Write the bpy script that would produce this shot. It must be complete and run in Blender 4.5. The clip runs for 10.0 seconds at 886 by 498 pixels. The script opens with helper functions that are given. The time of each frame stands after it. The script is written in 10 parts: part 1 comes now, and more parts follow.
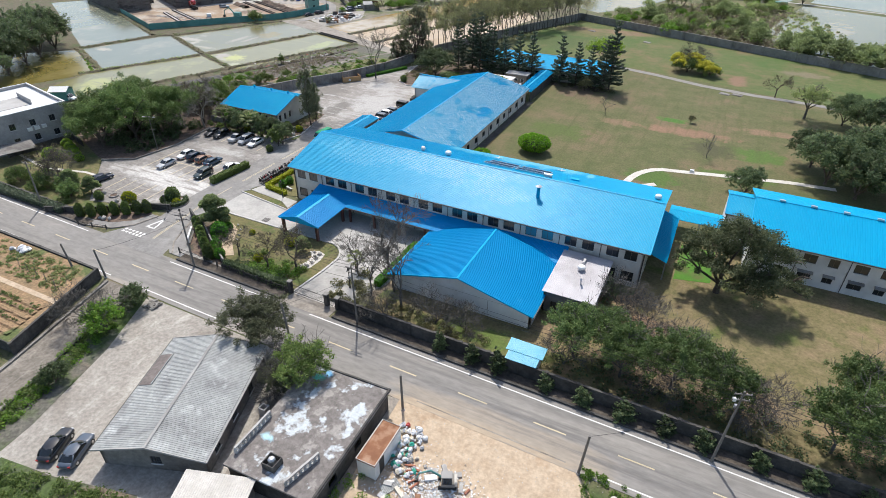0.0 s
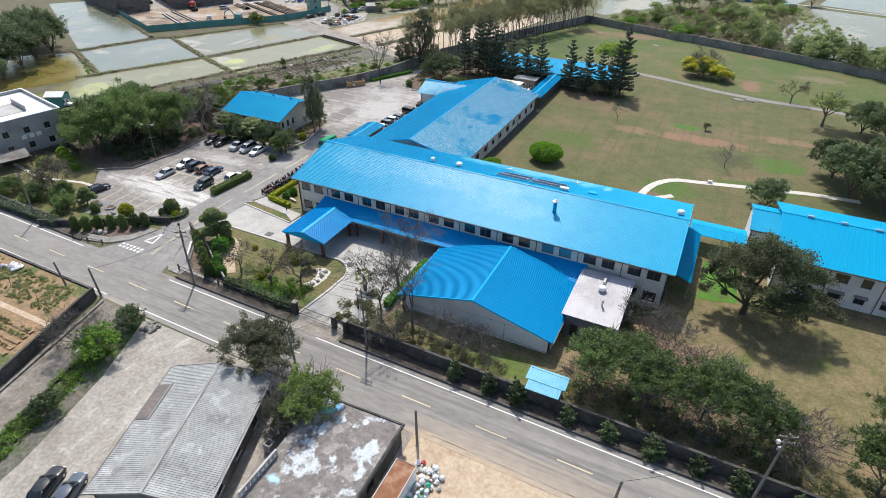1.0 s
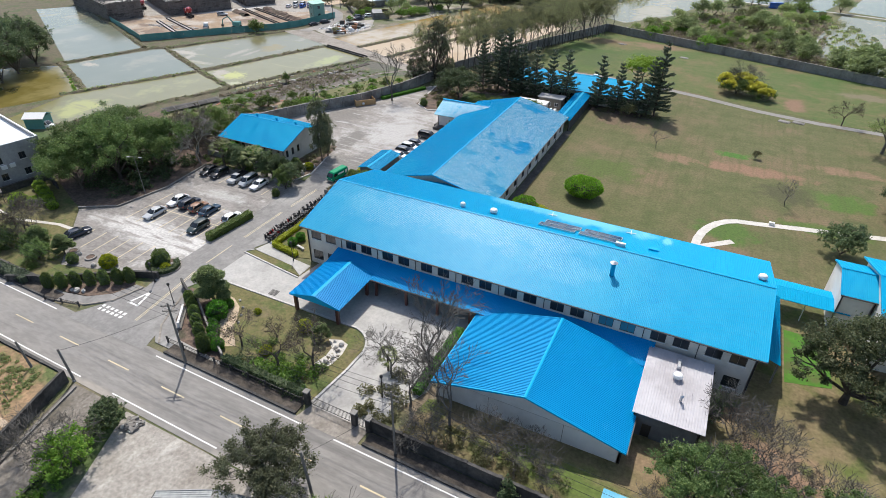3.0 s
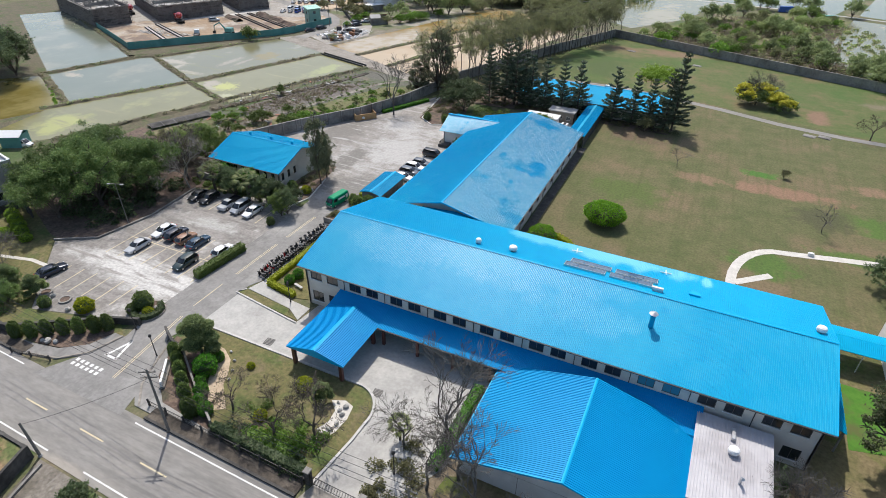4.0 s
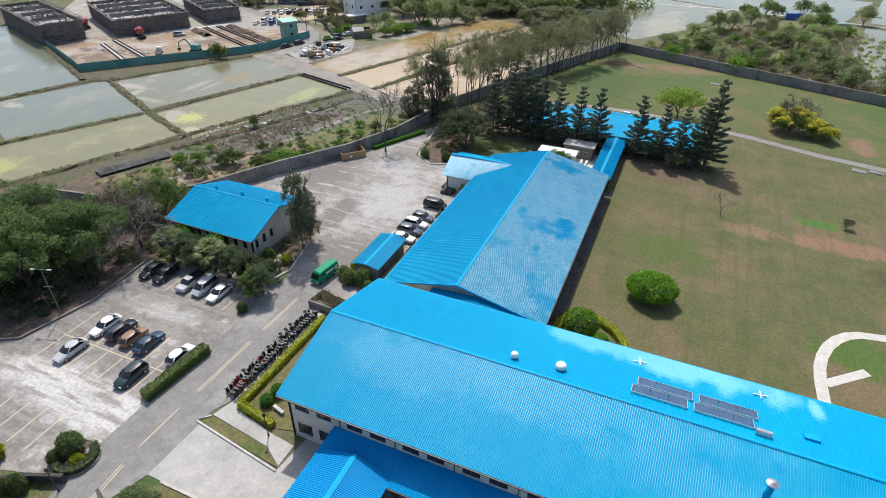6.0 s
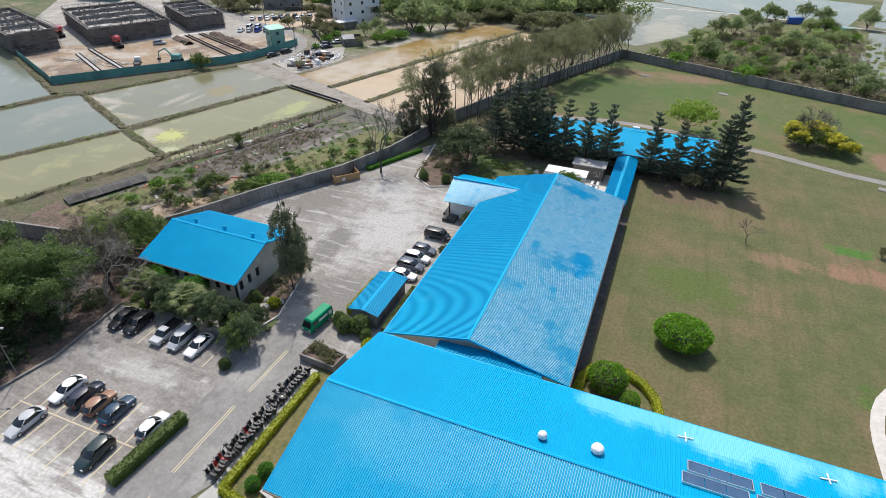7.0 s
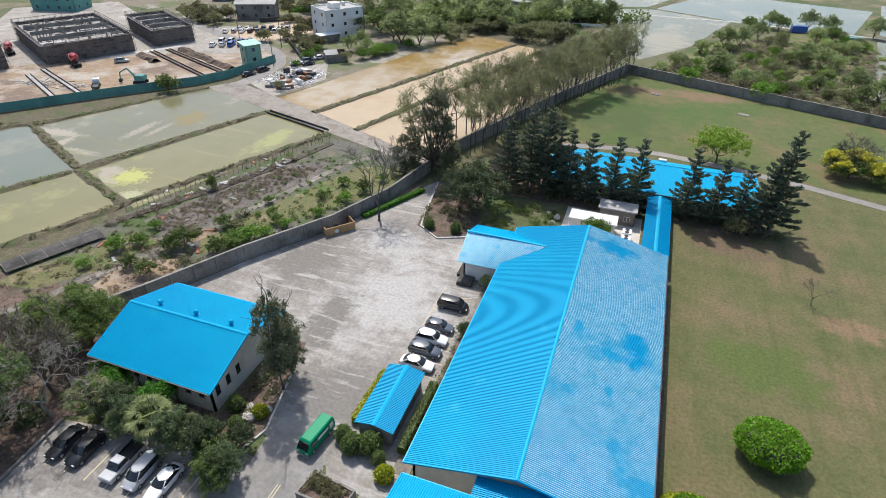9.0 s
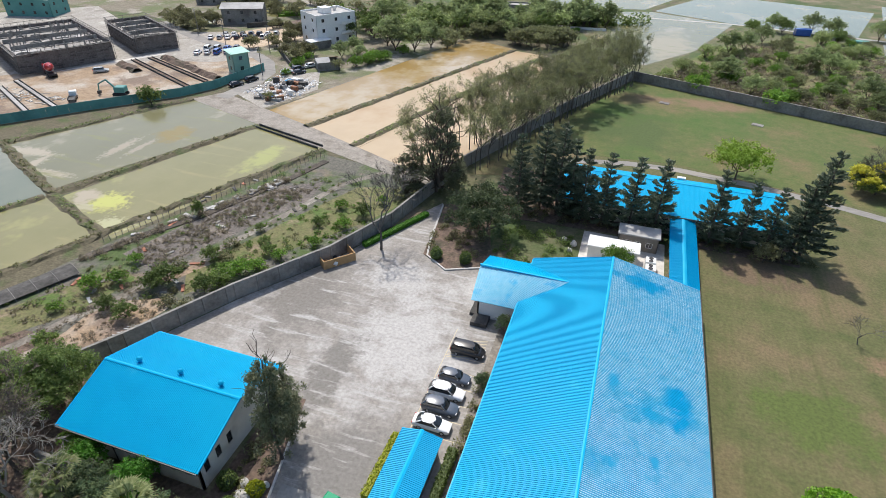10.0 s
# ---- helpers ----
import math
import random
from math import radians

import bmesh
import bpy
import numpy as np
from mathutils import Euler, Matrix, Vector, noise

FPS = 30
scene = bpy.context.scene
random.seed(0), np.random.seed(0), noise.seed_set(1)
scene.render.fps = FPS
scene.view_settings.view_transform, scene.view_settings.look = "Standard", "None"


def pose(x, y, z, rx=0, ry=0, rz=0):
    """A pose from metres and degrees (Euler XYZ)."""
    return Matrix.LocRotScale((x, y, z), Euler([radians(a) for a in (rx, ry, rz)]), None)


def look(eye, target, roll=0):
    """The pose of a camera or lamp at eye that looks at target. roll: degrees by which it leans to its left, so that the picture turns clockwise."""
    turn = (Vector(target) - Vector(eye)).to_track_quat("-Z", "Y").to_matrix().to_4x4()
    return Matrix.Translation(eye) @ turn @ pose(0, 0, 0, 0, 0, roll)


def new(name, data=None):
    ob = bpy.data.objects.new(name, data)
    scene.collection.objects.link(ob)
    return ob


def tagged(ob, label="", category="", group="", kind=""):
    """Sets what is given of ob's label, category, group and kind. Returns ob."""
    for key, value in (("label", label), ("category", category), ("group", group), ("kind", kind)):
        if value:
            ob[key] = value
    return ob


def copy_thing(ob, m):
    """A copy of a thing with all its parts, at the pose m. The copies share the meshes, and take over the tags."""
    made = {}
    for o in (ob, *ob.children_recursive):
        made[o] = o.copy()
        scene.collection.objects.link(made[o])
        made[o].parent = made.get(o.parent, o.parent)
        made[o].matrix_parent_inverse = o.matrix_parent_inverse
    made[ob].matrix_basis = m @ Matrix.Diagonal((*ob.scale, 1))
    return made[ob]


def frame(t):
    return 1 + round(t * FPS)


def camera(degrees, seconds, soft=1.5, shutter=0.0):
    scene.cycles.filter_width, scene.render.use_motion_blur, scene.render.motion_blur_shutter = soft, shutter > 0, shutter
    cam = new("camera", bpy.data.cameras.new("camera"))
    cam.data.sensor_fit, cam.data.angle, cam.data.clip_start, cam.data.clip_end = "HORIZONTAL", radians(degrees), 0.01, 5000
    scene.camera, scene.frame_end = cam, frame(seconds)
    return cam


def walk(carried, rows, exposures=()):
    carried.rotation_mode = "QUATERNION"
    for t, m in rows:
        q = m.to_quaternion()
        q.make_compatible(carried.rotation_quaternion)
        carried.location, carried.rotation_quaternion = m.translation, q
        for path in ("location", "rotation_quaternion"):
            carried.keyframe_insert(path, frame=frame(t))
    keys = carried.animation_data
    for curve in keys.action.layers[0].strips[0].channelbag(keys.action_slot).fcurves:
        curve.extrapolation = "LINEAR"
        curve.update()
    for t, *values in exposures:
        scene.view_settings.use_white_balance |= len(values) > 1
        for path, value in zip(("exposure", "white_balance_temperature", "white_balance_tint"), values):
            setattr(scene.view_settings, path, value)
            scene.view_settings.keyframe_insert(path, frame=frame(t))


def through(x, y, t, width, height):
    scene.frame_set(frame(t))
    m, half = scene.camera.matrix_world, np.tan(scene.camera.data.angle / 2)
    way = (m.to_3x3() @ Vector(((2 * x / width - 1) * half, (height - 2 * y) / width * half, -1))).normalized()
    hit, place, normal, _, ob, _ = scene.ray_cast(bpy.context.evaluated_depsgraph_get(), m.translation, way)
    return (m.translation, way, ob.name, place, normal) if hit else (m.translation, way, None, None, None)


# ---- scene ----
cam = camera(75.6, 10.0, soft=0.7)
METRES, EYE, TILT, LEAN, TURN = 100.77, 54.6, 0.0, 0.0, 25.9
ROWS = [
    (0.0, 0.0, 0.0, 0.0, 0.26, -33.44, -0.39),
    (0.5, -0.0093, 0.022, -0.0003, 0.25, -33.45, -0.43),
    (1.0, -0.0205, 0.0516, -0.0001, 0.24, -33.48, -0.48),
    (1.5, -0.0325, 0.0866, 0.0003, 0.23, -33.51, -0.51),
    (2.0, -0.0461, 0.127, 0.0008, 0.23, -33.53, -0.55),
    (2.5, -0.0603, 0.1724, 0.0012, 0.22, -33.57, -0.6),
    (4.0, -0.1003, 0.3289, 0.0015, -0.39, -33.61, -0.65),
    (4.5, -0.1123, 0.3861, 0.0014, -0.83, -33.6, -0.67),
    (5.0, -0.1233, 0.4456, 0.0017, -1.39, -33.61, -0.66),
    (5.5, -0.1342, 0.5064, 0.0025, -1.98, -33.67, -0.67),
    (7.0, -0.1611, 0.6752, 0.001, -3.71, -33.66, -0.71),
    (7.5, -0.1713, 0.7269, 0.0006, -4.32, -33.62, -0.78),
    (8.0, -0.1806, 0.776, 0.0004, -4.87, -33.57, -0.79),
    (8.5, -0.1913, 0.8234, 0.001, -5.46, -33.58, -0.82),
    (9.0, -0.2018, 0.8716, 0.0013, -6.05, -33.6, -0.88),
    (9.5, -0.2116, 0.9214, 0.0007, -6.66, -33.64, -0.9),
    (10.0, -0.2217, 0.9731, 0.0004, -7.26, -33.66, -0.9),
]
walk(cam, [(t, pose(0, 0, EYE, TILT, LEAN, TURN) @ pose(METRES * x, METRES * y, METRES * z, 90 + pitch, roll, yaw)) for t, x, y, z, yaw, pitch, roll in ROWS],
     exposures=((0.0, 0.27), (2.5, 0.24), (4.5, 0.13), (7.0, 0.12), (8.5, 0.18), (10.0, 0.25)))

# ---- world, sun ----
SUN_WAY = Vector((-0.36, 0.56, 1.0)).normalized()
world = bpy.data.worlds.new("world")
scene.world = world
world.use_nodes = True
wn = world.node_tree.nodes
sky = wn.new("ShaderNodeTexSky")
sky.sky_type, sky.sun_disc = "NISHITA", False
sky.sun_elevation, sky.sun_rotation = math.asin(SUN_WAY.z), math.atan2(SUN_WAY.x, SUN_WAY.y)
sky.dust_density, sky.air_density = 2.0, 1.0
wn["Background"].inputs["Strength"].default_value = 0.15
world.node_tree.links.new(sky.outputs["Color"], wn["Background"].inputs["Color"])
sun = new("sun", bpy.data.lights.new("sun", "SUN"))
sun.data.energy, sun.data.angle, sun.data.color = 3.62, radians(0.6), (1.0, 0.955, 0.895)
sun.matrix_world = look(SUN_WAY * 300, (0, 0, 0))
scene.view_settings.exposure = 0.0


# ---- materials ----
def rgba(c):
    return (c[0], c[1], c[2], 1.0)


def surface(name, c1, c2, scale=1.0, rough=0.8, metal=0.0, c3=None, scale3=0.1, mix3=(0.5, 0.65), bump=0.0, bump_scale=8.0,
            c4=None, scale4=0.3, mix4=(0.5, 0.65), stretch4=(1, 1, 1), vary=0.0, island=0.0, local=False, stretch=(1, 1, 1), spec=0.5, detail=6.0, clear=0.0, spots=(), bays=None, rough2=None, rough_scale=0.2, grain=0.0, grain_scale=2.2):
    """A surface of two tones broken up by fine noise, and a third one in large patches."""
    m = bpy.data.materials.new(name)
    m.use_nodes = True
    nt = m.node_tree
    n, l = nt.nodes, nt.links
    p = n["Principled BSDF"]
    p.inputs["Roughness"].default_value, p.inputs["Metallic"].default_value = rough, metal
    p.inputs["Specular IOR Level"].default_value = spec
    p.inputs["Coat Weight"].default_value = clear
    if local:
        where = n.new("ShaderNodeTexCoord").outputs["Object"]
    else:
        where = n.new("ShaderNodeNewGeometry").outputs["Position"]
    if bays:
        snap = n.new("ShaderNodeVectorMath")
        snap.operation = "SNAP"
        snap.inputs[1].default_value = bays
        l.new(where, snap.inputs[0])
        where = snap.outputs["Vector"]
    mp = n.new("ShaderNodeMapping")
    mp.inputs["Scale"].default_value = stretch
    l.new(where, mp.inputs["Vector"])

    mp4 = n.new("ShaderNodeMapping")
    mp4.inputs["Scale"].default_value = stretch4
    mp4.inputs["Location"].default_value = (37.0, 11.0, 5.0)
    l.new(where, mp4.inputs["Vector"])

    def noise_at(s, det=detail, way=None):
        t = n.new("ShaderNodeTexNoise")
        t.inputs["Scale"].default_value, t.inputs["Detail"].default_value, t.inputs["Roughness"].default_value = s, det, 0.62
        l.new((way or mp).outputs["Vector"], t.inputs["Vector"])
        return t.outputs["Fac"]

    def ramp(fac, a, b):
        r = n.new("ShaderNodeMapRange")
        r.inputs["From Min"].default_value, r.inputs["From Max"].default_value = a, b
        l.new(fac, r.inputs["Value"])
        return r.outputs["Result"]

    def mixed(fac, a, b):
        x = n.new("ShaderNodeMix")
        x.data_type = "RGBA"
        l.new(fac, x.inputs["Factor"])
        for v, s in ((a, x.inputs[6]), (b, x.inputs[7])):
            if isinstance(v, tuple):
                s.default_value = rgba(v)
            else:
                l.new(v, s)
        return x.outputs[2]

    col = mixed(ramp(noise_at(scale), 0.35, 0.65), tuple(c1), tuple(c2))
    if c3:
        col = mixed(ramp(noise_at(scale3, 4.0), *mix3), col, tuple(c3))
    for sx, sy, rx, ry, tone, worn in spots:
        ms = n.new("ShaderNodeMapping")
        ms.inputs["Location"].default_value = (-sx / rx, -sy / ry, 0)
        ms.inputs["Scale"].default_value = (1 / rx, 1 / ry, 0)
        l.new(where, ms.inputs["Vector"])
        far = n.new("ShaderNodeVectorMath")
        far.operation = "LENGTH"
        l.new(ms.outputs["Vector"], far.inputs[0])
        add = n.new("ShaderNodeMath")
        add.operation = "MULTIPLY_ADD"
        l.new(noise_at(worn, 7.0), add.inputs[0])
        add.inputs[1].default_value = 2.4
        l.new(far.outputs["Value"], add.inputs[2])
        col = mixed(ramp(add.outputs["Value"], 2.25, 1.75), col, tuple(tone))
    if c4:
        col = mixed(ramp(noise_at(scale4, 5.0, mp4), *mix4), col, tuple(c4))
    if grain:
        gr = n.new("ShaderNodeMapRange")
        gr.inputs["From Min"].default_value, gr.inputs["From Max"].default_value = 0.3, 0.7
        gr.inputs["To Min"].default_value, gr.inputs["To Max"].default_value = 1 - grain, 1 + grain
        l.new(noise_at(grain_scale, 8.0), gr.inputs["Value"])
        hv = n.new("ShaderNodeHueSaturation")
        l.new(gr.outputs["Result"], hv.inputs["Value"])
        l.new(col, hv.inputs["Color"])
        col = hv.outputs["Color"]
    if rough2:
        rr2 = n.new("ShaderNodeMapRange")
        rr2.inputs["From Min"].default_value, rr2.inputs["From Max"].default_value = 0.44, 0.58
        rr2.inputs["To Min"].default_value, rr2.inputs["To Max"].default_value = rough, rough2
        l.new(noise_at(rough_scale, 5.0), rr2.inputs["Value"])
        l.new(rr2.outputs["Result"], p.inputs["Roughness"])
    for amount, src in ((vary, "ShaderNodeObjectInfo"), (island, "ShaderNodeNewGeometry")):
        if amount:
            o = n.new(src).outputs["Random" if src.endswith("Info") else "Random Per Island"]
            h = n.new("ShaderNodeHueSaturation")
            r = n.new("ShaderNodeMapRange")
            r.inputs["To Min"].default_value, r.inputs["To Max"].default_value = 1 - amount, 1 + amount
            l.new(o, r.inputs["Value"])
            l.new(r.outputs["Result"], h.inputs["Value"])
            l.new(col, h.inputs["Color"])
            col = h.outputs["Color"]
    l.new(col, p.inputs["Base Color"])
    if bump:
        b = n.new("ShaderNodeBump")
        b.inputs["Strength"].default_value, b.inputs["Distance"].default_value = bump, 0.05
        l.new(noise_at(bump_scale), b.inputs["Height"])
        l.new(b.outputs["Normal"], p.inputs["Normal"])
    return m


def leafy(name, c1, c2, through=0.45, spread=0.3):
    """Leaves: two greens by leaf, a little light coming through."""
    m = bpy.data.materials.new(name)
    m.use_nodes = True
    nt = m.node_tree
    n, l = nt.nodes, nt.links
    p = n["Principled BSDF"]
    p.inputs["Roughness"].default_value, p.inputs["Specular IOR Level"].default_value = 0.55, 0.3
    g = n.new("ShaderNodeNewGeometry")
    x = n.new("ShaderNodeMix")
    x.data_type = "RGBA"
    x.inputs[6].default_value, x.inputs[7].default_value = rgba(c1), rgba(c2)
    l.new(g.outputs["Random Per Island"], x.inputs["Factor"])
    o = n.new("ShaderNodeObjectInfo")
    h = n.new("ShaderNodeHueSaturation")
    r = n.new("ShaderNodeMapRange")
    r.inputs["To Min"].default_value, r.inputs["To Max"].default_value = 1 - spread, 1 + spread
    l.new(o.outputs["Random"], r.inputs["Value"])
    l.new(r.outputs["Result"], h.inputs["Value"])
    l.new(x.outputs[2], h.inputs["Color"])
    l.new(h.outputs["Color"], p.inputs["Base Color"])
    t = n.new("ShaderNodeBsdfTranslucent")
    l.new(h.outputs["Color"], t.inputs["Color"])
    s = n.new("ShaderNodeMixShader")
    s.inputs["Fac"].default_value = through
    l.new(p.outputs["BSDF"], s.inputs[1])
    l.new(t.outputs["BSDF"], s.inputs[2])
    l.new(s.outputs["Shader"], n["Material Output"].inputs["Surface"])
    return m


M_GROUND = surface("open_ground", (0.085, 0.10, 0.038), (0.15, 0.135, 0.075), 0.5, 0.95, c3=(0.06, 0.095, 0.026), scale3=0.05, mix3=(0.46, 0.6), c4=(0.21, 0.165, 0.11), scale4=0.07, mix4=(0.54, 0.66), bump=0.7, bump_scale=4, detail=10, grain=0.35)
M_LAWN = surface("dry_lawn", (0.081, 0.095, 0.030), (0.125, 0.117, 0.049), 0.3, 0.95, c3=(0.165, 0.122, 0.066), scale3=0.06, mix3=(0.48, 0.66), c4=(0.072, 0.088, 0.024), scale4=0.6, mix4=(0.5, 0.85), stretch4=(1, 0.07, 1), bump=0.6, bump_scale=9, detail=10, grain=0.26,
                 spots=((-5, 150.0, 12, 3.2, (0.225, 0.135, 0.083), 0.3), (-9, 157.4, 4.6, 2.2, (0.06, 0.15, 0.018), 0.5), (14, 158.6, 9, 2.3, (0.205, 0.135, 0.08), 0.4), (-21, 149.4, 6, 2.6, (0.20, 0.135, 0.078), 0.4), (12, 142, 7, 5, (0.075, 0.13, 0.022), 0.4), (-8, 120, 6, 5, (0.072, 0.125, 0.022), 0.4), (-34, 137, 9, 6, (0.085, 0.112, 0.026), 0.3), (-37, 168, 8, 6, (0.14, 0.10, 0.06), 0.3), (2, 141, 6, 5, (0.075, 0.075, 0.032), 0.4), (8, 128, 9, 3, (0.08, 0.125, 0.024), 0.4)))
M_LAWN_S = surface("tan_lawn", (0.125, 0.115, 0.045), (0.20, 0.16, 0.08), 0.5, 0.95, c3=(0.24, 0.17, 0.10), scale3=0.09, mix3=(0.5, 0.64), c4=(0.10, 0.125, 0.028), scale4=0.14, mix4=(0.55, 0.68), bump=0.6, bump_scale=9, detail=10,
                   spots=((0.5, 67.5, 6, 4, (0.30, 0.19, 0.12), 0.25), (-22, 57, 12, 2.2, (0.10, 0.14, 0.03), 0.3), (6, 60, 16, 4, (0.20, 0.15, 0.09), 0.25)), grain=0.30)
M_LAWN_N = surface("green_lawn", (0.075, 0.108, 0.026), (0.12, 0.125, 0.042), 0.5, 0.95, c3=(0.17, 0.125, 0.062), scale3=0.045, mix3=(0.50, 0.66), c4=(0.06, 0.112, 0.02), scale4=0.05, mix4=(0.5, 0.66), bump=0.6, bump_scale=9, detail=10, spots=((-40, 252, 20, 5, (0.19, 0.13, 0.075), 0.12), (5, 203, 3, 7, (0.21, 0.13, 0.08), 0.2), (24, 220, 9, 4, (0.17, 0.145, 0.085), 0.3), (-60, 225, 12, 18, (0.07, 0.10, 0.028), 0.12)), grain=0.22)
M_GRASS = surface("garden_grass", (0.115, 0.115, 0.04), (0.165, 0.14, 0.06), 1.4, 0.95, c3=(0.08, 0.11, 0.028), scale3=0.2, c4=(0.18, 0.14, 0.08), scale4=0.25, mix4=(0.55, 0.7), bump=0.5, bump_scale=9, detail=9, grain=0.30)
M_BRIGHT = surface("watered_grass", (0.055, 0.165, 0.014), (0.08, 0.205, 0.02), 0.9, 0.95, c3=(0.10, 0.12, 0.035), scale3=0.25, bump=0.4)
M_ROAD = surface("road_asphalt", (0.215, 0.203, 0.186), (0.258, 0.245, 0.225), 0.9, 0.9, c3=(0.30, 0.28, 0.25), scale3=0.10, c4=(0.165, 0.157, 0.146), scale4=0.5, mix4=(0.54, 0.68), stretch4=(0.04, 1, 1), bump=0.15, bump_scale=30, stretch=(0.3, 1, 1), detail=9,
                 spots=((-14, 42.3, 13, 1.5, (0.40, 0.32, 0.23), 0.35), (-14, 43.6, 15, 1.6, (0.31, 0.27, 0.22), 0.2), (-48, 42.6, 12, 1.0, (0.33, 0.30, 0.26), 0.3), (-77, 42.8, 5, 1.0, (0.32, 0.29, 0.25), 0.4)), grain=0.13)
M_LOT = surface("worn_concrete", (0.175, 0.16, 0.145), (0.245, 0.23, 0.21), 0.6, 0.85, c3=(0.42, 0.40, 0.375), scale3=0.12, mix3=(0.56, 0.64), c4=(0.27, 0.25, 0.228), scale4=0.55, mix4=(0.47, 0.62), stretch4=(0.22, 1.5, 1), bump=0.15, bump_scale=12, detail=10,
                spots=((-102, 72.3, 13, 4.2, (0.52, 0.505, 0.475), 0.22), (-92, 71.5, 5, 4.5, (0.53, 0.515, 0.485), 0.3), (-101, 88.5, 9, 2.2, (0.37, 0.36, 0.335), 0.4)), grain=0.25)
M_LOT_N = surface("grey_yard", (0.222, 0.203, 0.18), (0.29, 0.268, 0.24), 0.7, 0.85, c3=(0.43, 0.415, 0.395), scale3=0.085, mix3=(0.52, 0.66), c4=(0.37, 0.355, 0.335), scale4=0.5, mix4=(0.56, 0.66), stretch4=(0.25, 1.6, 1), bump=0.15, bump_scale=12, detail=10, grain=0.22,
                  spots=((-104, 137, 6, 12, (0.185, 0.17, 0.15), 0.25), (-85, 111, 8, 9, (0.19, 0.178, 0.162), 0.3), (-86, 133, 8, 11, (0.40, 0.385, 0.362), 0.3), (-92, 146, 7, 5, (0.39, 0.375, 0.35), 0.5), (-93, 124, 3, 9, (0.18, 0.168, 0.15), 0.6)))
M_DRIVE = surface("drive_concrete", (0.37, 0.36, 0.335), (0.45, 0.435, 0.405), 0.5, 0.85, c3=(0.31, 0.30, 0.28), scale3=0.13, bump=0.1, bump_scale=14, grain=0.12)
M_INROAD = surface("inner_asphalt", (0.20, 0.192, 0.18), (0.25, 0.24, 0.226), 0.6, 0.88, c3=(0.31, 0.30, 0.278), scale3=0.12, c4=(0.165, 0.158, 0.148), scale4=0.4, mix4=(0.55, 0.68), stretch4=(1, 0.12, 1), bump=0.1, bump_scale=20, detail=9, grain=0.14)
M_KERB = surface("kerb_stone", (0.42, 0.41, 0.38), (0.54, 0.52, 0.49), 1.5, 0.85, bump=0.1)
M_PATH = surface("path_concrete", (0.50, 0.47, 0.42), (0.60, 0.57, 0.52), 0.9, 0.85, bump=0.1, grain=0.10)
M_SOIL = surface("bare_soil", (0.10, 0.07, 0.055), (0.165, 0.115, 0.085), 0.9, 0.95, c3=(0.07, 0.065, 0.04), scale3=0.25, bump=0.7, bump_scale=5, grain=0.45)
M_DARKSOIL = surface("dark_verge_soil", (0.05, 0.042, 0.034), (0.085, 0.07, 0.055), 0.9, 0.95, c3=(0.12, 0.10, 0.08), scale3=0.4, bump=0.7, bump_scale=5, grain=0.4)
M_SAND = surface("sandy_lot", (0.42, 0.32, 0.22), (0.50, 0.40, 0.29), 0.5, 0.95, c3=(0.37, 0.26, 0.165), scale3=0.2, mix3=(0.58, 0.72), bump=0.4, bump_scale=5, grain=0.20)
M_YARD = surface("pale_yard", (0.29, 0.265, 0.23), (0.36, 0.335, 0.295), 0.8, 0.92, c3=(0.225, 0.20, 0.17), scale3=0.16, mix3=(0.5, 0.68), c4=(0.43, 0.405, 0.36), scale4=0.35, mix4=(0.55, 0.66), stretch4=(1, 0.35, 1), bump=0.3, bump_scale=8, detail=12, grain=0.28)
M_LANE = surface("lane_track", (0.235, 0.21, 0.18), (0.31, 0.28, 0.24), 0.6, 0.92, c3=(0.18, 0.155, 0.125), scale3=0.2, bump=0.2, grain=0.25)
M_EARTH = surface("orange_earth", (0.25, 0.175, 0.11), (0.34, 0.25, 0.165), 0.6, 0.95, c3=(0.40, 0.35, 0.29), scale3=0.07, mix3=(0.46, 0.58), c4=(0.19, 0.14, 0.105), scale4=0.10, mix4=(0.52, 0.62), bump=0.3, detail=9, grain=0.30)
M_PLOT = surface("vegetable_plot", (0.31, 0.20, 0.11), (0.22, 0.155, 0.085), 0.5, 0.95, c3=(0.10, 0.125, 0.04), scale3=0.16, mix3=(0.54, 0.64), bump=0.6, grain=0.40)
M_ALLOT = surface("allotment_earth", (0.095, 0.092, 0.075), (0.15, 0.14, 0.115), 0.8, 0.95, c3=(0.07, 0.105, 0.03), scale3=0.12, mix3=(0.46, 0.58), c4=(0.19, 0.15, 0.11), scale4=0.10, mix4=(0.58, 0.68), bump=0.7, bump_scale=4, detail=10, grain=0.40)
M_FALLOW = surface("fallow_grey_earth", (0.105, 0.092, 0.082), (0.16, 0.14, 0.122), 1.1, 0.95, c3=(0.20, 0.17, 0.14), scale3=0.3, mix3=(0.52, 0.64), c4=(0.085, 0.095, 0.04), scale4=0.4, mix4=(0.58, 0.68), bump=0.8, bump_scale=5, detail=11, grain=0.45)
M_ROUGHGRASS = surface("rough_olive_grass", (0.115, 0.125, 0.045), (0.165, 0.15, 0.07), 0.7, 0.95, c3=(0.08, 0.13, 0.026), scale3=0.14, mix3=(0.5, 0.62), c4=(0.23, 0.18, 0.115), scale4=0.25, mix4=(0.56, 0.66), bump=0.7, bump_scale=5, detail=11, grain=0.38)
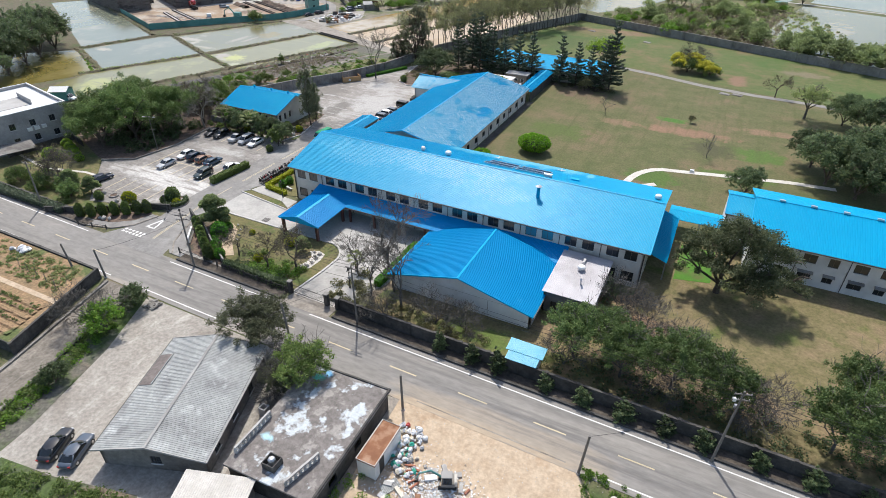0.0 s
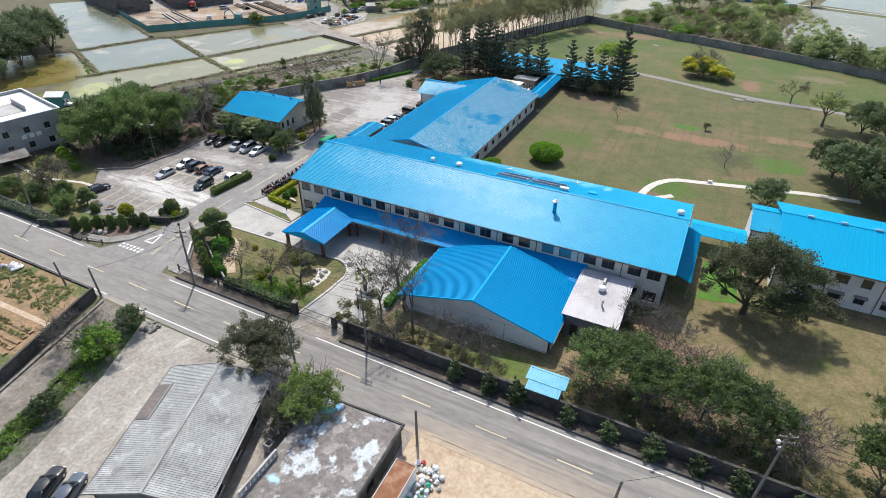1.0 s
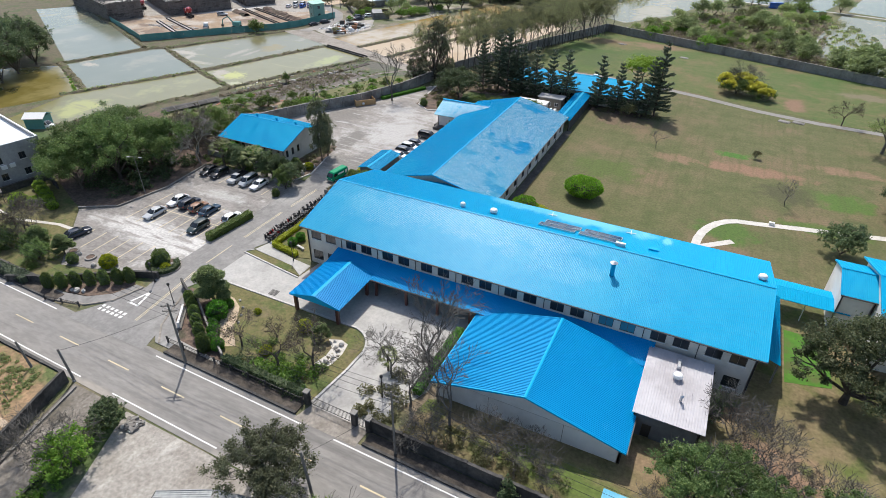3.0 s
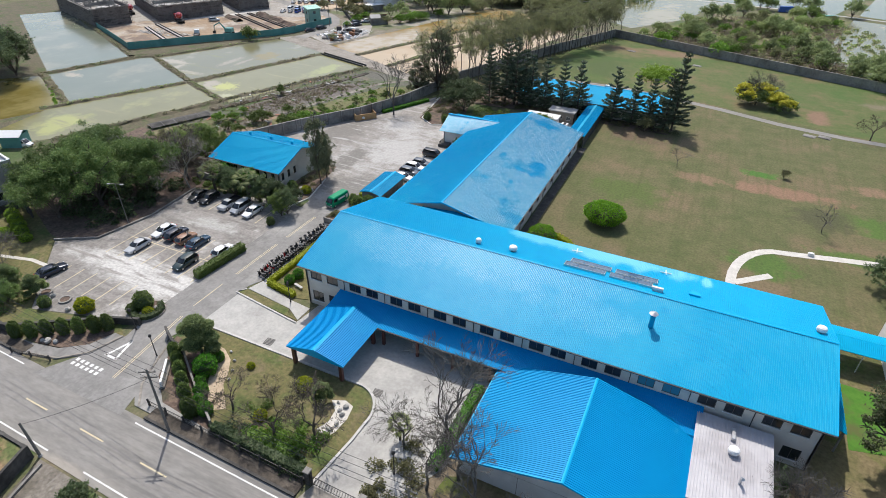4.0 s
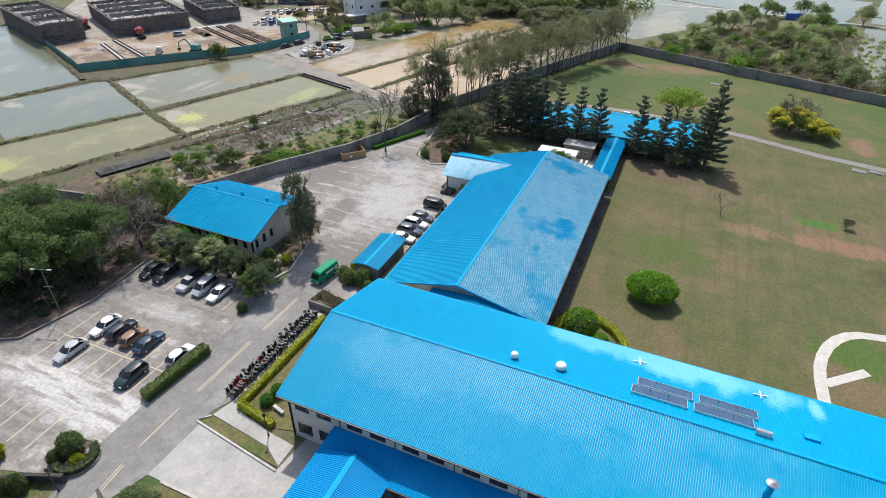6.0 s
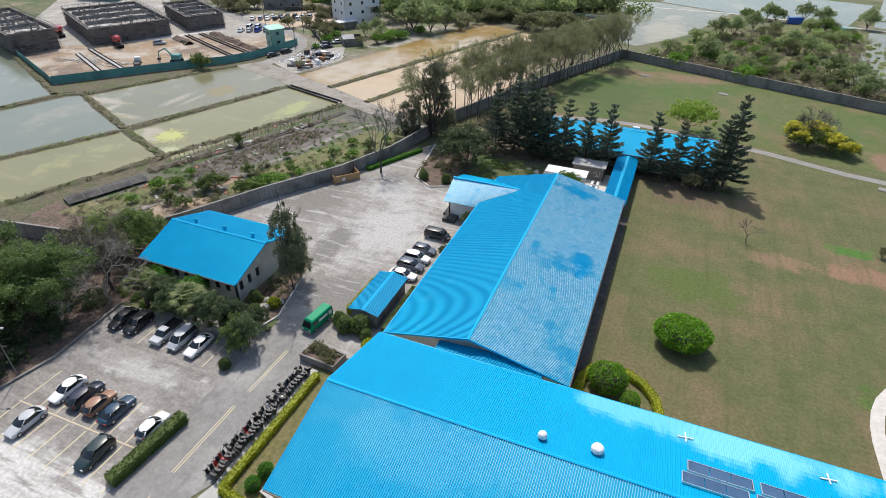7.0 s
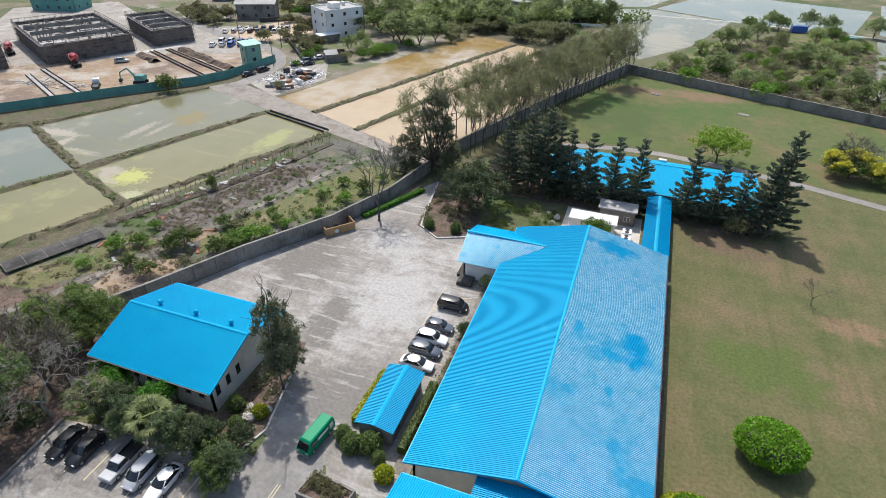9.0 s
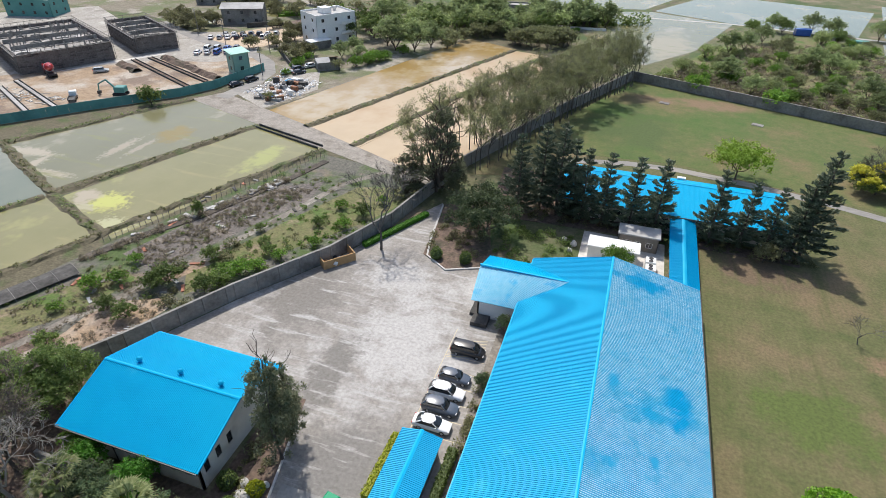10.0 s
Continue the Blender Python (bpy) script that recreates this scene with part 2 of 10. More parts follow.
M_VILLAGE = surface("village_earth", (0.155, 0.135, 0.095), (0.215, 0.185, 0.135), 0.4, 0.95, c3=(0.115, 0.135, 0.055), scale3=0.06, mix3=(0.48, 0.58), c4=(0.29, 0.265, 0.22), scale4=0.08, mix4=(0.56, 0.64), bump=0.5, detail=10, grain=0.35)
M_DIKE = surface("field_dike", (0.085, 0.075, 0.045), (0.135, 0.115, 0.07), 0.6, 0.95, c3=(0.07, 0.095, 0.03), scale3=0.2, bump=0.5, grain=0.40)
M_TRACK = surface("rutted_track", (0.165, 0.145, 0.12), (0.235, 0.21, 0.175), 0.8, 0.92, c3=(0.12, 0.105, 0.08), scale3=0.25, c4=(0.30, 0.275, 0.235), scale4=0.5, mix4=(0.54, 0.66), stretch4=(1, 0.2, 1), bump=0.3, grain=0.3)
# blue of the reflected sky is put into the glass colour
M_SOLAR = surface("solar_glass", (0.03, 0.075, 0.15), (0.045, 0.10, 0.19), 0.5, 0.12, spec=0.8)
M_WHITE = surface("road_paint", (0.72, 0.72, 0.70), (0.62, 0.61, 0.58), 1.2, 0.7)
M_YELLOW = surface("yellow_paint", (0.62, 0.42, 0.10), (0.52, 0.37, 0.13), 1.2, 0.75)
M_FADED = surface("faded_yellow_paint", (0.60, 0.50, 0.30), (0.50, 0.44, 0.31), 1.0, 0.8)
M_WALL = surface("cream_render", (0.66, 0.625, 0.56), (0.58, 0.55, 0.49), 0.6, 0.85, c3=(0.49, 0.46, 0.41), scale3=0.18, bump=0.05)
M_WALLW = surface("white_render", (0.76, 0.75, 0.725), (0.69, 0.68, 0.655), 0.5, 0.85, c3=(0.58, 0.57, 0.545), scale3=0.15, bump=0.05)
M_GREYW = surface("grey_concrete_wall", (0.20, 0.19, 0.175), (0.29, 0.275, 0.25), 0.4, 0.92, c3=(0.13, 0.12, 0.11), scale3=0.2, bump=0.2, detail=8, grain=0.20)
M_OFFICE = surface("pale_grey_concrete", (0.33, 0.325, 0.315), (0.40, 0.39, 0.375), 0.4, 0.9, c3=(0.27, 0.265, 0.255), scale3=0.2, bump=0.1, detail=8, grain=0.12)
M_DARKW = surface("dark_stained_wall", (0.055, 0.052, 0.048), (0.095, 0.09, 0.083), 0.6, 0.92, c3=(0.04, 0.038, 0.035), scale3=0.25, bump=0.2, grain=0.30)
M_BLUE = surface("blue_roof_sheet", (0.0, 0.325, 0.565), (0.0, 0.345, 0.585), 0.15, 0.42, c3=(0.0, 0.365, 0.60), scale3=0.06, c4=(0.02, 0.39, 0.595), scale4=0.25, mix4=(0.64, 0.74), spec=0.1, rough2=0.5, rough_scale=0.3)
M_BLUE_F = surface("faded_blue_sheet", (0.0, 0.335, 0.575), (0.01, 0.36, 0.59), 0.25, 0.42, c3=(0.02, 0.385, 0.595), scale3=0.07, c4=(0.0, 0.315, 0.57), scale4=0.3, mix4=(0.62, 0.7), stretch4=(0.5, 0.7, 1), spec=0.15, detail=8)
# front slope's rib crests: sun glare painted in as paler blue spots
M_GLARE_F = surface("faded_rib_crest", (0.01, 0.375, 0.595), (0.04, 0.405, 0.61), 0.5, 0.42, c3=(0.0, 0.355, 0.585), scale3=0.09, mix3=(0.52, 0.62), spec=0.15, detail=8, spots=((-44, 87.5, 20, 5.0, (0.20, 0.54, 0.67), 0.3), (-60, 85, 9, 4, (0.13, 0.485, 0.645), 0.3), (-30, 83, 7, 2.5, (0.15, 0.50, 0.65), 0.4)))
M_CANOPY = surface("deep_blue_sheet", (0.0, 0.275, 0.60), (0.0, 0.295, 0.62), 0.3, 0.42, c3=(0.0, 0.315, 0.63), scale3=0.12, spec=0.12)
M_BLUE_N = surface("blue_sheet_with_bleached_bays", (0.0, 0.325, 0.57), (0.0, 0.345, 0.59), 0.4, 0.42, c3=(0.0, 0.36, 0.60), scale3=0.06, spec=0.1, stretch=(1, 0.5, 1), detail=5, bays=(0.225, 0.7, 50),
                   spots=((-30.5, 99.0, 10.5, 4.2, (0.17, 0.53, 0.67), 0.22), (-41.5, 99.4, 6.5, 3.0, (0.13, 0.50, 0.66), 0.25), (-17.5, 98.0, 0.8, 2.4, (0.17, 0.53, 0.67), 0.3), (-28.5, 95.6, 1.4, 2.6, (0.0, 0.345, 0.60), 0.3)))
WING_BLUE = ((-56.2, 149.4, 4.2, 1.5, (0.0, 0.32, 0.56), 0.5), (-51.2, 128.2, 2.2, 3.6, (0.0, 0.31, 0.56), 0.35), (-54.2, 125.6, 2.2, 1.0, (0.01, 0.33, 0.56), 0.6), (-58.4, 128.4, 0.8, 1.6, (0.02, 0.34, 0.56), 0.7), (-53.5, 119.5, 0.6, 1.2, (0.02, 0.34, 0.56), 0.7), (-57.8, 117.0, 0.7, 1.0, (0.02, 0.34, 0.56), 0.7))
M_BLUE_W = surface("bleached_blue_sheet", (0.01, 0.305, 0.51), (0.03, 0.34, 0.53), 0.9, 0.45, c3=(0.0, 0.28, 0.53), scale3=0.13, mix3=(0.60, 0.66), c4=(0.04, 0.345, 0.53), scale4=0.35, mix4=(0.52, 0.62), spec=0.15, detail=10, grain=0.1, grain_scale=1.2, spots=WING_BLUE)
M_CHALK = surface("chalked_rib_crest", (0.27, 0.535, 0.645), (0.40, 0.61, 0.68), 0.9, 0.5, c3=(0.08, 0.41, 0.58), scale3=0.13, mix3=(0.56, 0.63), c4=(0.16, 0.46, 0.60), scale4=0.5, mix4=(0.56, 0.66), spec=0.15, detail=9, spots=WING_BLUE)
M_BLUE_P = surface("pale_blue_sheet", (0.12, 0.42, 0.58), (0.18, 0.47, 0.61), 0.9, 0.4, c3=(0.03, 0.36, 0.59), scale3=0.2, mix3=(0.58, 0.66), spec=0.15, detail=9)
M_BLUE_D = surface("deep_blue_sheet", (0.0, 0.285, 0.575), (0.0, 0.305, 0.60), 0.15, 0.42, c3=(0.0, 0.285, 0.575), scale3=0.07, c4=(0.02, 0.34, 0.61), scale4=0.3, mix4=(0.66, 0.72), spec=0.12)
M_BLUE_T = surface("blue_trim", (0.0, 0.40, 0.70), (0.0, 0.37, 0.67), 0.5, 0.42, spec=0.2)
M_PINK = surface("pale_roof_sheet", (0.45, 0.435, 0.45), (0.52, 0.505, 0.515), 0.5, 0.55, c3=(0.38, 0.36, 0.37), scale3=0.2, bump=0.02)
M_GREYROOF = surface("grey_fibre_sheet", (0.285, 0.295, 0.285), (0.37, 0.38, 0.365), 0.6, 0.75, c3=(0.22, 0.225, 0.22), scale3=0.3, c4=(0.44, 0.45, 0.44), scale4=0.4, mix4=(0.56, 0.66), detail=9, grain=0.15)
M_SLAB = surface("tarred_slab", (0.15, 0.135, 0.125), (0.215, 0.195, 0.18), 1.2, 0.9, c3=(0.50, 0.54, 0.56), scale3=0.34, mix3=(0.545, 0.60), c4=(0.30, 0.28, 0.255), scale4=0.5, mix4=(0.54, 0.62), bump=0.2, detail=10,
                 spots=((-35.2, 37.9, 0.9, 0.7, (0.10, 0.46, 0.36), 0.6), (-34.4, 38.9, 0.8, 0.6, (0.22, 0.48, 0.72), 0.6), (-34.6, 28.2, 0.9, 0.6, (0.40, 0.62, 0.70), 0.6)), grain=0.25)
M_GLASS = surface("window_glass", (0.02, 0.024, 0.028), (0.035, 0.04, 0.045), 0.4, 0.06, spec=0.8)
M_GLASSB = surface("blue_window_glass", (0.05, 0.22, 0.30), (0.07, 0.26, 0.34), 0.4, 0.1, spec=0.8)
M_FRAME = surface("window_frame", (0.06, 0.055, 0.05), (0.08, 0.075, 0.07), 2.0, 0.5)
M_METAL = surface("galvanised_metal", (0.55, 0.56, 0.57), (0.66, 0.66, 0.67), 2.0, 0.35, metal=0.8)
M_WHITEM = surface("white_enamel", (0.80, 0.80, 0.78), (0.72, 0.72, 0.70), 2.0, 0.35)
M_DARKM = surface("dark_iron", (0.025, 0.024, 0.023), (0.045, 0.042, 0.04), 2.0, 0.55)
M_POLE = surface("concrete_pole", (0.15, 0.14, 0.125), (0.21, 0.195, 0.175), 1.5, 0.85)
M_RUST = surface("rusty_sheet", (0.20, 0.085, 0.04), (0.28, 0.13, 0.065), 0.8, 0.85, c3=(0.36, 0.22, 0.14), scale3=0.4)
M_BARK = surface("bark", (0.075, 0.058, 0.045), (0.13, 0.105, 0.085), 1.5, 0.95, vary=0.2, local=True)
M_TWIG = surface("bare_twigs", (0.085, 0.078, 0.068), (0.14, 0.128, 0.112), 1.0, 0.95, vary=0.25, local=True)
M_PALETWIG = surface("pale_grey_twigs", (0.24, 0.215, 0.18), (0.34, 0.31, 0.265), 1.0, 0.95, vary=0.15, local=True)
M_WOOD = surface("weathered_boards", (0.38, 0.23, 0.10), (0.46, 0.29, 0.14), 1.0, 0.85)
M_TEAL = surface("teal_hoarding", (0.07, 0.24, 0.22), (0.10, 0.29, 0.265), 0.3, 0.6, c3=(0.055, 0.19, 0.18), scale3=0.1)
M_BLACKP = surface("black_plastic", (0.015, 0.015, 0.016), (0.028, 0.028, 0.03), 3.0, 0.5)
M_RUBBER = surface("tyre_rubber", (0.018, 0.018, 0.018), (0.03, 0.03, 0.03), 5.0, 0.85)
M_LAMP = surface("clear_lamp", (0.75, 0.75, 0.75), (0.65, 0.65, 0.66), 3.0, 0.15)
M_RED = surface("red_lamp", (0.45, 0.02, 0.02), (0.36, 0.02, 0.02), 3.0, 0.2)
M_ROCK = surface("pale_rock", (0.38, 0.36, 0.33), (0.52, 0.50, 0.46), 0.9, 0.9, bump=0.4, vary=0.2, local=True)
M_SCAF = surface("scaffold_mesh", (0.125, 0.105, 0.096), (0.185, 0.16, 0.148), 0.35, 0.9, c3=(0.19, 0.165, 0.15), scale3=0.12, mix3=(0.5, 0.7), c4=(0.07, 0.06, 0.056), scale4=0.5, mix4=(0.52, 0.62), stretch4=(0.5, 0.5, 2), grain=0.3)
M_CONC = surface("raw_concrete", (0.36, 0.35, 0.335), (0.46, 0.45, 0.43), 0.3, 0.9, c3=(0.28, 0.27, 0.255), scale3=0.09)
M_TERRA = surface("terracotta", (0.33, 0.13, 0.08), (0.42, 0.18, 0.11), 1.0, 0.85, vary=0.2, local=True)

L_DARK = leafy("dark_leaves", (0.074, 0.116, 0.056), (0.162, 0.208, 0.095), through=0.5)
L_MID = leafy("mid_leaves", (0.094, 0.160, 0.040), (0.215, 0.275, 0.084), through=0.5)
L_WALLTREE = leafy("glossy_dark_leaves", (0.062, 0.115, 0.035), (0.165, 0.225, 0.075), through=0.4)
L_OAK = leafy("leathery_dark_leaves", (0.085, 0.115, 0.055), (0.20, 0.22, 0.11), through=0.45)
L_SHADE = leafy("shade_tree_leaves", (0.09, 0.163, 0.048), (0.212, 0.288, 0.098), through=0.5)
L_OLIVE = leafy("olive_leaves", (0.135, 0.142, 0.068), (0.28, 0.268, 0.135), spread=0.25, through=0.5)
L_BRIGHT = leafy("bright_leaves", (0.095, 0.215, 0.028), (0.215, 0.345, 0.052))
L_LIME = leafy("lime_hedge_leaves", (0.26, 0.31, 0.02), (0.44, 0.46, 0.035), spread=0.1)
L_CLIP = leafy("clipped_leaves", (0.054, 0.186, 0.019), (0.139, 0.341, 0.039), spread=0.15)
L_SHORN = leafy("shorn_bright_leaves", (0.09, 0.235, 0.014), (0.24, 0.44, 0.035), spread=0.06)
L_YELLOW = leafy("yellow_blossom", (0.46, 0.46, 0.05), (0.80, 0.74, 0.12), spread=0.1)
# needle colour raised a little to stand for haze
L_PINE = leafy("pine_needles", (0.068, 0.094, 0.062), (0.16, 0.192, 0.118), through=0.3, spread=0.2)
L_PLANE = leafy("plane_leaves", (0.12, 0.195, 0.052), (0.265, 0.35, 0.105), spread=0.15, through=0.5)
L_PALM = leafy("palm_fronds", (0.12, 0.165, 0.055), (0.32, 0.345, 0.15), spread=0.15, through=0.5)
# next three: leaf colours lifted so that they carry distant haze
L_HAZE = leafy("pale_green_leaves", (0.22, 0.285, 0.11), (0.38, 0.44, 0.19), spread=0.3, through=0.65)
L_FAR = leafy("far_green_leaves", (0.19, 0.25, 0.11), (0.33, 0.39, 0.18), spread=0.25, through=0.65)
L_DRY = leafy("thin_dry_leaves", (0.155, 0.175, 0.085), (0.285, 0.30, 0.15), spread=0.25, through=0.65)
L_LIMETREE = leafy("lime_green_leaves", (0.19, 0.31, 0.03), (0.33, 0.46, 0.07), spread=0.1)
L_REED = leafy("dry_reed", (0.19, 0.16, 0.115), (0.32, 0.28, 0.20), spread=0.2, through=0.6)
L_SLENDER = leafy("grey_green_leaves", (0.10, 0.115, 0.065), (0.20, 0.21, 0.12), spread=0.15, through=0.45)


def water(name, c1, c2, c3, scale3, mix3=(0.5, 0.66), rough=0.16, spots=(), c4=None):
    return surface(name, c1, c2, 0.06, rough, c3=c3, scale3=scale3, mix3=mix3, c4=c4, scale4=0.22, mix4=(0.56, 0.7), stretch4=(0.25, 1.6, 1), spec=0.35, bump=0.02, bump_scale=3, stretch=(1, 0.8, 1), spots=spots)


MUD, ALGAE = (0.36, 0.31, 0.215), (0.42, 0.42, 0.11)
W_BLUE = water("pale_paddy_water", (0.155, 0.175, 0.125), (0.185, 0.195, 0.14), (0.25, 0.235, 0.165), 0.06, (0.53, 0.66), spots=((-204, 137, 4, 2.0, MUD, 0.9), (-208.4, 143, 1.6, 6, MUD, 1.0)))
W_GREEN = water("green_paddy_water", (0.19, 0.18, 0.075), (0.23, 0.21, 0.095), (0.31, 0.30, 0.11), 0.07, (0.57, 0.68), c4=(0.26, 0.23, 0.10), spots=((-154.5, 149.8, 4.6, 4.2, ALGAE, 0.9), (-147.0, 143.6, 4.0, 2.6, (0.38, 0.37, 0.20), 1.3), (-157.5, 146.6, 3.0, 1.6, (0.36, 0.33, 0.20), 1.2), (-138, 178, 3, 8, (0.30, 0.31, 0.10), 0.4), (-160, 150, 3, 3, MUD, 0.4), (-170, 110, 6, 8, (0.34, 0.34, 0.10), 0.2)))
W_GREY = water("grey_paddy_water", (0.165, 0.158, 0.085), (0.195, 0.182, 0.10), (0.29, 0.25, 0.165), 0.06, (0.56, 0.64), c4=(0.20, 0.19, 0.07), spots=((-188, 162.4, 8, 1.9, MUD, 0.9), (-175, 155.6, 6, 1.5, MUD, 1.0), (-171.6, 171.0, 1.6, 7.0, (0.31, 0.265, 0.18), 1.3), (-167.6, 172.5, 1.0, 6.0, (0.30, 0.255, 0.175), 1.4), (-182.6, 158.2, 1.8, 3.2, MUD, 0.9), (-166, 182, 4, 6, (0.22, 0.165, 0.04), 0.25), (-52, 318, 9, 26, (0.30, 0.25, 0.14), 0.1)))
# third tone paints patches of sky reflection into the muddy water
W_ORANGE = water("muddy_orange_water", (0.29, 0.19, 0.065), (0.33, 0.225, 0.085), (0.40, 0.32, 0.20), 0.06, (0.46, 0.58))
W_SAND = water("silty_field", (0.40, 0.30, 0.18), (0.46, 0.35, 0.22), (0.37, 0.25, 0.13), 0.06, rough=0.35)
W_OCHRE = water("ochre_pond_water", (0.13, 0.11, 0.03), (0.19, 0.155, 0.045), (0.24, 0.20, 0.08), 0.07)


# ---- mesh tools ----
class Geo:
    """Gathers corners and faces of one mesh."""

    def __init__(self):
        self.v, self.f = [], []
        self.second, self.seconds = None, []

    def add(self, verts, faces):
        k = len(self.v)
        self.v.extend(tuple(p) for p in verts)
        self.f.extend(tuple(i + k for i in q) for q in faces)
        return self

    def box(self, x0, x1, y0, y1, z0, z1, m=None):
        c = [Vector((x, y, z)) for z in (z0, z1) for x, y in ((x0, y0), (x1, y0), (x1, y1), (x0, y1))]
        if m is not None:
            c = [m @ p for p in c]
        return self.add(c, [(3, 2, 1, 0), (4, 5, 6, 7), (0, 1, 5, 4), (1, 2, 6, 5), (2, 3, 7, 6), (3, 0, 4, 7)])

    def slab(self, x0, x1, y0, y1, z0, z1, b=0.04):
        """A box with its upper edges worn off."""
        lo = [(x0, y0, z0), (x1, y0, z0), (x1, y1, z0), (x0, y1, z0)]
        mi = [(x0, y0, z1 - b), (x1, y0, z1 - b), (x1, y1, z1 - b), (x0, y1, z1 - b)]
        hi = [(x0 + b, y0 + b, z1), (x1 - b, y0 + b, z1), (x1 - b, y1 - b, z1), (x0 + b, y1 - b, z1)]
        fs = [(3, 2, 1, 0), (8, 9, 10, 11)]
        for k in (0, 4):
            fs += [(k + i, k + (i + 1) % 4, k + 4 + (i + 1) % 4, k + 4 + i) for i in range(4)]
        return self.add(lo + mi + hi, fs)

    def prism(self, pts, z0, z1):
        n = len(pts)
        area = sum(pts[i][0] * pts[(i + 1) % n][1] - pts[(i + 1) % n][0] * pts[i][1] for i in range(n))
        if area < 0:
            pts = pts[::-1]
        vs = [(x, y, z0) for x, y in pts] + [(x, y, z1) for x, y in pts]
        return self.add(vs, [tuple(range(n, 2 * n)), tuple(range(n - 1, -1, -1))] + [(i, (i + 1) % n, n + (i + 1) % n, n + i) for i in range(n)])

    def tube(self, p0, p1, r0, r1, n=6, caps=True):
        p0, p1 = Vector(p0), Vector(p1)
        d = (p1 - p0).normalized()
        a = d.cross(Vector((0, 0, 1)) if abs(d.z) < 0.9 else Vector((1, 0, 0))).normalized()
        b = d.cross(a)
        ring = [(math.cos(2 * math.pi * i / n), math.sin(2 * math.pi * i / n)) for i in range(n)]
        vs = [p0 + (a * c + b * s) * r0 for c, s in ring] + [p1 + (a * c + b * s) * r1 for c, s in ring]
        fs = [(i, n + i, n + (i + 1) % n, (i + 1) % n) for i in range(n)]
        if caps:
            fs += [tuple(range(n)), tuple(range(2 * n - 1, n - 1, -1))]
        return self.add(vs, fs)

    def pipe(self, pts, r, n=5):
        """One bent tube through several points."""
        vs, fs = [], []
        for i, p in enumerate(pts):
            d = (Vector(pts[min(i + 1, len(pts) - 1)]) - Vector(pts[max(i - 1, 0)])).normalized()
            a = d.cross(Vector((0, 0, 1)) if abs(d.z) < 0.9 else Vector((1, 0, 0))).normalized()
            b = d.cross(a)
            vs += [Vector(p) + (a * math.cos(2 * math.pi * k / n) + b * math.sin(2 * math.pi * k / n)) * r for k in range(n)]
        for i in range(len(pts) - 1):
            fs += [(i * n + k, (i + 1) * n + k, (i + 1) * n + (k + 1) % n, i * n + (k + 1) % n) for k in range(n)]
        return self.add(vs, fs + [tuple(range(n)), tuple(range(len(vs) - 1, len(vs) - n - 1, -1))])

    def dome(self, c, rx, ry, rz, rings=5, n=10, rough=0.0, seed=0, low=-0.4):
        rnd = random.Random(seed)
        vs, fs = [], []
        for j in range(rings + 1):
            a = math.asin(low) + (math.pi / 2 - math.asin(low)) * j / rings
            for i in range(n):
                w = 1 + rnd.uniform(-rough, rough)
                t = 2 * math.pi * (i + 0.5 * (j % 2)) / n
                vs.append((c[0] + rx * w * math.cos(a) * math.cos(t), c[1] + ry * w * math.cos(a) * math.sin(t), c[2] + rz * w * math.sin(a)))
        for j in range(rings):
            for i in range(n):
                fs.append((j * n + i, j * n + (i + 1) % n, (j + 1) * n + (i + 1) % n, (j + 1) * n + i))
        fs.append(tuple(range(n - 1, -1, -1)))
        return self.add(vs, fs)

    def hoop(self, r0, r1, z0, z1, n=20):
        """A flat-topped ring round the origin."""
        vs = [(r * math.cos(2 * math.pi * i / n), r * math.sin(2 * math.pi * i / n), z) for i in range(n) for r, z in ((r0, z0), (r1, z0), (r1, z1), (r0, z1))]
        return self.add(vs, [(4 * i + q, 4 * ((i + 1) % n) + q, 4 * ((i + 1) % n) + (q + 1) % 4, 4 * i + (q + 1) % 4) for i in range(n) for q in range(4)])

    def strip(self, path, w, z0, z1, closed=False):
        """A wall or kerb of width w along a path."""
        n = len(path)
        left, right = [], []
        for i in range(n):
            a = Vector(path[i - 1] if i or closed else path[i])
            b = Vector(path[(i + 1) % n] if i < n - 1 or closed else path[i])
            d = (b - a).normalized()
            q = Vector((-d.y, d.x)) * w / 2
            left.append(Vector(path[i]) + q)
            right.append(Vector(path[i]) - q)
        for i in range(n if closed else n - 1):
            j = (i + 1) % n
            self.prism([tuple(right[i]), tuple(right[j]), tuple(left[j]), tuple(left[i])], z0, z1)
        return self

    def mesh(self, name, mat, smooth=False):
        me = bpy.data.meshes.new(name)
        me.from_pydata(self.v, [], self.f)
        me.materials.append(mat)
        if self.second:
            me.materials.append(self.second)
            for i in self.seconds:
                me.polygons[i].material_index = 1
        if smooth:
            me.polygons.foreach_set("use_smooth", [True] * len(me.polygons))
        me.update()
        return me


def part(name, g, mat, parent=None, label="", smooth=False, kind=""):
    """Links gathered faces as one mesh object, under a thing or by itself."""
    ob = new(name, g.mesh(name, mat, smooth) if isinstance(g, Geo) else g)
    ob.parent = parent
    return tagged(ob, label=label, kind=kind)


def thing(name, m, label, category, group=""):
    """An empty at a thing's base, which its parts hang on."""
    ob = new(name)
    ob.empty_display_size = 0.3
    ob.matrix_world = m
    return tagged(ob, label, category, group)


def one(name, g, mat, label, category, group="", m=None, smooth=False):
    """A thing of one mesh."""
    ob = part(name, g, mat, smooth=smooth)
    if m is not None:
        ob.matrix_world = m
    return tagged(ob, label, category, group)


def setting(name, g, mat, label, category):
    return tagged(part(name, g, mat), label, category, kind="structure")


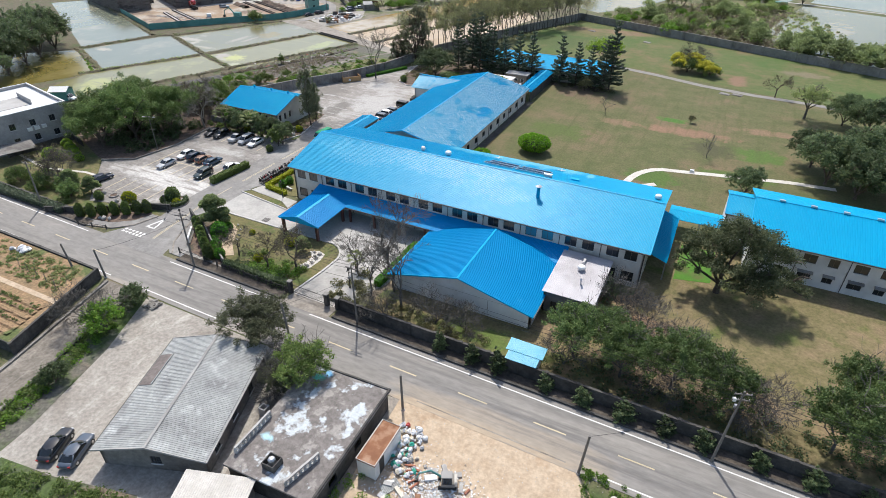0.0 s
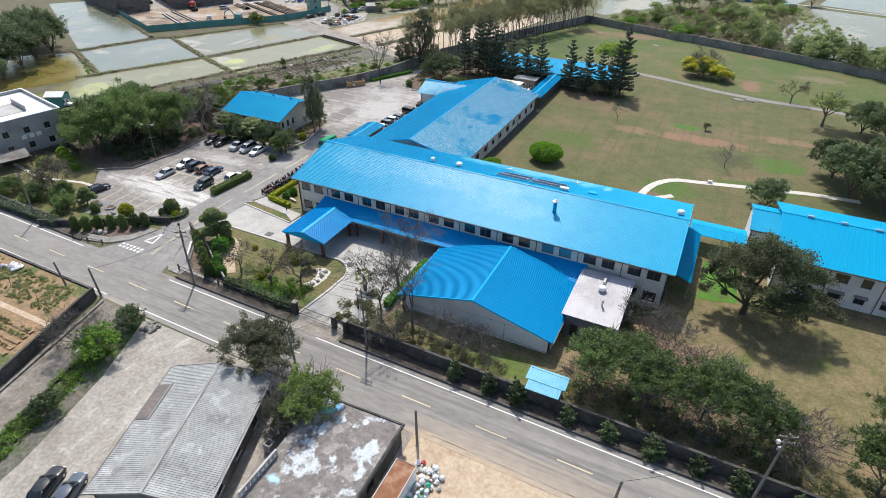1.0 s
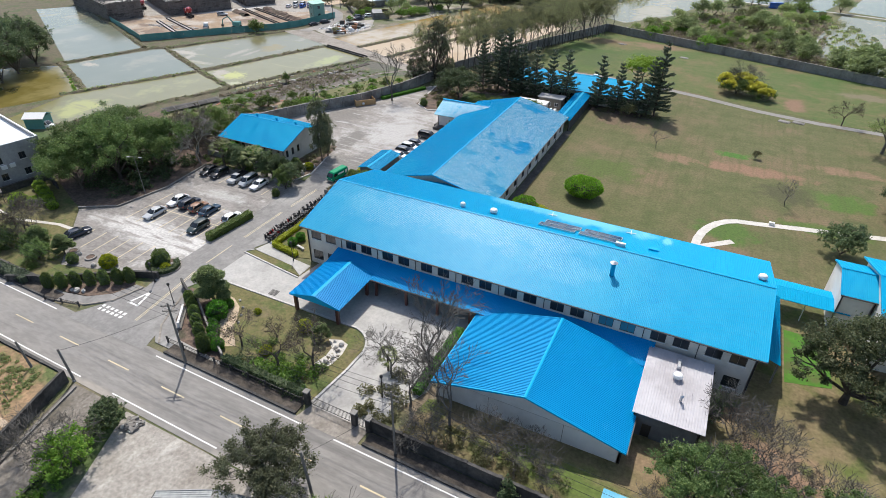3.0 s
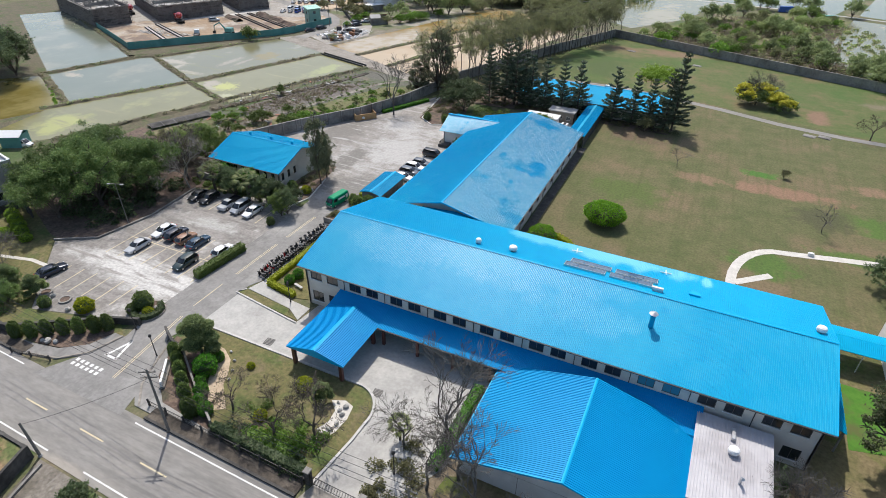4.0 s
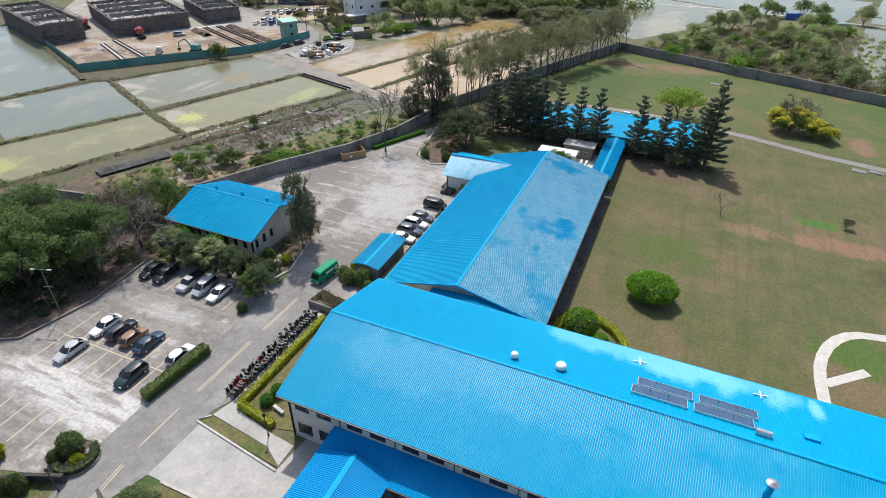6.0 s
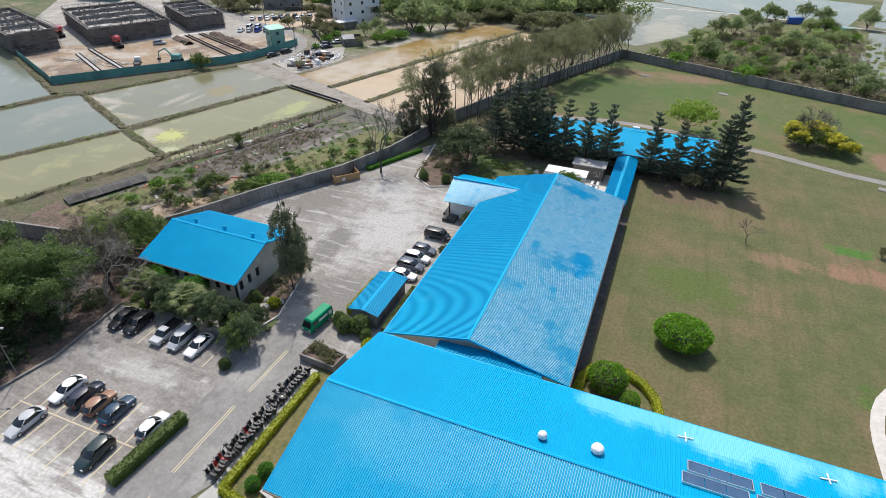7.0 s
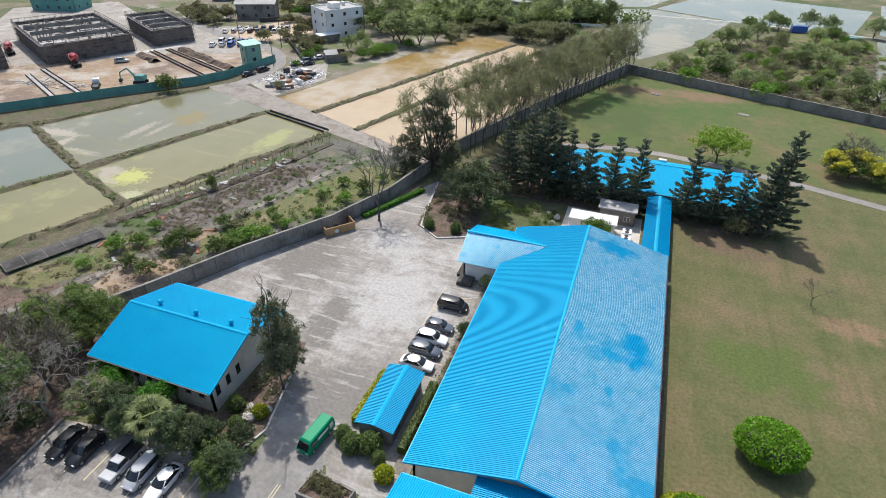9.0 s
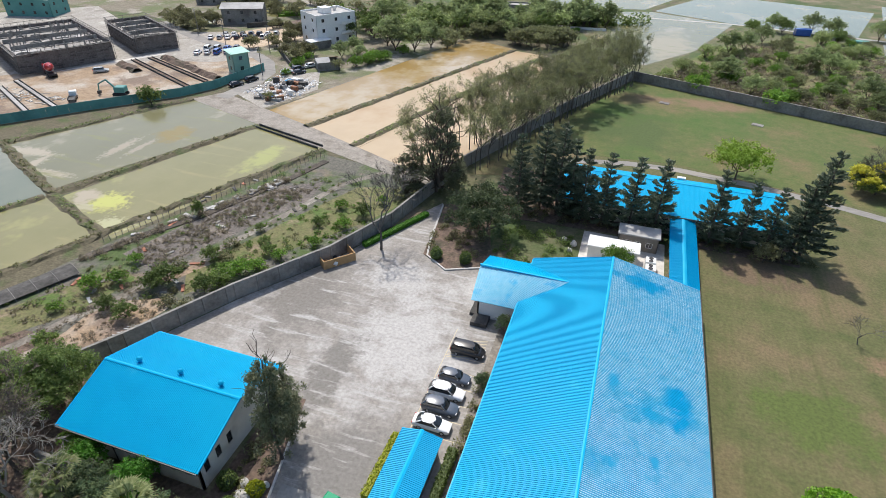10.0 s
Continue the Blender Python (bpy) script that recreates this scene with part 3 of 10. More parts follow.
def arc(cx, cy, r, a0, a1, n=8):
    return [(cx + r * math.cos(radians(a0 + (a1 - a0) * i / n)), cy + r * math.sin(radians(a0 + (a1 - a0) * i / n))) for i in range(n + 1)]

# ---- ground and paving ----
g = Geo()
g.add([(-3000, -2500, 0), (3000, -2500, 0), (3000, 3500, 0), (-3000, 3500, 0)], [(0, 1, 2, 3)])
setting("ground", g, M_GROUND, "open ground of rough grass and earth", "ground")


def patch(name, pts, mat, label, category, z=0.02):
    return setting(name, Geo().prism(pts, -0.2, z), mat, label, category)


def road_y(x, off):
    return 46.4 - 0.02 * (x + 50) + off


patch("road", [(-420, road_y(-420, -4.4)), (320, road_y(320, -4.4)), (320, road_y(320, 4.3)), (-420, road_y(-420, 4.3))], M_ROAD, "grey two-lane asphalt road with worn edges", "road", 0.05)
# lawns
patch("lawn_north", [(-47, 100), (-47.2, 176), (-73, 192), (-92, 186), (-79, 228), (-63.2, 266.8), (60, 222.6), (120, 204), (120, 100)], M_LAWN, "broad lawn of dry grass with brown patches", "lawn", 0.024)
patch("lawn_far", [(-72, 205), (-50, 207), (-20, 200), (15, 191), (60, 183), (110, 176), (110, 204.8), (60, 222.8), (-62.9, 266.8), (-77, 228)], M_LAWN_N, "greener far lawn along the boundary wall", "lawn", 0.034)
patch("lawn_south", [(-40, 53.5), (120, 50), (120, 100.2), (-3, 100.2), (-4, 76), (-39, 60)], M_LAWN_S, "dry tan lawn beside the buildings", "lawn", 0.028)
patch("watered_lawn", [(0.9, 83.2), (6.4, 84.6), (6.4, 94.5), (0.9, 94.5)], M_BRIGHT, "bright green watered grass plot", "lawn", 0.05)
# entrance drive, car parks, yards
patch("car_park", [(-113, 97.5), (-112, 86), (-114, 76), (-120, 72), (-106, 58.5), (-90.5, 63), (-89.5, 66.5), (-88.5, 101), (-95, 101)], M_LOT, "worn pale concrete car park with stains", "pavement", 0.045)
patch("inner_road", [(-93.5, 50.4), (-77.5, 50.4), (-78.8, 54.5), (-81, 58), (-83, 63), (-81.5, 67.2), (-81.2, 77), (-80.2, 79), (-80.2, 100), (-84.2, 108), (-90, 108), (-89.2, 100), (-89.6, 66), (-88.6, 60.5), (-90.5, 55.5)], M_INROAD, "grey asphalt entrance drive", "road", 0.055)
patch("forecourt", [(-82, 67.2), (-55.5, 67.2)] + arc(-54.8, 63.0, 4.4, 80, -10, 7) + [(-50.6, 59.5), (-51.4, 52.8), (-43, 52.6), (-41.5, 57), (-39.6, 61), (-39.6, 78.4), (-68.5, 78.4), (-69.2, 73.2), (-81.8, 75)], M_DRIVE, "pale concrete forecourt and drive", "pavement", 0.05)
patch("gate_apron", [(-52, 50.2), (-43.2, 50.1), (-43, 52.7), (-51.3, 52.8)], M_LANE, "brown-stained concrete apron at the gate", "pavement", 0.06)
patch("rear_yard", [(-90, 104), (-72.4, 101.5), (-72.4, 152), (-79, 154), (-86, 151), (-91, 155), (-93.5, 172), (-99.2, 160.5), (-104.4, 147), (-113.0, 133), (-119.8, 119.6), (-96.5, 119.6), (-96.5, 104.4)], M_LOT_N, "grey concrete yard with tyre marks", "pavement", 0.04)
patch("service_yard", [(-66, 153.5), (-52, 153.5), (-52, 171), (-66, 171)], M_PATH, "pale concrete service yard", "pavement", 0.045)
# gardens
patch("front_garden", [(-79.5, 66.9), (-55.8, 66.9)] + arc(-54.9, 62.8, 4.0, 80, -10, 7) + [(-50.9, 59.5), (-51.8, 53.4), (-74, 54), (-79.4, 57.5), (-82, 63)], M_GRASS, "front garden lawn with thin dry grass", "lawn", 0.075)
patch("sign_bed", [(-82.3, 63.6), (-80.2, 58), (-75.5, 53.8), (-66.5, 53.2), (-69, 56.4), (-76.5, 62.5)], M_SOIL, "dark planting bed by the entrance", "planting bed", 0.10)
patch("kerb_walk", [(-82.6, 63), (-81.9, 58.2), (-80.2, 54.8), (-77.2, 52.2), (-65, 51.9), (-65, 53.2), (-74.5, 54.0), (-78.5, 57), (-80.4, 60.5)], M_INROAD, "grey asphalt walk round the planting bed", "path", 0.13)
patch("kerb_walk", [(-103, 52.0), (-97.7, 52.0), (-93, 53.2), (-90, 55.8), (-88.7, 60.2), (-90.4, 60.2), (-91.6, 57), (-94.6, 54.7), (-98.5, 53.9), (-103, 53.5)], M_INROAD, "grey asphalt walk below the garden wall", "path", 0.13)
patch("rock_bed", [(-56.2, 63.4), (-54.6, 64.1), (-53.3, 63.7), (-52.9, 61.8), (-53.1, 59.6), (-53.6, 58.6), (-55.3, 58.9), (-54.7, 60.6), (-54.9, 62.2)], M_PATH, "gravel bed with pale rocks", "planting bed", 0.095)
patch("sand_bed", [(-76.2, 64.6), (-74.4, 64.5), (-72.3, 63.3), (-70.8, 61.2), (-70.0, 59.5), (-66.9, 56.6), (-68.6, 55.6), (-71.4, 58.2), (-73.6, 61.0), (-75.8, 62.6)], M_SAND, "sandy bed among the shrubs", "planting bed", 0.11)
patch("west_garden", [(-140, 55.2), (-98, 54.2), (-91.5, 56), (-88.9, 60.3), (-91.5, 62), (-106, 58.4), (-120.5, 72.2), (-140, 80)], M_GRASS, "west garden lawn with a thin path", "lawn", 0.07)
patch("west_bed", [(-102.0, 54.6), (-98.5, 54.1), (-94.5, 54.9), (-91.4, 57.2), (-90.6, 60.2), (-92.0, 61.2), (-96.2, 58.6)], M_SOIL, "dark planting bed below the garden wall", "planting bed", 0.10)
patch("tree_ground", [(-150, 76), (-120.8, 73), (-114.6, 76.5), (-112.6, 86), (-113.6, 97.8), (-107, 101.6), (-96.6, 103), (-96.6, 104.6), (-116, 104.6), (-125, 118), (-150, 116)], M_SOIL, "shaded bare ground beneath the trees", "ground", 0.033)
patch("strip_lawn", [(-81.6, 74.9), (-80.8, 76.2), (-72.5, 75.3), (-69.3, 73.5)], M_GRASS, "narrow grass strip with a kerb", "lawn", 0.12)
patch("corner_path", [(-80.8, 76.4), (-72, 75.3), (-69.3, 73.7), (-69.3, 76.6), (-73, 77), (-78.6, 78.2), (-78.8, 97.5), (-80, 97.5), (-80, 79)], M_DRIVE, "pale concrete footpath at the building corner", "path", 0.085)
patch("corner_bed", [(-78.4, 78.6), (-73.2, 77.6), (-70.2, 78.4), (-70.2, 99.5), (-78.4, 97.5)], M_GRASS, "planted corner beside the building", "planting bed", 0.08)
patch("yard_island", [(-91, 153.8), (-86, 150.8), (-80, 153.6), (-80, 157), (-84, 172), (-93, 172)], M_SOIL, "planted island with shrubs and trees", "planting bed", 0.12)
patch("pine_bed", [(-84, 170.5), (-66, 171.5), (-52.2, 172), (-52.2, 176), (-47.3, 176), (-47.3, 172), (-30.5, 171.4), (-29.6, 176), (-32, 178), (-32, 192), (-86, 192)], M_SOIL, "brown needle-strewn bed beneath the pines", "planting bed", 0.07)
patch("hut_bed", [(-96.6, 103), (-91.5, 99.5), (-90.2, 104.6), (-92.2, 113), (-93.5, 119), (-96.6, 119)], M_SOIL, "planted bed beside the hut", "planting bed", 0.09)
patch("wing_strip", [(-74.2, 104.5), (-72.2, 104.5), (-72.2, 140.5), (-74.2, 140.5)], M_TRACK, "narrow tan strip of stony ground along the wing", "planting bed", 0.10)
patch("wing_edge", [(-48.2, 104), (-46.6, 104), (-46.6, 154), (-48.2, 154)], M_DARKW, "dark drain strip along the wing", "drain", 0.06)
# south side
patch("south_yard", [(-70.6, 42.1), (-58.5, 42), (-43, 41.6), (-36.5, 20), (-34, 8), (-61.5, 8), (-62.7, 19), (-66, 31.4)], M_YARD, "pale concrete yard beside the workshop", "pavement", 0.03)
patch("yard_weeds_bed", [(-61.4, 14.6), (-54, 15.6), (-44, 18.0), (-39, 12), (-40, 7), (-61.4, 7)], M_ALLOT, "dark weedy ground at the yard's edge", "ground", 0.05)
patch("lane", [(-80.2, 42.3), (-73.4, 42.2), (-71, 30), (-67.6, 17), (-65.5, 6), (-71.6, 6), (-75.4, 22.6)], M_TRACK, "rutted concrete lane", "road", 0.04)
patch("weed_strip", [(-73.4, 42.2), (-70.6, 42.1), (-66, 31.4), (-62.7, 19), (-61.5, 8), (-65.5, 6), (-67.6, 17), (-71, 30)], M_ALLOT, "weedy strip of dark earth beside the lane", "ground", 0.045)
patch("plot_path", [(-130, 32.9), (-79.2, 33.5), (-79.5, 34.3), (-130, 33.8)], M_SAND, "thin trodden path between the plots", "path", 1.745)
patch("sand_lot", [(-26, 42), (-4, 41.6), (-1.5, 39), (2, 34), (6, 16), (-20, 14), (-25, 26)], M_SAND, "sandy vacant lot strewn with rubble", "ground", 0.035)
patch("ruin_yard", [(-43, 40), (-26, 41.6), (-25, 26), (-22, 14), (-38, 12)], M_LANE, "dirty concrete ground round the old house", "ground", 0.025)
patch("plots", [(-130, 42.2), (-81.4, 41.8), (-76.5, 25.6), (-130, 23.4)], M_PLOT, "raised vegetable plots of reddish soil", "field", 1.72)
# allotments west of the boundary wall
patch("allotments", [(-150, 112), (-126, 113), (-113.4, 134), (-105, 147.5), (-100, 161), (-96.5, 181), (-110, 182), (-126, 184), (-143, 139)], M_ALLOT, "weedy allotments with scrub and rubble", "field", 0.022)
patch("allotment_grass", [(-121.4, 131), (-113.2, 146.6), (-104.6, 160), (-100.4, 170), (-99, 177), (-112, 172), (-118.6, 155), (-122.8, 142), (-125, 136)], M_ROUGHGRASS, "olive grass strip inside the allotments", "field", 0.034)
patch("allotment_grass", [(-146, 113), (-138.5, 114.7), (-133.4, 122.1), (-130.8, 131.9), (-136.8, 133.6), (-139.6, 126), (-145, 117)], M_ROUGHGRASS, "thin olive grass on the allotments", "field", 0.034)
patch("fallow_plot", [(-138.4, 136.7), (-134.4, 150.5), (-126.8, 167), (-119.6, 172), (-118.6, 163), (-123.4, 152), (-127.2, 141), (-131, 134.6)], M_FALLOW, "grey fallow plot with dead stalks", "field", 0.036)
patch("field_track", [(-178.5, 204), (-173.5, 212), (-137, 197.5), (-107.5, 184.5), (-97, 180.5), (-97, 176), (-110, 180.5)], M_LANE, "pale dirt track between the fields", "road", 0.05)
# paddies
patch("field_mud", [(-340, 60), (-151, 100), (-126, 184), (-97, 181), (-80, 232), (-66, 262), (-70, 300), (-100, 312), (-180, 270), (-215, 175), (-330, 230)], M_DIKE, "muddy dikes between flooded fields", "field", 0.012)


def grown(pts, d):
    """The polygon with its sides moved outwards by d."""
    n = len(pts)
    if sum(pts[i][0] * pts[(i + 1) % n][1] - pts[(i + 1) % n][0] * pts[i][1] for i in range(n)) < 0:
        pts = pts[::-1]
    out = []
    for i in range(n):
        a, b, c = Vector(pts[i - 1]), Vector(pts[i]), Vector(pts[(i + 1) % n])
        u, v = (b - a).normalized(), (c - b).normalized()
        na, nb = Vector((u.y, -u.x)), Vector((v.y, -v.x))
        m = (na + nb).normalized()
        out.append(tuple(b + m * d / max(0.5, m.dot(na))))
    return out


def paddy(pts, mat, label):
    tagged(part("paddy_water", Geo().prism(grown(pts, 0.9), -0.2, 0.035), mat), label, "paddy", "flooded fields", kind="structure")


paddy([(-301, 184), (-290, 200), (-207.6, 159.6), (-215, 137)], W_BLUE, "flooded paddy reflecting a pale sky")
paddy([(-209.8, 134.2), (-199.2, 161.8), (-168.6, 147.9), (-181.6, 120.6)], W_BLUE, "flooded paddy with grey-blue water")
paddy([(-196.8, 164.4), (-177.0, 202.6), (-152.2, 194.2), (-169.2, 151.4)], W_GREY, "flooded paddy with mud banks")
paddy([(-181.5, 113.6), (-166.4, 146.3), (-148.6, 139.4), (-162.6, 103.2), (-176, 84)], W_GREEN, "green-tinged flooded paddy")
paddy([(-163.4, 149.0), (-148.4, 192.4), (-129.2, 186.2), (-144.2, 141)], W_GREEN, "yellow-green flooded paddy with algae")
paddy([(-232, 112), (-211.4, 130.6), (-183.6, 117.6), (-183.4, 112), (-192, 92), (-214, 90)], W_OCHRE, "ochre-coloured fish pond")
paddy([(-153.6, 201), (-125, 298), (-106.5, 289.8), (-140, 197.6)], W_ORANGE, "muddy orange flooded field")
paddy([(-137, 196.6), (-104.6, 287.4), (-94, 285), (-121.6, 190.6)], W_SAND, "pale silted field")
paddy([(-119.6, 190.4), (-95, 278), (-82, 262), (-97.5, 190), (-110, 185)], W_SAND, "pale silted field beside the wall")
paddy([(-76, 300), (-98, 366), (-60, 380), (-27, 366), (-44, 313), (-60, 288)], W_GREY, "broad flooded paddy beyond the wall")
paddy([(-58, 384), (-25, 369), (20, 361), (40, 420), (-30, 440)], W_BLUE, "far flooded paddy")
paddy([(8, 266), (28, 350), (60, 340), (90, 250), (50, 240)], W_GREY, "flooded paddy beyond the trees")
paddy([(32, 364), (60, 352), (120, 330), (150, 400), (50, 440)], W_BLUE, "far flooded paddy")
paddy([(-110, 372), (-64, 386), (-40, 446), (-120, 440)], W_GREY, "far flooded paddy")


# earth dikes between the paddies, uneven on top
DIKES = (((-213.4, 132.2), (-203.4, 160.7)), ((-184.5, 113), (-167.5, 147.2)), ((-166.8, 148.4), (-150.3, 193.3)), ((-198, 163.1), (-166.8, 148.6)), ((-166.6, 148.2), (-146.4, 140.2)), ((-213, 133.4), (-182.6, 119.1)),
         ((-203.6, 161.0), (-196.5, 165)), ((-197, 165.5), (-178, 204)), ((-147, 140), (-127.5, 186)), ((-162, 101), (-146.6, 139.6)), ((-122.5, 190.5), (-94, 284)), ((-138.5, 197.4), (-105.6, 288.6)), ((-296, 202), (-206, 160.6)))
rd = random.Random(14)
for (xa, ya), (xb, yb) in DIKES:
    d = Vector((xb - xa, yb - ya))
    n = max(2, int(d.length / 2.2))
    q = Vector((-d.y, d.x)).normalized()
    vs, fs = [], []
    for i in range(n + 1):
        c = Vector((xa, ya)) + d * i / n
        for off, z in ((-1.35, -0.05), (-0.55, 0.42), (0.5, 0.45), (1.35, -0.05)):
            w = c + q * (off + rd.uniform(-0.35, 0.35))
            vs.append((w.x, w.y, z + (rd.uniform(-0.15, 0.15) if z > 0 else 0)))
    for i in range(n):
        fs += [(4 * i + j, 4 * i + 4 + j, 4 * i + 5 + j, 4 * i + 1 + j) for j in range(3)]
    setting("dike", Geo().add(vs, fs), M_DIKE, "low muddy dike with tufts of grass", "dike")

# ---- painted lines ----
def line(pts_list, mat, label, z, name="road_marking"):
    g = Geo()
    for (x0, y0), (x1, y1), w in pts_list:
        g.strip([(x0, y0), (x1, y1)], w, -0.05, z)
    return tagged(part(name, g, mat), label, "road marking", kind="structure")


def along(x0, x1, off):
    return (x0, road_y(x0, off)), (x1, road_y(x1, off)), 0.18


line([along(-420, -96, 3.5), along(-75, -50.5, 3.5), along(-46, 320, 3.5)], M_WHITE, "white edge line of the road", 0.056)
line([along(-420, -80.5, -3.6), along(-74.5, -57, -3.6), along(-2.5, 320, -3.6)], M_WHITE, "white edge line along the far kerb", 0.056)
line([along(-24, -5, -3.6)], M_LANE, "dust-covered edge line", 0.056)
line([along(x, x + 4, 0.0) for x in range(-300, 300, 10)], M_FADED, "faded yellow centre dashes", 0.057)
line([((-83.6 + d, 54.2), (-85.1 + d, 67), 0.11) for d in (0, 0.32)] + [((-85.2, 69.5), (-85.2, 75.5), 0.14)] + [((-85.25 + d, 78.5), (-85.15 + d, 88.5), 0.11) for d in (0, 0.32)] + [((-85.05 + d, 91), (-84.85 + d, 99), 0.11) for d in (0, 0.32)], M_FADED, "faded double yellow line along the drive", 0.062)
g = Geo()
for a, b in (((-87.9, 56.5), (-86.9, 60)), ((-86.9, 60), (-86.0, 56.5)), ((-86.0, 56.7), (-87.9, 56.7))):
    g.strip([a, b], 0.34, -0.05, 0.061)
tagged(part("give_way_triangle", g, M_WHITE), "white give-way triangle painted on the drive", "road marking", kind="structure")
g = Geo()
for i in range(6):
    for j in range(2):
        x, y = -90.7 + i * 0.88, 53.5 + j * 0.75
        g.prism([(x, y), (x + 0.5, y), (x + 0.5, y + 0.5), (x, y + 0.5)], -0.05, 0.062)
tagged(part("give_way_squares", g, M_WHITE), "double row of white squares across the drive mouth", "road marking", kind="structure")
g = []
for i in range(8):
    g.append(((-109.3 + i * 2.75, 79.4), (-109.3 + i * 2.75, 84.6), 0.15))
    g.append(((-109.3 + i * 2.75, 73.6), (-109.3 + i * 2.75, 78.9), 0.15))
g.append(((-109.6, 79.1), (-89.4, 79.3), 0.16))
for i in range(7):
    g.append(((-110 + i * 2.8, 92.2), (-110 + i * 2.8, 97.2), 0.15))
    g.append(((-113.4 + i * 2.8, 62.9 + 0.2 * i), (-113.6 + i * 2.8, 68.2 + 0.2 * i), 0.15))
line(g, M_FADED, "faded yellow parking bay lines", 0.054)
g = [((-79.8, 119 + 2.65 * i), (-74.4, 119 + 2.65 * i), 0.1) for i in range(6)] + [((-79.8, 119), (-79.8, 137.6), 0.1)]
g += [((-79.6, 131.9 + 0.62 * i), (-75.0, 133.4 + 0.62 * i), 0.12) for i in range(6)]
line(g, M_FADED, "parking bay and hatched lines beside the wing", 0.047)


# ---- kerbs, boundary walls ----
def kerb(path, w=0.28, h=0.17, name="kerb", mat=None, label="pale concrete kerb", closed=False):
    return setting(name, Geo().strip(path, w, -0.1, h, closed), mat or M_KERB, label, "kerb")


kerb([(-79.5, 67.1), (-55.8, 67.1)] + arc(-54.8, 63.0, 4.2, 80, -10, 9) + [(-50.75, 59.5), (-51.5, 53)], 0.32, 0.2, label="pale kerb bounding the forecourt")
kerb([(-80.8, 76.2), (-81.9, 74.9), (-69.2, 73.1)], 0.25, 0.2)
kerb([(-97.7, 52.2), (-93, 53.4), (-90.2, 56), (-88.9, 60.2)], 0.25, 0.2, mat=M_LANE, label="curved kerb of the west garden")
kerb([(-76.6, 52.3), (-79.2, 55), (-80.6, 58.2), (-82.4, 63)], 0.25, 0.2, mat=M_LANE, label="curved kerb of the front garden")
kerb([(-113.2, 97.5), (-112.2, 86), (-114.2, 76), (-120.5, 72.2)], 0.3, 0.35, mat=M_GREYW, label="low concrete wall of the car park")
kerb([(-91.6, 99.6), (-90.1, 104.6), (-92.1, 113)], 0.25, 0.2)
kerb([(-93.2, 171), (-91.2, 158), (-90.2, 153.6), (-86, 150.6), (-80, 153.4)], 0.3, 0.25)
kerb(arc(-90.2, 65.6, 2.4, 0, 330, 14), 0.25, 0.25, mat=M_LANE, label="kerb of a small planted island", closed=True)
patch("island_bed", arc(-90.2, 65.6, 2.3, 0, 340, 14), M_SOIL, "small planted island", "planting bed", 0.16)
# planter strip and walls along the road
for x0, x1 in ((-140, -98), (-74.5, -52.2), (-42.6, 120)):
    g = Geo().prism([(x0, road_y(x0, 4.3)), (x1, road_y(x1, 4.3)), (x1, road_y(x1, 6.2)), (x0, road_y(x0, 6.2))], -0.1, 0.16)
    # verge soil is coloured darker to take in the wall's shadow
    setting("verge", g, M_DARKSOIL, "raised planted verge along the road", "verge")
    g = Geo().strip([(x0, road_y(x0, 4.45)), (x1, road_y(x1, 4.45))], 0.3, -0.1, 0.32)
    setting("kerb", g, M_DARKW, "dark weathered kerb of the verge", "kerb")
for i, (x0, x1, h) in enumerate(((-140, -104, 1.1), (-66, -52.2, 0.45), (-42.6, 120, 2.0))):
    g = Geo().strip([(x0, road_y(x0, 6.5)), (x1, road_y(x1, 6.5))], 0.25, -0.1, h)
    g.strip([(x0, road_y(x0, 6.5)), (x1, road_y(x1, 6.5))], 0.36, h, h + 0.1)
    x = x0
    while x <= x1:
        g.box(x - 0.2, x + 0.2, road_y(x, 6.3), road_y(x, 6.7), -0.1, h + 0.22)
        x += 4.0
    setting("wall_road_%d" % (i + 1), g, M_DARKW, "dark stained concrete boundary wall", "wall")


def boundary(name, path, h, label, mat=M_GREYW, step=3.6):
    g = Geo().strip(path, 0.3, -0.1, h).strip(path, 0.4, h, h + 0.08)
    for (xa, ya), (xb, yb) in zip(path, path[1:]):
        d = math.hypot(xb - xa, yb - ya)
        for k in range(int(d / step) + 1):
            x, y = xa + (xb - xa) * k * step / d, ya + (yb - ya) * k * step / d
            g.box(x - 0.22, x + 0.22, y - 0.22, y + 0.22, -0.1, h + 0.06)
    return setting(name, g, mat, label, "wall")


boundary("wall_west", [(-150, 104), (-127, 108), (-120.5, 119), (-113.4, 133), (-104.8, 147), (-99.6, 160.5), (-94.6, 187.5)], 2.8, "grey concrete boundary wall of the yard")
boundary("wall_northwest", [(-94.6, 187.5), (-78.8, 231), (-63.0, 268.0)], 2.9, "long grey boundary wall behind the tree row")
boundary("wall_north", [(-63.0, 268.0), (60, 223), (140, 194)], 2.8, "long grey boundary wall of the lawn")
boundary("wall_car_park", [(-116.6, 102), (-108, 101.9), (-97.2, 101.6)], 1.3, "low grey wall behind the car park")
boundary("wall_garden", [(-109, 51.9), (-102.4, 55.0), (-96.4, 59.0), (-92.2, 61.6), (-88.8, 63.0)], 1.2, "dark stained garden wall behind the topiary", M_DARKW)
boundary("wall_lane", [(-130, 42.4), (-96, 42.2), (-81.3, 42.0), (-76.3, 25.4), (-84, 25.0), (-130, 23.2)], 1.9, "dark concrete retaining wall of the raised plots", M_DARKW)
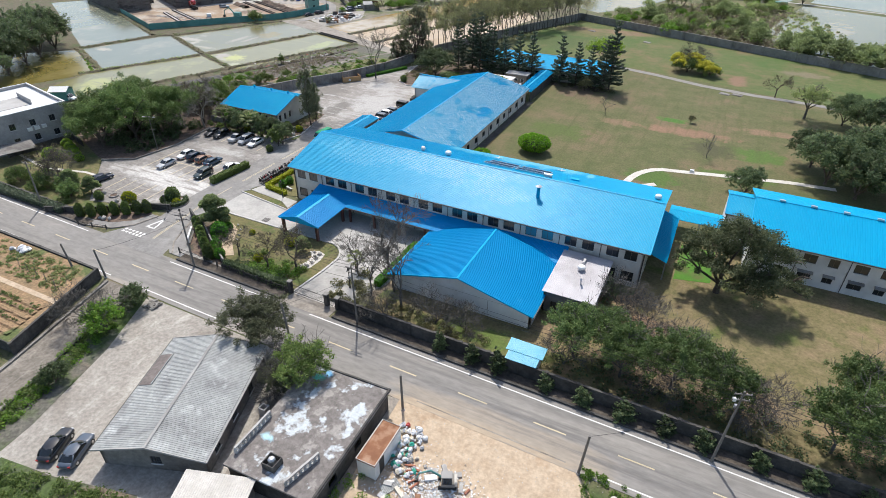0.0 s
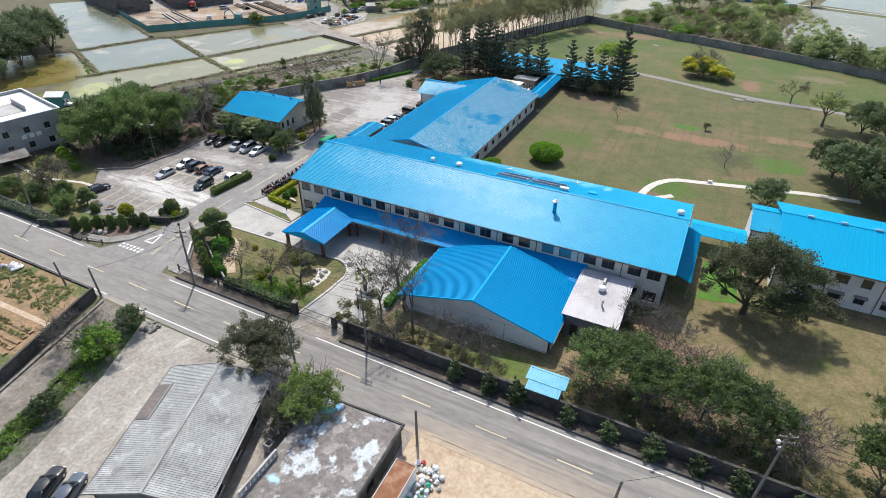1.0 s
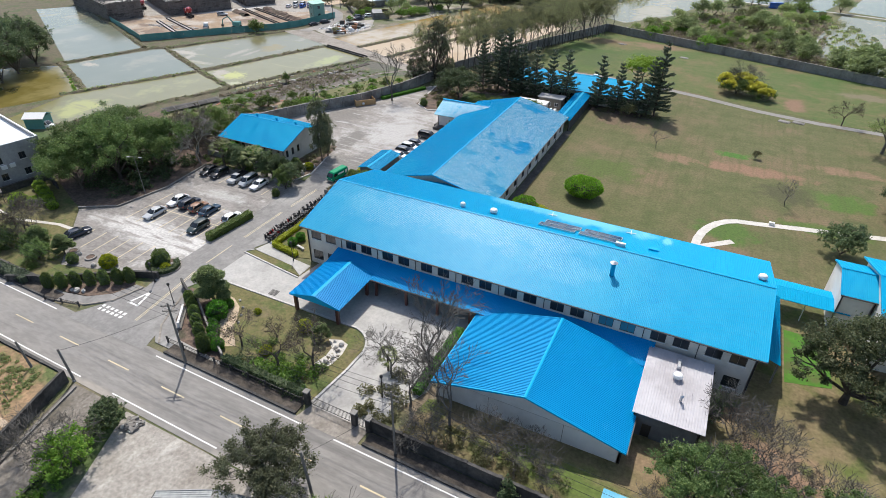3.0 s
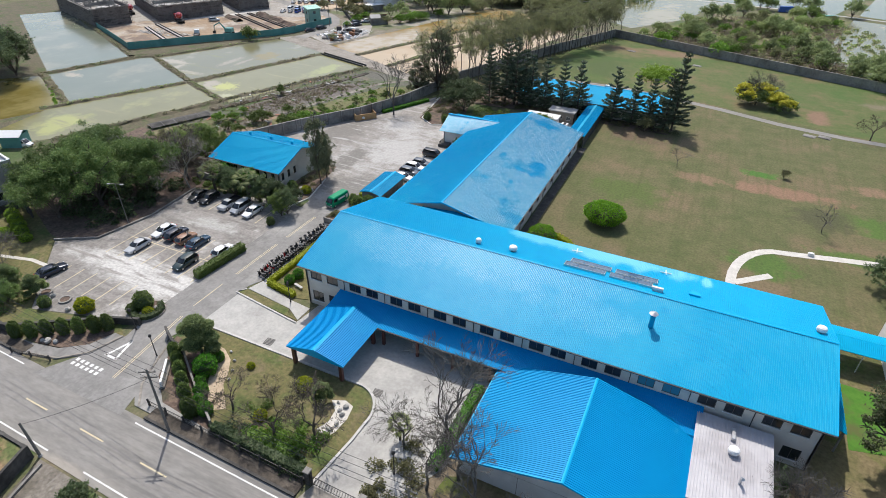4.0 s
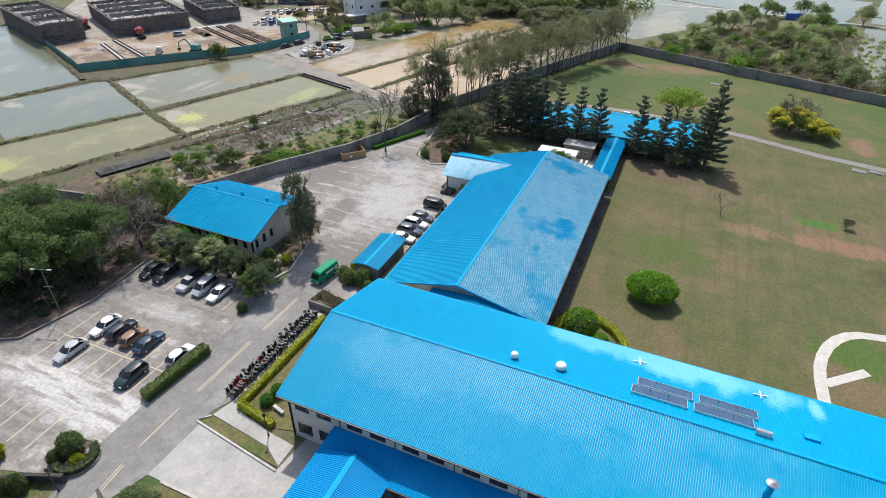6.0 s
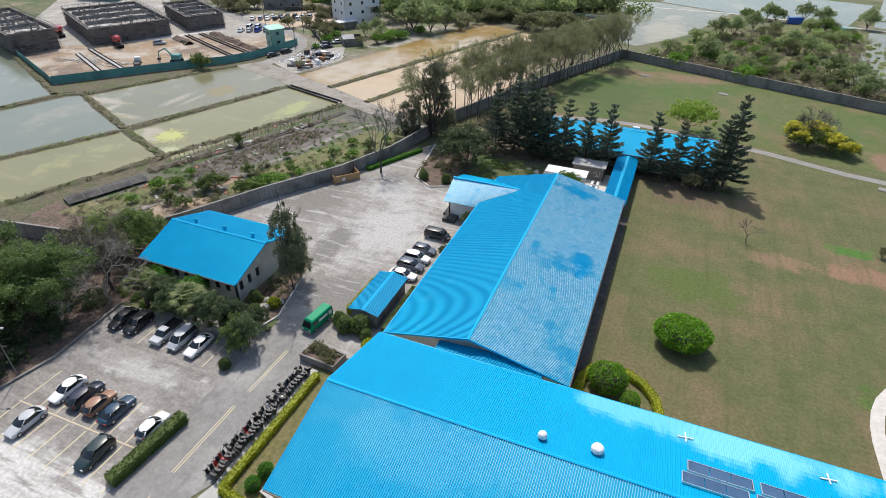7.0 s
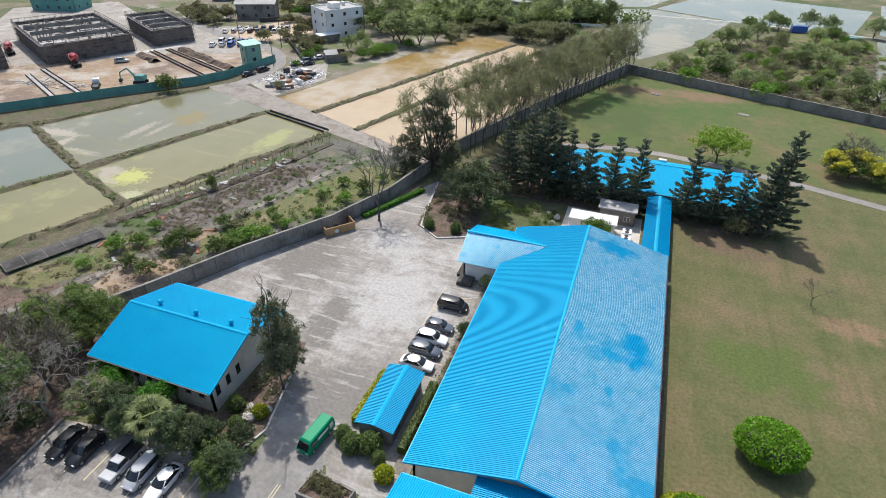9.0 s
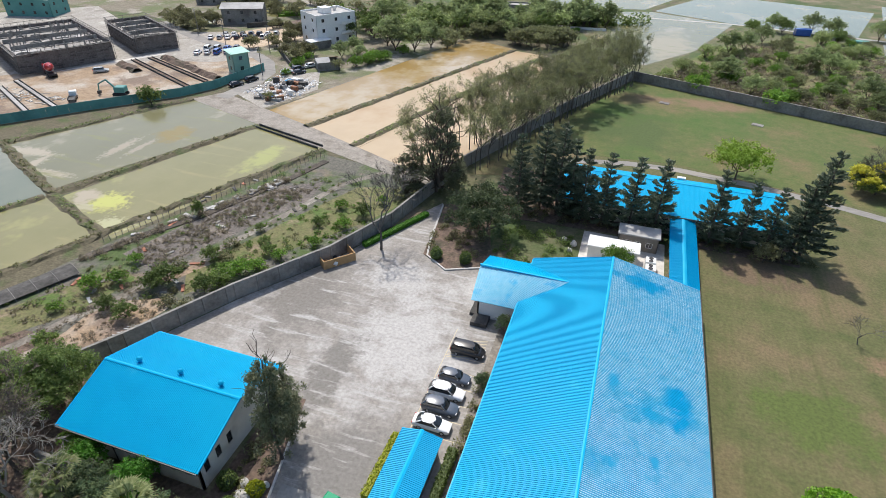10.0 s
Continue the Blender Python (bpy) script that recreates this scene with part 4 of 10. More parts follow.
setting("kerb", Geo().strip([(-73.2, 41.9), (-70.8, 30.2), (-67.4, 17.2), (-65.3, 6)], 0.3, -0.1, 0.4), M_DARKW, "low dark kerb wall between lane and weeds", "kerb")
setting("kerb", Geo().strip([(-79.4, 41.9), (-75.0, 24.0), (-71.4, 6)], 0.3, -0.1, 0.3), M_GREYW, "grey ditch edge along the lane", "kerb")

# footpaths on the lawn
def footpath(path, w, label, mat=M_PATH, z=0.05):
    return setting("footpath", Geo().strip(path, w, -0.1, z), mat, label, "path")


footpath([(-12.6, 100.2), (-12.9, 108), (-13.0, 112.5)] + [(-13.0 + 8.0 * (1 - math.cos(radians(a))), 112.5 + 12.6 * math.sin(radians(a))) for a in range(12, 90, 13)] + [(-4.6, 125.2), (-1, 126.0), (4, 127.2), (11, 128.7), (18, 130.3), (27, 131)], 1.5, "curving pale footpath on the lawn")
footpath([(-12.4, 112.2), (-7.1, 116.7)], 1.3, "short branch of the pale footpath", z=0.056)
footpath([(-75, 198), (-71.4, 201), (-60, 203.6), (-49.5, 204), (-35, 201.6), (-19.7, 197.6), (-5, 192.5), (10, 189.5), (25, 188.5), (45, 184), (80, 176)], 2.4, "grey asphalt path across the lawn", M_ROAD)
footpath([(-140, 66), (-128, 64), (-118, 66.6), (-113, 66.6)], 0.7, "thin pale path in the west garden", z=0.09)

# ---- buildings ----
def corrugated(A, B, C, D, pitch=0.22, h=0.06, thick=0.07, crest=None):
    """A ribbed sheet from the eave A-B up to the ridge D-C, its rib crests of another finish where they are worn or
    carry painted glare.
    """
    A, B, C, D = (Vector(p) for p in (A, B, C, D))
    up = (B - A).cross(D - A).normalized()
    if up.z < 0:
        up = -up
    n = max(2, round((B - A).length / pitch))
    g = Geo()
    us = []
    for i in range(n):
        us += [((i + f) / n, k) for f, k in ((0.0, 0), (0.5, 0), (0.6, 1), (0.9, 1))]
    us.append((1.0, 0))
    vs = []
    for u, k in us:
        vs += [A + (B - A) * u + up * h * k, D + (C - D) * u + up * h * k]
    fs = [(2 * i, 2 * i + 2, 2 * i + 3, 2 * i + 1) for i in range(len(us) - 1)]
    g.add(vs, fs)
    a, b, c, d = (p - up * thick for p in (A, B, C, D))
    g.add([a, b, c, d, A, B, C, D], [(3, 2, 1, 0), (0, 1, 5, 4), (1, 2, 6, 5), (2, 3, 7, 6), (3, 0, 4, 7)])
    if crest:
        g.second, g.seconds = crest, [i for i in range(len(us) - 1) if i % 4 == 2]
    return g


def holed_wall(L, H, openings, t=0.25):
    """A wall along x, its outer face at y = 0, with openings (x, z, w, h) cut through it."""
    xs = sorted({0.0, L, *[o[0] for o in openings], *[o[0] + o[2] for o in openings]})
    zs = sorted({0.0, H, *[o[1] for o in openings], *[o[1] + o[3] for o in openings]})
    g = Geo()
    for i in range(len(xs) - 1):
        for j in range(len(zs) - 1):
            x0, x1, z0, z1 = xs[i], xs[i + 1], zs[j], zs[j + 1]
            if any(o[0] <= x0 + 1e-4 and x1 - 1e-4 <= o[0] + o[2] and o[1] <= z0 + 1e-4 and z1 - 1e-4 <= o[1] + o[3] for o in openings):
                continue
            g.add([(x0, 0, z0), (x1, 0, z0), (x1, 0, z1), (x0, 0, z1)], [(0, 1, 2, 3)])
            g.add([(x0, t, z0), (x1, t, z0), (x1, t, z1), (x0, t, z1)], [(3, 2, 1, 0)])
    for x, z, w, h in openings:
        c = [(x, z), (x + w, z), (x + w, z + h), (x, z + h)]
        g.add([(a, 0, b) for a, b in c] + [(a, t, b) for a, b in c], [(i, 4 + i, 4 + (i + 1) % 4, (i + 1) % 4) for i in range(4)])
    g.add([(0, 0, 0), (0, t, 0), (0, t, H), (0, 0, H), (L, 0, 0), (L, t, 0), (L, t, H), (L, 0, H)], [(3, 2, 1, 0), (4, 5, 6, 7), (3, 7, 6, 2)])
    return g


WINDOWS = {}


def window(parent, m, w, h, glass=None, sill=True, bars=1, frame_mat=None):
    """A framed pane in an opening: its lower left corner stands at m."""
    glass, frame_mat = glass or M_GLASS, frame_mat or M_FRAME
    key = (round(w, 2), round(h, 2), glass.name, sill, bars, frame_mat.name)
    if key not in WINDOWS:
        f, b = Geo(), 0.07
        f.box(0, w, 0.06, 0.16, 0, b).box(0, w, 0.06, 0.16, h - b, h).box(0, b, 0.06, 0.16, b, h - b).box(w - b, w, 0.06, 0.16, b, h - b)
        for k in range(bars):
            x = w * (k + 1) / (bars + 1)
            f.box(x - 0.03, x + 0.03, 0.07, 0.15, b, h - b)
        p = Geo().box(b, w - b, 0.10, 0.12, b, h - b)
        s = Geo().slab(-0.1, w + 0.1, -0.1, 0.06, -0.08, -0.01, 0.015)
        WINDOWS[key] = f.mesh("window", frame_mat), p.mesh("pane", glass), s.mesh("sill", M_WALLW)
    f, p, s = WINDOWS[key]
    ob = part("window", f, None, parent)
    ob.matrix_local = m
    part("pane", p, None, ob)
    if sill:
        part("sill", s, None, ob)
    return ob


def gable_geo(D, z0, z1, t=0.25, ridge=0.5):
    """The upright triangle of a gable in the plane x = 0, t thick towards +x."""
    pts = [(0, z0), (D, z0), (D * ridge, z1)]
    return Geo().add([(0, y, z) for y, z in pts] + [(t, y, z) for y, z in pts], [(2, 1, 0), (3, 4, 5), (0, 1, 4, 3), (1, 2, 5, 4), (2, 0, 3, 5)])


def building(name, m, L, D, H, eave, ridge, label, category="building", fronts=(), backs=(), lefts=(), rights=(), over=(0.8, 0.7), wall=None,
             roofs=None, glass=None, pitch=0.22, rib=0.054, group="", bars=1, cap=None, ridge_at=0.5, sill=True, crests=(None, None)):
    """A house along local x with a gabled ribbed roof. Openings are (x, z, w, h) on each side."""
    wall = wall or M_WALL
    roofs = roofs or (M_BLUE, M_BLUE)
    b = thing(name, m, label, category, group)
    oy, ox = over
    yr = D * ridge_at
    run = yr + oy
    H = eave + (ridge - eave) * oy / run - 0.16
    sides = ((fronts, L, pose(0, 0, 0)), (rights, D, pose(L, 0, 0, 0, 0, 90)), (backs, L, pose(L, D, 0, 0, 0, 180)), (lefts, D, pose(0, D, 0, 0, 0, -90)))
    for ops, length, mm in sides:
        w = part("wall", holed_wall(length, H, list(ops)), wall, b)
        w.matrix_local = mm
        for x, z, ww, hh in ops:
            window(b, mm @ pose(x, 0, z), ww, hh, glass, sill, bars)
    if ridge > eave + 0.1:
        top = ridge - 0.17
        for x in (0.0, L - 0.25):
            ob = part("gable", gable_geo(D, H, top, ridge=ridge_at), wall, b)
            ob.location = (x, 0, 0)
    r1 = corrugated((-ox, -oy, eave), (L + ox, -oy, eave), (L + ox, yr, ridge), (-ox, yr, ridge), pitch, rib, crest=crests[0])
    r2 = corrugated((L + ox, D + oy, eave), (-ox, D + oy, eave), (-ox, yr, ridge), (L + ox, yr, ridge), pitch, rib, crest=crests[1])
    part("roof", r1, roofs[0], b)
    part("roof", r2, roofs[1], b)
    s = (ridge - eave) / run
    g = Geo()
    x0, x1, c = -ox - 0.06, L + ox + 0.06, 0.17
    g.add([(x0, yr - c, ridge - c * s + 0.11), (x1, yr - c, ridge - c * s + 0.11), (x1, yr, ridge + 0.13), (x0, yr, ridge + 0.13), (x1, yr + c, ridge - c * s + 0.11), (x0, yr + c, ridge - c * s + 0.11)], [(0, 1, 2, 3), (3, 2, 4, 5)])
    part("ridge_cap", g, cap or M_BLUE_T, b)
    for x in (x0, x1 - 0.08):
        for y0, y1, za, zb in ((-oy, yr, eave, ridge), (yr, D + oy, ridge, eave)):
            e = Geo().add([(x + i, y, z + k) for i in (0, 0.08) for y, z in ((y0, za), (y1, zb)) for k in (-0.16, 0.08)],
                          [(0, 2, 3, 1), (5, 7, 6, 4), (1, 3, 7, 5), (4, 6, 2, 0), (0, 1, 5, 4), (2, 6, 7, 3)])
            part("barge_board", e, cap or M_BLUE_T, b)
    for y in (-oy - 0.14, D + oy):
        part("gutter", Geo().box(-ox, L + ox, y, y + 0.14, eave - 0.16, eave - 0.02), M_FRAME if y < 0 else (cap or M_BLUE_T), b)
    for x in [L * k / max(1, round(L / 6.65)) for k in range(round(L / 6.65) + 1)]:
        x = min(max(x, 0.08), L - 0.08)
        part("downpipe", Geo().tube((x, -0.08, 0.02), (x, -0.08, H), 0.06, 0.06, 6), M_FRAME, b)
    return b


# main block
up = []
for k in range(10):
    for d in (0.0, 2.8):
        up.append((0.8 + 6.65 * k + d, 4.75, 1.9, 1.8))
low = [(x, 0.85, w, h) for x, z, w, h in up]
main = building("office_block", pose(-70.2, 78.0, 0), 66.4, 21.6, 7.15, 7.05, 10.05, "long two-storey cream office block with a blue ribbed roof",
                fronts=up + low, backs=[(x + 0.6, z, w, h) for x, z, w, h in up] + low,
                lefts=[(3, 4.75, 1.9, 1.8), (8, 4.75, 1.9, 1.8), (13, 4.75, 1.9, 1.8)], rights=[(4, 0.85, 1.9, 1.8)], roofs=(M_BLUE_F, M_BLUE_N), over=(0.8, 0.75), pitch=0.225, rib=0.058, crests=(M_GLARE_F, None))
for k in (7,):
    for d in (0.0, 2.8):
        ob = part("tinted_pane", Geo().box(0.07, 1.83, 0.08, 0.095, 0.07, 1.73), M_GLASSB, main, "blue-tinted glass")
        ob.location = (0.8 + 6.65 * k + d, 0, 4.75)




def roof_z(y):
    return 10.05 - abs(y - 88.8) * 3.0 / 11.6


def roof_vent(x, y, r, group="roof ventilators"):
    v = thing("roof_vent", pose(x, y, roof_z(y)), "round white metal ventilator on the blue roof", "ventilator", group)
    part("collar", Geo().tube((0, 0, -0.15), (0, 0, 0.35), r * 0.72, r * 0.66, 12), M_METAL, v, smooth=False)
    part("cap", Geo().tube((0, 0, 0.35), (0, 0, 0.62), r, r * 0.96, 14).dome((0, 0, 0.62), r * 0.96, r * 0.96, 0.28, 3, 14, low=0.0), M_WHITEM, v)
    return v


roof_vent(-48.4, 90.6, 0.45)
roof_vent(-43.3, 91.2, 0.62)
roof_vent(-4.6, 91.0, 0.6)
v = thing("roof_vent", pose(-23.3, 90.3, roof_z(90.3)), "low metal box ventilator beside the ridge", "ventilator", "roof ventilators")
part("cowl", Geo().tube((-0.7, 0, 0.35), (0.7, 0, 0.35), 0.32, 0.32, 12), M_METAL, v)
part("base", Geo().box(-0.6, 0.6, -0.3, 0.3, -0.2, 0.3), M_WHITEM, v)
v = thing("roof_hatch", pose(-18.8, 92.2, roof_z(92.2)), "small blue raised hatch on the roof", "hatch")
part("box", Geo().slab(-0.7, 0.7, -0.35, 0.35, -0.2, 0.35), M_BLUE_T, v)
v = thing("flue_pipe", pose(-23.0, 83.9, roof_z(83.9)), "blue metal flue pipe with a round rain cap", "chimney")
part("pipe", Geo().tube((0, 0, -0.3), (0, 0, 1.9), 0.32, 0.3, 12), M_BLUE, v, smooth=True)
part("cap", Geo().tube((0, 0, 2.05), (0, 0, 2.3), 0.55, 0.12, 14).tube((0, 0, 1.9), (0, 0, 2.05), 0.08, 0.08, 6), M_METAL, v)
tilt = math.degrees(math.atan2(3.0, 11.6))
for k in range(2):
    for j in range(2):
        x0 = -35.8 + 6.2 * k + 0.5 * j
        v = thing("solar_heater", pose(x0, 90.7 + 1.8 * j, roof_z(90.7 + 1.8 * j) + 0.14, -tilt), "flat glass solar water panel on a rack", "solar panel", "solar panels")
        part("rack", Geo().box(0, 5.6, 0, 0.08, -0.1, 0.14).box(0, 5.6, 1.5, 1.58, -0.1, 0.14).box(0, 0.08, 0.08, 1.5, -0.1, 0.14).box(5.52, 5.6, 0.08, 1.5, -0.1, 0.14), M_METAL, v)
        for i in range(3):
            part("panel", Geo().box(0.12 + 1.81 * i, 1.86 + 1.81 * i, 0.1, 1.48, 0.02, 0.10), M_SOLAR, v)
for x, y in ((-35.4, 97.6), (-22.8, 97.8)):
    v = thing("roof_aerial", pose(x, y, roof_z(y), 0, 0, 8), "white cross-shaped aerial on the roof", "aerial", "roof aerials")
    part("bar", Geo().box(-0.75, 0.75, -0.06, 0.06, 0.1, 0.2).box(-0.06, 0.06, -0.6, 0.6, 0.2, 0.28).box(-0.05, 0.05, -0.05, 0.05, -0.1, 0.1), M_WHITEM, v)

# entrance canopy and covered walk
c = thing("entrance_canopy", pose(-64.9, 66.2, 0), "open entrance canopy with a gabled blue roof on red posts", "canopy")
part("roof", corrugated((0, 0, 3.2), (0, 9.6, 3.2), (4.4, 9.6, 4.25), (4.4, 0, 4.25)), M_CANOPY, c)
part("roof", corrugated((8.8, 9.6, 3.2), (8.8, 0, 3.2), (4.4, 0, 4.25), (4.4, 9.6, 4.25)), M_CANOPY, c)
part("ridge_cap", Geo().add([(4.1, -0.05, 4.26), (4.4, -0.05, 4.35), (4.7, -0.05, 4.26), (4.1, 9.6, 4.26), (4.4, 9.6, 4.35), (4.7, 9.6, 4.26)], [(0, 1, 4, 3), (1, 2, 5, 4)]), M_BLUE_T, c)
part("beam", Geo().box(0.5, 8.3, 0.4, 0.65, 2.8, 3.1).box(0.5, 0.75, 0.65, 9.4, 2.8, 3.1).box(8.05, 8.3, 0.65, 8.4, 2.8, 3.1), M_DARKM, c)
for y in (-0.02, 9.55):
    part("gable_board", Geo().add([(0, y, 3.05), (8.8, y, 3.05), (8.8, y, 3.16), (4.4, y, 4.2), (0, y, 3.16)] + [(0, y + 0.06, 3.05), (8.8, y + 0.06, 3.05), (8.8, y + 0.06, 3.16), (4.4, y + 0.06, 4.2), (0, y + 0.06, 3.16)], [(0, 1, 2, 3, 4), (9, 8, 7, 6, 5), (0, 5, 6, 1), (1, 6, 7, 2), (2, 7, 8, 3), (3, 8, 9, 4), (4, 9, 5, 0)]), M_BLUE_T, c)
for x in (0.7, 8.0):
    for y in (0.5, 8.2):
        part("post", Geo().box(x - 0.22, x + 0.22, y - 0.22, y + 0.22, 0, 2.9), surface("red_granite", (0.09, 0.035, 0.028), (0.13, 0.05, 0.04), 3.0, 0.4) if (x, y) == (0.7, 0.5) else bpy.data.materials["red_granite"], c)
w = thing("covered_walk", pose(-64.9, 74.4, 0), "lean-to blue roof over the walk along the office wall", "canopy")
part("roof", corrugated((8.8, 0, 3.2), (49.6, 0, 3.2), (49.6, 3.55, 4.5), (8.8, 3.55, 4.5)), M_CANOPY, w)
part("roof", corrugated((0, 1.3, 3.25), (8.8, 1.3, 3.25), (8.8, 3.55, 4.52), (0.6, 3.55, 4.52)), M_CANOPY, w)
part("gutter", Geo().box(8.8, 26, -0.14, 0, 3.02, 3.18), M_DARKM, w)
for x in (9.4, 14.6, 19.8, 25.0):
    part("post", Geo().box(x - 0.18, x + 0.18, 0.3, 0.66, 0, 3.2), bpy.data.materials["red_granite"], w)

# annex hall
annex = building("annex_hall", pose(-15.9, 61.2, 0, 0, 0, 90), 13.6, 22.3, 3.0, 2.85, 5.85, "single-storey white annex hall with a broad blue gabled roof", wall=M_WALLW,
                 lefts=[], over=(0.55, 0.7), roofs=(M_BLUE_D, M_BLUE_D), rights=[], pitch=0.25, rib=0.06)
for y in (9.6, 12.0):
    ob = window(annex, pose(0.0, y + 1.4, 3.35, 0, 0, -90), 1.3, 0.75, bars=0, sill=False)
part("band", Geo().box(-0.03, 0.0, 0.1, 22.2, 2.95, 3.02), M_KERB, annex)
part("joint", Geo().box(-0.025, 0.0, 6.5, 6.56, 0.1, 2.9).box(-0.025, 0.0, 15.6, 15.66, 0.1, 2.9), M_GREYW, annex)

# flat-roofed kitchen with a pale roof
k = thing("kitchen_block", pose(-15.7, 66.2, 0), "small grey block with a pale pinkish sheet roof", "building")
for ln, mm in ((7.2, pose(0, 0, 0)), (10.6, pose(7.2, 0, 0, 0, 0, 90)), (10.6, pose(0, 10.6, 0, 0, 0, -90))):
    ob = part("wall", holed_wall(ln, 3.7, [(1.2, 0.0, 1.0, 2.1)] if ln < 8 else []), surface("slate_cladding", (0.09, 0.10, 0.11), (0.13, 0.14, 0.15), 1.0, 0.7) if ln < 8 else M_WALLW, k)
    ob.matrix_local = mm
part("roof", corrugated((-0.2, -0.4, 3.85), (7.6, -0.4, 3.85), (7.6, 11.2, 4.25), (-0.2, 11.2, 4.25), 0.3, 0.03), M_PINK, k)
part("door", Geo().box(1.25, 2.15, 0.1, 0.16, 0.02, 2.08), M_DARKM, k)
v = thing("roof_vent", pose(-12.0, 73.0, 4.1), "round white metal ventilator on the pale roof", "ventilator", "roof ventilators")
part("collar", Geo().tube((0, 0, -0.1), (0, 0, 0.4), 0.42, 0.4, 12), M_METAL, v)
part("cap", Geo().tube((0, 0, 0.4), (0, 0, 0.66), 0.6, 0.58, 14).dome((0, 0, 0.66), 0.58, 0.58, 0.25, 3, 14, low=0.0), M_WHITEM, v)
v = thing("vent_pipe", pose(-11.2, 69.6, 3.95), "bent metal vent pipe on the pale roof", "pipe")
part("pipe", Geo().tube((0, 0, -0.05), (0, 0, 0.9), 0.16, 0.16, 10).tube((0, 0, 0.9), (0.05, -0.4, 1.2), 0.16, 0.16, 10), M_METAL, v)
v = thing("exhaust_duct", pose(-12.1, 75.4, 4.15), "short square metal duct on the pale roof", "duct")
part("duct", Geo().slab(-0.2, 0.2, -0.8, 0.8, -0.1, 0.45), M_METAL, v)

# lean-to at the east gable and link roof to the dormitory
s = thing("side_porch", pose(-3.6, 80.6, 0), "low lean-to porch with a blue roof at the gable end", "porch")
part("roof", corrugated((3.0, 1.2, 3.5), (3.0, 16.6, 3.5), (0.1, 16.6, 4.6), (0.1, 1.2, 4.6)), M_BLUE, s)
for y in (1.6, 6.5, 11.5, 16.2):
    part("post", Geo().box(2.7, 2.9, y - 0.1, y + 0.1, 0, 3.4), M_GREYW, s)
s = thing("link_roof", pose(-2.6, 97.4, 0), "covered link with a light blue roof between the blocks", "canopy")
part("roof", corrugated((0, 0, 3.2), (11, 0, 3.2), (11, 2.6, 3.7), (0, 2.6, 3.7)), M_BLUE, s)
part("roof", corrugated((11, 5.2, 3.2), (0, 5.2, 3.2), (0, 2.6, 3.7), (11, 2.6, 3.7)), M_BLUE, s)
for x in (0.4, 5.5, 10.5):
    for y in (0.3, 4.9):
        part("post", Geo().tube((x, y, 0), (x, y, 3.2), 0.08, 0.08, 8), M_WHITEM, s)

# dormitory
ups, lows = [], []
for k in range(8):
    for d, wd in ((0.0, 1.9), (3.5, 1.4)):
        x = 7.7 + 6.9 * k + d - (6.9 if k == 99 else 0)
        if x < 46:
            ups.append((x, 4.1, wd, 1.5))
            lows.append((x, 1.15, wd, 1.3))
dorm = building("dormitory", pose(10.6, 91.0, 0), 49.0, 17.4, 6.6, 6.55, 9.4, "white two-storey dormitory with a bright blue ribbed roof", fronts=[(0.8, 4.1, 1.4, 1.5), (4.2, 4.1, 1.4, 1.5), (4.2, 1.15, 1.4, 1.3)] + ups + lows, wall=M_WALLW, over=(1.0, 0.5), roofs=(M_BLUE, M_BLUE))
for x, z, wd, h in lows:
    ob = part("awning", Geo().add([(-0.15, 0, 0.25), (wd + 0.15, 0, 0.25), (wd + 0.15, -0.6, 0.02), (-0.15, -0.6, 0.02), (-0.15, 0, 0.2), (wd + 0.15, 0, 0.2), (wd + 0.15, -0.6, -0.03), (-0.15, -0.6, -0.03)], [(0, 3, 2, 1), (4, 5, 6, 7), (2, 3, 7, 6), (0, 4, 7, 3), (1, 2, 6, 5)]), M_GREYW, dorm)
    ob.location = (x, -0.005, z + h)
for i in range(10):
    ob = part("ridge_vent", Geo().slab(0, 0.9, -0.2, 0.2, 0, 0.28), M_METAL, dorm)
    ob.location = (3 + 4.6 * i, 8.7, 9.45)
low_end = building("stair_block", pose(6.4, 97.6, 0), 4.1, 9.0, 6.4, 6.35, 7.9, "lower end block with a blue roof", wall=M_WALLW, over=(0.3, 0.2), roofs=(M_BLUE_F, M_BLUE))

# rear wing: ridge runs along y
wing = building("rear_wing", pose(-48.5, 104.3, 0, 0, 0, 90), 48.2, 23.0, 4.15, 3.95, 6.9, "long single-storey cream wing with a weathered blue roof",
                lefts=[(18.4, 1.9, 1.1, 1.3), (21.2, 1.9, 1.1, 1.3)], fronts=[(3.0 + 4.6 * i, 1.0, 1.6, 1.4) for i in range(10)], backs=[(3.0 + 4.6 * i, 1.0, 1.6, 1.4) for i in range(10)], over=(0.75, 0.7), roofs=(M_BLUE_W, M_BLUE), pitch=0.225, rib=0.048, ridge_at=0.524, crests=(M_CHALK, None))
for y in (10.3, 12.0):
    window(wing, pose(0, y + 0.95, 4.75, 0, 0, -90), 0.95, 0.65, bars=0, sill=False)
ob = thing("link_canopy", pose(-64.5, 99.8, 0), "low blue roof linking the office block and the wing", "canopy")
part("roof", corrugated((0, 0, 4.9), (0, 4.3, 4.9), (6.5, 4.3, 5.4), (6.5, 0, 5.4)), M_BLUE, ob)
part("roof", corrugated((13.5, 4.3, 4.5), (13.5, 0, 4.5), (6.5, 0, 5.4), (6.5, 4.3, 5.4)), M_BLUE, ob)
part("wall", Geo().box(0.3, 0.5, 0.2, 4.1, 0, 4.85).box(13.0, 13.2, 0.2, 4.1, 0, 4.4), M_WALL, ob)
